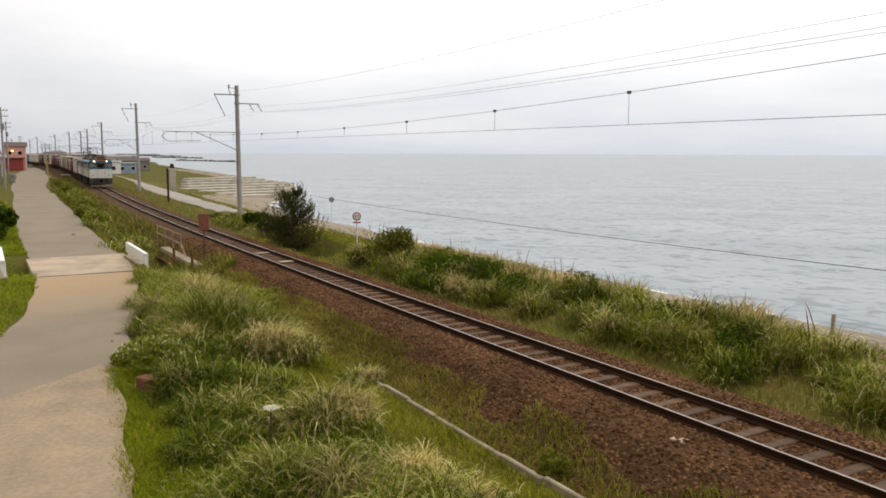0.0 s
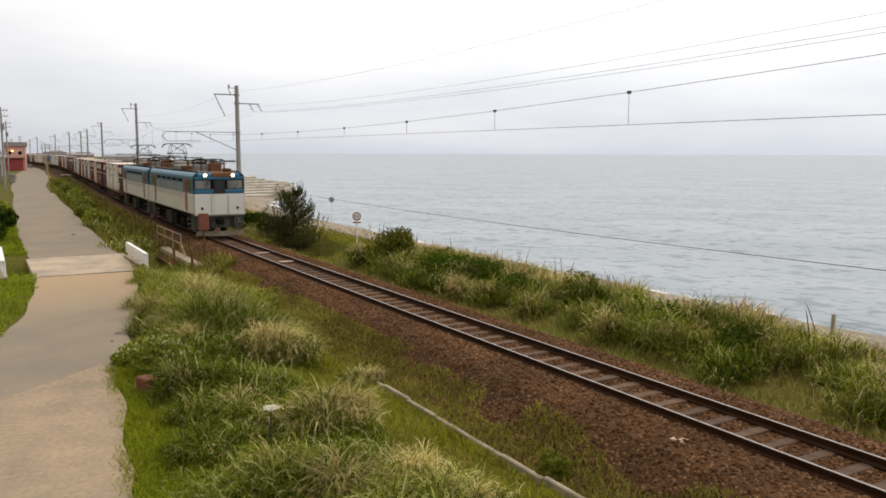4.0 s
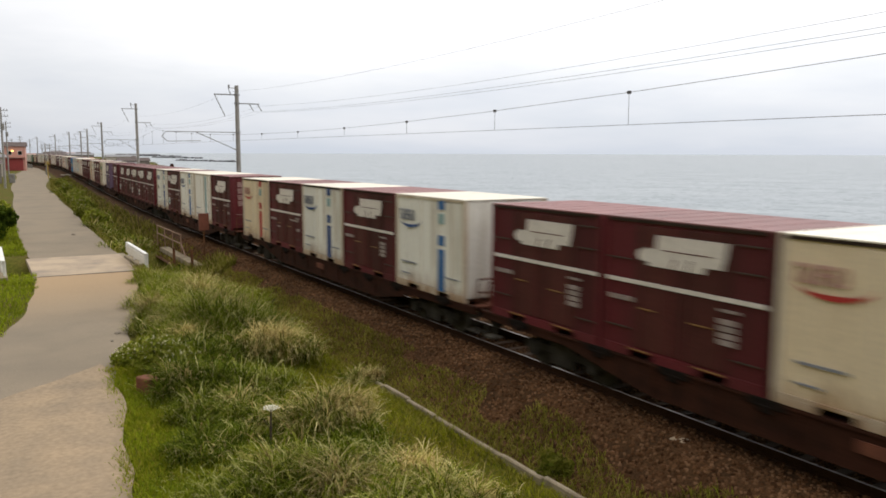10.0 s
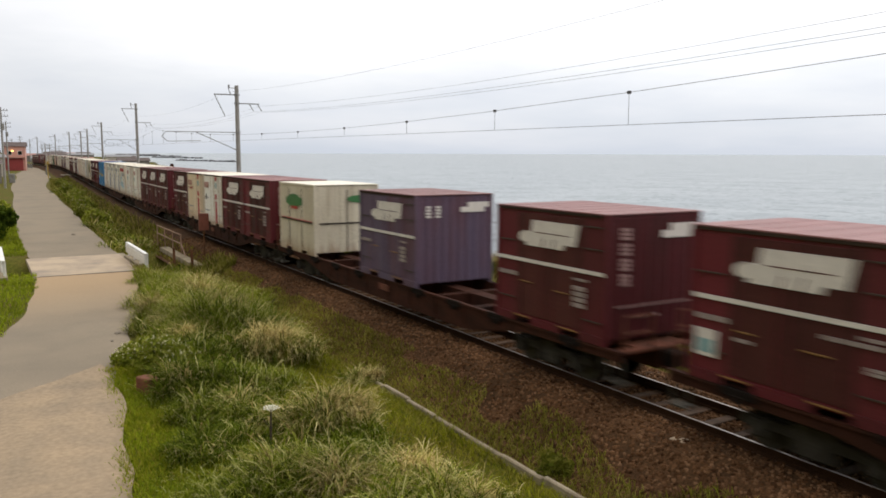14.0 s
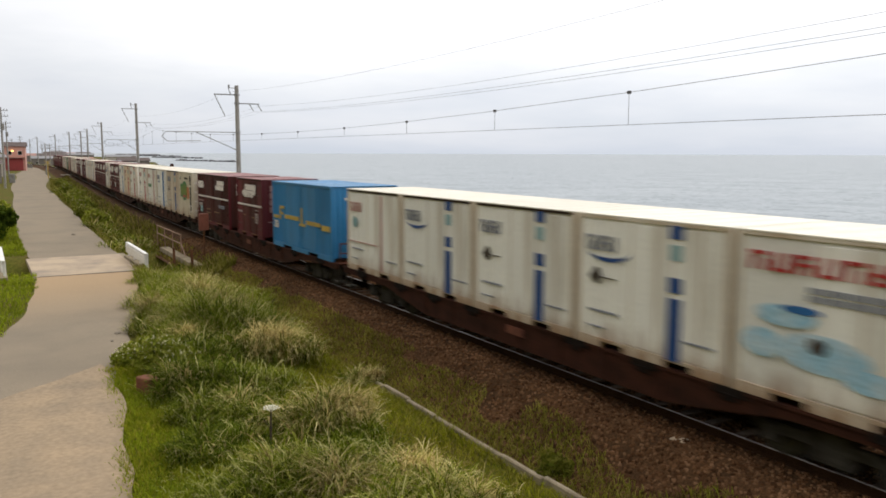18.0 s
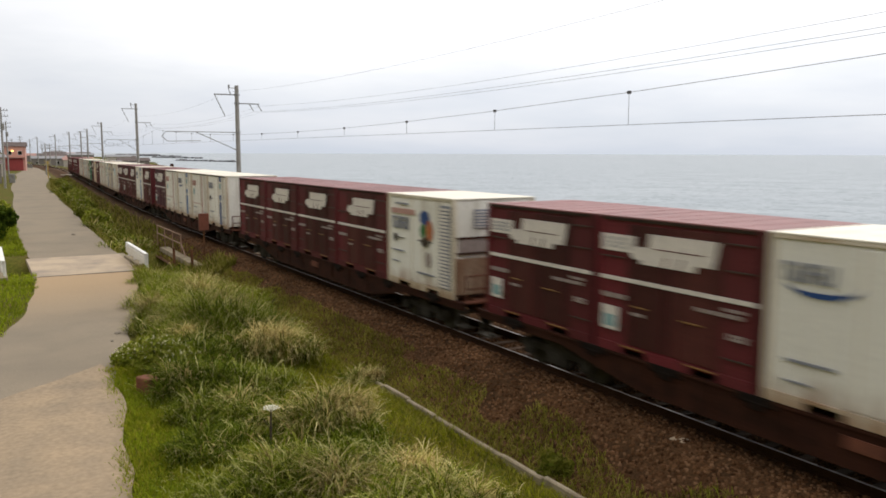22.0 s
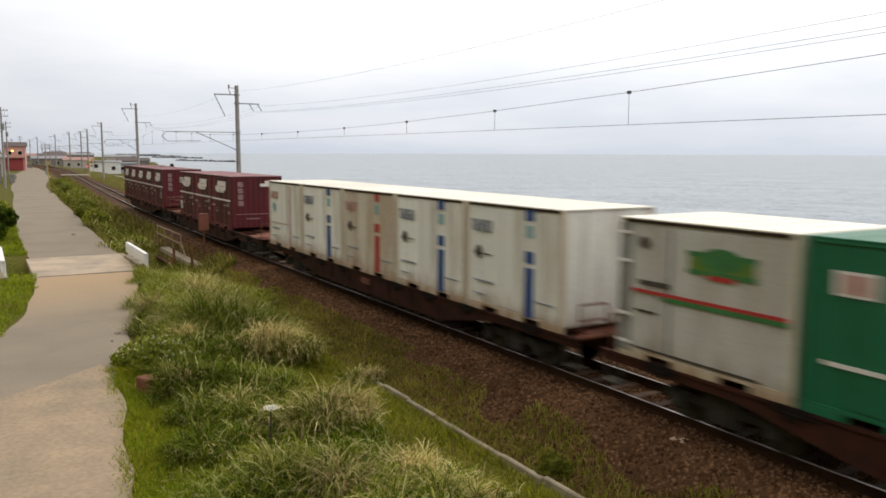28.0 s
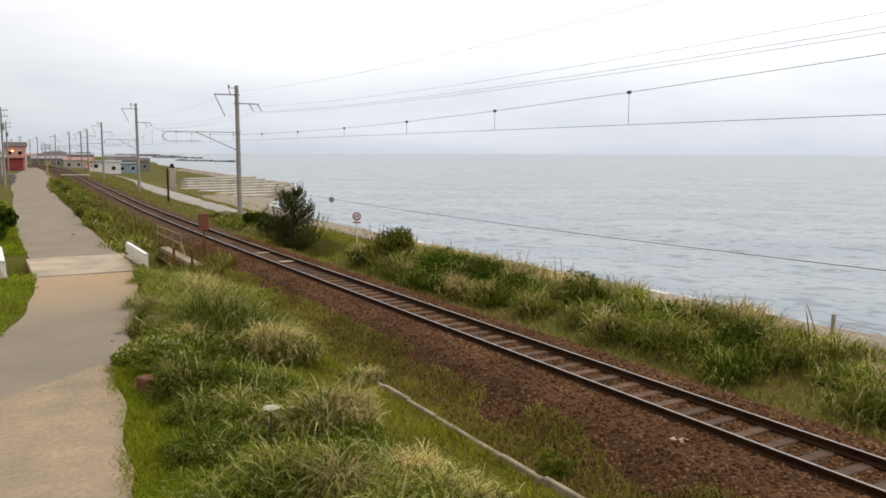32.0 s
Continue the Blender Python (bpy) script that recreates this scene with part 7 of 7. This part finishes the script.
blades("hollow_weeds", hollow, 0.1 + 0.2 * np.random.RandomState(13).rand(len(hollow)), 0.03, M["brown_grass"], "thin brown weeds round the culvert", "weeds", 0.5, 0.3, 14)
blades("bank_grass", farther, 0.25 + 0.45 * np.random.RandomState(3).rand(len(farther)), 0.035, M["field"], "rough grass between the lane and the track", "grass", 0.5, 0.3, 4)
left = scatter(34000, -66, -21, -15, -9.2, 24, lambda x, y: y < lerp([(r[0], r[1]) for r in ROAD], x) + 0.15 * noise.noise((x, 0, 7)) and not (-44.5 < x < -41.2))
blades("verge_grass", left, 0.10 + 0.2 * np.random.RandomState(4).rand(len(left)), 0.026, M["fresh"], "green grass verge on the far edge of the lane", "grass", 0.6, 0.3, 5)
dune = scatter(36000, -175, -6, 2.7, 11.5, 25, lambda x, y: not lane_at(x, y) and noise.noise((x * 0.3, y * 0.3, 2.0)) > (-0.9 if 2.9 < y - track_y(x) < 5 else -0.3), 1.5)
blades("dune_grass", dune, 0.14 + 0.3 * np.random.RandomState(5).rand(len(dune)), 0.022, M["dune"], "low grass on the strip above the beach", "grass", 0.6, 0.3, 6)
verge = scatter(5000, -49, -35.5, 2.9, 8.6, 29)
blades("path_grass", verge, 0.1 + 0.2 * np.random.RandomState(8).rand(len(verge)), 0.03, M["lawn"], "low grass round the foot of the road sign", "grass", 0.6, 0.3, 9)
beach = scatter(9000, -170, -40, 9, 19, 26, lambda x, y: noise.noise((x * 0.12, y * 0.2, 5.0)) > 0.0)
blades("beach_weeds", beach, 0.1 + 0.22 * np.random.RandomState(6).rand(len(beach)), 0.04, M["straw"], "sparse dry weeds on the upper beach", "weeds", 0.7, 0.3, 7)


def ribbons(name, base, length, width, mat, out, start, end, seed, thing_):
    """Long arching leaves: each starts near upright and bows over to hang down at its tip."""
    rs = np.random.RandomState(seed)
    p = np.array(base, float)
    n = len(p)
    ln = np.asarray(length, float) * np.ones(n)
    d = np.stack([np.cos(out), np.sin(out), np.zeros(n)], 1)
    tw = out + 1.57 + rs.randn(n) * 0.45
    f = np.stack([np.cos(tw), np.sin(tw), np.zeros(n)], 1) * (width * (0.6 + 0.8 * rs.rand(n)))[:, None] / 2
    a0 = start[0] + (start[1] - start[0]) * rs.rand(n)
    a1 = end[0] + (end[1] - end[0]) * rs.rand(n)
    rows = []
    for k, ww in enumerate((0.6, 1.0, 0.95, 0.7)):
        rows += [p - f * ww, p + f * ww]
        a = a0 + (a1 - a0) * ((k + 0.5) / 4) ** 1.3
        p = p + d * (np.sin(a) * ln / 4)[:, None]
        p[:, 2] += np.cos(a) * ln / 4
    rows.append(p)
    v = np.stack(rows, 1).reshape(-1, 3)
    o = 9 * np.arange(n)[:, None]
    quads = np.concatenate([o + np.array([[0, 1, 3, 2]]), o + np.array([[2, 3, 5, 4]]), o + np.array([[4, 5, 7, 6]])])
    ob = quick(name, v, quads, mat, o + np.array([[6, 7, 8]]))
    ob.parent = thing_
    return tagged(ob, kind="stuff")


def tussock(x, y, r, h, n, kinds, seed, group, label, droop=0.55, width=0.012):
    """A clump of arching grass in several uneven tufts: leaves spring up and hang over; some are dry, some carry plumes."""
    t = thing("grass_clump", label, "grass clump", group)
    rs = np.random.RandomState(seed)
    nt = 12
    tufts = np.array([(x + r * 0.95 * math.sqrt((k + 0.5) / nt) * math.cos(k * 2.4 + seed), y + r * 0.95 * math.sqrt((k + 0.5) / nt) * math.sin(k * 2.4 + seed), rs.uniform(0.5, 1.1) * (1.0 - 0.35 * k / nt), rs.uniform(0.3, 0.5) * r) for k in range(nt)])
    foot = np.array([ground_z(u, v) for u, v in tufts[:, :2]]) - 0.03
    wind = -0.6
    for k, (mt, share) in enumerate(kinds):
        m = int(n * share)
        w = rs.randint(0, nt, m)
        if mt == "straw":
            w = np.where(rs.rand(m) < 0.6, seed % 4, w)
        tu = tufts[w]
        a = rs.rand(m) * 6.283
        q = tu[:, 3] * rs.rand(m) ** 0.5
        px, py = tu[:, 0] + q * np.cos(a), tu[:, 1] + q * np.sin(a)
        top = h * tu[:, 2] * (1.0 - 0.45 * (q / tu[:, 3]) ** 2)
        rise = top * 0.75 * rs.rand(m) ** 0.8
        yaw = np.where(rs.rand(m) < 0.5, a + rs.randn(m) * 0.7, wind + rs.randn(m) * 1.0)
        if mt == "plume":
            ribbons("plume_tuft", np.stack([px, py, foot[w]], 1), top * (1.1 + 0.3 * rs.rand(m)), width * 1.9, M[mt], yaw, (0.0, 0.2), (0.2, 1.3), seed * 7 + k, t)
        else:
            ln = np.minimum(top * 1.2, (top - rise) + 0.4) * (0.6 + 0.7 * rs.rand(m))
            ribbons(mt + "_tuft", np.stack([px, py, foot[w] + rise], 1), ln, width, M[mt], yaw, (0.0, 0.7), (1.3, 3.0), seed * 7 + k, t)
    return t


GREEN, MIX, DRY, DARK = (("tall_green", 0.70), ("tall_dark", 0.22), ("straw", 0.08)), (("tall_green", 0.58), ("tall_dark", 0.24), ("straw", 0.18)), (("straw", 0.58), ("tall_green", 0.32), ("tall_dark", 0.10)), (("tall_dark", 0.6), ("tall_green", 0.35), ("straw", 0.05))
PALE = (("tall_green", 0.52), ("fresh", 0.24), ("straw", 0.24))
DUNE = (("tall_green", 0.36), ("brown_grass", 0.24), ("straw", 0.2), ("tall_dark", 0.2))
FEATHER = (("plume", 0.4), ("straw", 0.22), ("tall_green", 0.38))
# DARK clumps at x -20.4 and -12.7 put the shade of hollows into grass colour
NEAR_CLUMPS = ((-19.3, -4.8, 0.85, 1.2, DRY), (-21.9, -5.0, 1.2, 1.6, MIX), (-24.2, -5.2, 1.3, 1.5, PALE), (-26.6, -4.6, 1.3, 1.2, PALE), (-28.8, -4.9, 1.2, 0.9, PALE), (-31.0, -4.4, 1.2, 0.8, PALE), (-20.4, -6.0, 0.6, 0.65, DARK), (-13.6, -5.75, 0.72, 1.1, DRY), (-16.6, -6.4, 1.0, 0.5, GREEN),
               (-17.0, -7.2, 0.8, 0.8, DARK), (-15.2, -7.3, 0.7, 0.6, GREEN), (-14.2, -6.7, 0.7, 0.5, MIX), (-12.7, -5.45, 0.4, 0.45, DARK), (-11.4, -7.6, 0.8, 0.6, GREEN), (-10.9, -6.5, 0.9, 0.75, MIX), (-10.3, -5.5, 0.8, 0.6, DRY), (-9.6, -4.9, 0.6, 0.35, DRY), (-13.5, -7.9, 0.6, 0.55, DARK), (-9.6, -6.2, 0.9, 0.5, GREEN),
               (-19.6, -6.6, 1.0, 0.7, DARK), (-21.2, -6.6, 1.0, 0.8, PALE), (-23.6, -6.4, 1.0, 0.7, MIX), (-16.8, -3.5, 0.4, 0.4, DRY), (-25.8, -6.0, 0.9, 0.7, PALE), (-33.2, -5.0, 1.0, 0.7, PALE), (-27.5, -5.9, 0.9, 0.6, PALE))
for i, (x, y, r, h, kd) in enumerate(NEAR_CLUMPS):
    tussock(x, y, r * 1.15, h * 1.1, int(4300 * r), kd, 100 + i, "grass clumps on the near bank", "tall arching clump of dry straw-coloured grass" if kd is DRY else "low dark green clump of grass" if kd is DARK else "tall arching clump of green grass", 0.5, 0.013 if x > -14 else 0.015)
rr = random.Random(8)
k = 0
x = -6.5
while x > -64:
    for lane in (4.4, 5.6, 6.8, 8.0):
        if rr.random() < (0.95 if lane < 7.5 else 0.6) and not (-47.5 < x < -37):
            kd = rr.choice((DUNE, GREEN, PALE, DRY, DARK, DUNE))
            yy = lane + rr.uniform(-0.4, 0.4) + track_y(x)
            hh = (rr.uniform(0.75, 1.45) if lane < 6 else rr.uniform(0.8, 1.15) if lane < 7.5 else rr.uniform(0.7, 1.0)) * (0.8 if x > -12 else 1.0 if x > -34.5 else 0.45)
            if lane > 7.5 and x > -34.5:
                hh = (0.4 if x < -14 else -0.2 if x < -9.5 else -0.6) - ground_z(x, yy) + rr.uniform(-0.2, 0.1)
            kd = FEATHER if lane > 6 and rr.random() < 0.6 else kd
            tussock(x + rr.uniform(-0.5, 0.5), yy, rr.uniform(0.6, 1.0), hh, int(1000 * (1.0 if x > -30 else 0.6)), kd, 300 + k, "grass clumps above the beach", "tall plumed grass clump above the beach", 0.5, 0.02 if x > -30 else 0.03)
            k += 1
    x -= rr.uniform(1.2, 1.8) * (1.0 if x > -40 else 1.6)
for i in range(26):
    x = -36 - i * 3.4
    y = lerp([(r[0], r[2]) for r in ROAD], x) * 0.45 + (track_y(x) - 2.9) * 0.55 + rr.uniform(-0.5, 0.5)
    if not -44.5 < x < -37:
        tussock(x, y, rr.uniform(0.8, 1.3), rr.uniform(0.5, 0.9), 420, rr.choice((GREEN, MIX, DARK)), 700 + i, "grass clumps along the lane", "green grass clump between lane and track", 0.6, 0.035)

# dead dock stalks standing out of the grass
rs = np.random.RandomState(31)
stalk = []
for k in range(18):
    cx, cy = -5.5 - 2.0 * k - 2.0 * rs.rand(), rs.uniform(6.6, 8.6)
    for _ in range(5):
        x, y = cx + rs.randn() * 0.35, cy + rs.randn() * 0.25
        stalk.append((x, y, ground_z(x, y)))
blades("dock_stalks", stalk, 0.9 + 0.6 * rs.rand(len(stalk)), 0.03, M["rusty_weed"], "dead brown dock stalks standing in the grass", "weeds", 0.3, 0.0, 32)


def leafy(x, y, r, h, n, mt, size, seed, name, label, category, stems=14, blossom=0, top="blossom"):
    """A low leafy shrub or weed patch: stems, leaves in uneven lobes, and flowers on top."""
    t = thing(name, label, category)
    rs = np.random.RandomState(seed)
    z0 = ground_z(x, y)
    b = B()
    for k in range(stems):
        a, q = rs.rand() * 6.283, r * 0.75 * rs.rand()
        rod(b, (x + 0.2 * q * math.cos(a), y + 0.2 * q * math.sin(a), z0 - 0.05), (x + q * math.cos(a), y + q * math.sin(a), z0 + h * rs.uniform(0.5, 0.9)), 0.014, 5, 0.006)
    part("stems", b, M["bark"], t)
    lob = [(x + r * 0.62 * math.cos(k * 2.4) * rs.uniform(0.3, 1), y + r * 0.62 * math.sin(k * 2.4) * rs.uniform(0.3, 1), z0 + h * rs.uniform(0.3, 0.8), rs.uniform(0.3, 0.5) * r) for k in range(11)]
    pts = []
    for _ in range(n):
        lx, ly, lz, lr = lob[rs.randint(len(lob))]
        v = rs.randn(3)
        v *= lr * rs.uniform(0.55, 1.0) / np.linalg.norm(v)
        p = (lx + v[0], ly + v[1], max(z0 + 0.03, lz + v[2] * min(1.0, h / r)))
        pts.append(p)
    ob = leaves("foliage", pts, size, M[mt], seed)
    ob.parent = t
    if blossom:
        tops = sorted(pts, key=lambda p: -p[2])[: n // 2]
        pick = [tops[rs.randint(len(tops))] for _ in range(blossom)]
        ob = leaves("blossoms", [(p[0] + rs.randn() * 0.04, p[1] + rs.randn() * 0.04, p[2] + 0.04) for p in pick], size * 0.6, M[top], seed + 1)
        ob.parent = t
    return t


leafy(-19.0, -7.5, 1.25, 0.85, 3400, "leaf_mid", 0.06, 51, "flowering_weed", "leafy weed patch with small white blossoms", "weed", 20, 480)
leafy(-20.3, -8.1, 0.6, 0.55, 1300, "leaf_mid", 0.06, 52, "flowering_weed", "leafy weed patch with small white blossoms", "weed", 12, 220)
leafy(-10.2, -2.95, 0.42, 0.4, 800, "leaf_olive", 0.05, 53, "weed_bush", "small dark leafy weed at the edge of the ballast", "weed", 10)
leafy(-9.0, -2.3, 0.24, 0.22, 260, "leaf_dark", 0.045, 54, "weed_bush", "tiny dark weed on the ballast", "weed", 6)
leafy(-32.6, 5.2, 1.5, 1.5, 4600, "leaf_olive", 0.065, 55, "shrub", "rounded leafy green shrub beside the track", "shrub", 18)
leafy(-27.4, 5.0, 1.3, 1.0, 2600, "leaf_dark", 0.08, 56, "shrub", "dark rounded shrub among the grass", "shrub", 18)
leafy(-15.4, 5.6, 0.9, 0.9, 1600, "leaf_dark", 0.06, 57, "shrub", "dark low shrub among the plumed grass", "shrub", 12)
for k, (x, y, r, h, mt) in enumerate(((-25.2, 5.4, 1.1, 1.15, "leaf_dark"), (-22.6, 5.0, 0.9, 0.85, "leaf_dark"), (-20.4, 6.2, 1.0, 1.0, "leaf_olive"), (-17.8, 5.0, 0.8, 0.7, "leaf_dark"), (-13.2, 5.2, 0.75, 0.75, "leaf_dark"), (-29.6, 5.8, 1.0, 0.9, "leaf_olive"))):
    leafy(x, y, r, h, int(1900 * r), mt, 0.055, 90 + k, "shrub", "dark leafy shrub in the grass above the beach" if mt == "leaf_dark" else "olive leafy shrub in the grass above the beach", "shrub", 12)
leafy(-52.5, -10.8, 1.7, 2.3, 3200, "leaf_dark", 0.13, 58, "shrub", "dark shrub at the edge of the lane", "shrub", 16)
leafy(-58.5, -10.6, 1.5, 2.0, 2200, "leaf_mid", 0.13, 59, "shrub", "green shrub at the edge of the lane", "shrub", 16)
for i, (x, y) in enumerate(((-62, -4.0), (-70, -3.9), (-74, -3.5), (-80, -3.2), (-88, -3.0), (-96, -2.0), (-110, -1.6), (-122, -0.9), (-136, -0.2))):
    leafy(x, y, 1.2, 1.2, 900, "leaf_mid", 0.13, 60 + i, "flowering_weed", "tall weed with pale yellow blossoms beside the lane", "weed", 10, 130, "yellow_flower")
leafy(-49.5, 5.2, 1.4, 0.9, 1300, "leaf_dark", 0.12, 71, "shrub", "low dark shrub below the mast", "shrub", 10)
leafy(-55.0, 5.6, 1.3, 0.8, 1200, "leaf_dark", 0.12, 72, "shrub", "low dark shrub beside the track", "shrub", 10)
b = B()
box(b, -0.24, 0.24, -0.15, 0.15, -0.16, 0.2, 0.02, Matrix.Translation((-17.75, -8.2, -0.46)) @ Matrix.Rotation(0.4, 4, "Z"))
tagged(part("rusty_box", b, M["rust_red"]), "rusty red box half hidden in the weeds", "box")


def pine(x, y, h, r, seed):
    t = thing("young_pine", "bushy young pine tree with upturned shoots beside the track", "tree")
    rs = np.random.RandomState(seed)
    z0 = ground_z(x, y)
    b = B()
    base, out, ln = [], [], []
    rod(b, (x, y, z0 - 0.05), (x + 0.1, y, z0 + h * 0.97), 0.09, 7, 0.015)
    for k in range(330):
        u = rs.rand() ** 1.25 * 0.97
        a = k * 2.39996 + rs.randn() * 0.2
        lump = 0.72 + 0.5 * noise.noise((math.cos(a) * 1.6, math.sin(a) * 1.6, u * 4.0 + seed))
        l_ = r * (1.04 - u) ** 0.55 * lump * rs.uniform(0.55, 1.15) + 0.1
        c = Vector((x + 0.1 * u, y, z0 + 0.1 + h * u * 0.85))
        e = c + Vector((math.cos(a) * l_, math.sin(a) * l_, 0.15 + l_ * rs.uniform(0.05, 0.4)))
        tip = e + Vector((math.cos(a) * 0.08, math.sin(a) * 0.08, rs.uniform(0.2, 0.5)))
        rod(b, c, e, 0.014, 4, 0.007)
        rod(b, e, tip, 0.007, 4, 0.004)
        for w in range(46):
            q = rs.rand()
            v = c.lerp(e, 0.35 + 1.0 * q) if q < 0.65 else e.lerp(tip, (q - 0.65) / 0.33)
            base.append((v.x + rs.randn() * 0.04, v.y + rs.randn() * 0.04, v.z + rs.randn() * 0.04))
            out.append(rs.rand() * 6.283)
            ln.append(rs.uniform(0.1, 0.2))
    part("trunk", b, M["bark"], t)
    ob = ribbons("needles", base, ln, 0.022, M["needle"], np.array(out), (0.2, 1.3), (0.1, 1.6), seed, t)


pine(-43.2, 4.1, 3.75, 2.3, 81)

# tall umbel standing before the clumps
t = thing("umbel_plant", "single tall umbel with a flat white flower head", "wild flower")
zf = ground_z(-12.7, -7.1)
b = B()
rod(b, (-12.7, -7.1, zf), (-12.68, -7.08, zf + 0.92), 0.02, 6, 0.014)
for k in range(3):
    a = k * 2.1
    rod(b, (-12.7, -7.1, zf + 0.35 + 0.12 * k), (-12.7 + 0.1 * math.cos(a), -7.1 + 0.1 * math.sin(a), zf + 0.5 + 0.12 * k), 0.006, 5)
part("stem", b, M["bark"], t)
b = B()
for k in range(26):
    a, q = k * 2.4, 0.14 * math.sqrt(k / 26)
    p = Vector((-12.68 + q * math.cos(a), -7.08 + q * math.sin(a), zf + 0.98 - q * 0.2))
    rod(b, (-12.68, -7.08, zf + 0.88), p, 0.003, 3)
    bmesh.ops.create_icosphere(b, subdivisions=1, radius=0.017, matrix=Matrix.Translation(p) @ Matrix.Diagonal((1, 1, 0.5, 1)))
part("flower_head", b, M["umbel"], t, "flat creamy-white flower head")
motions()
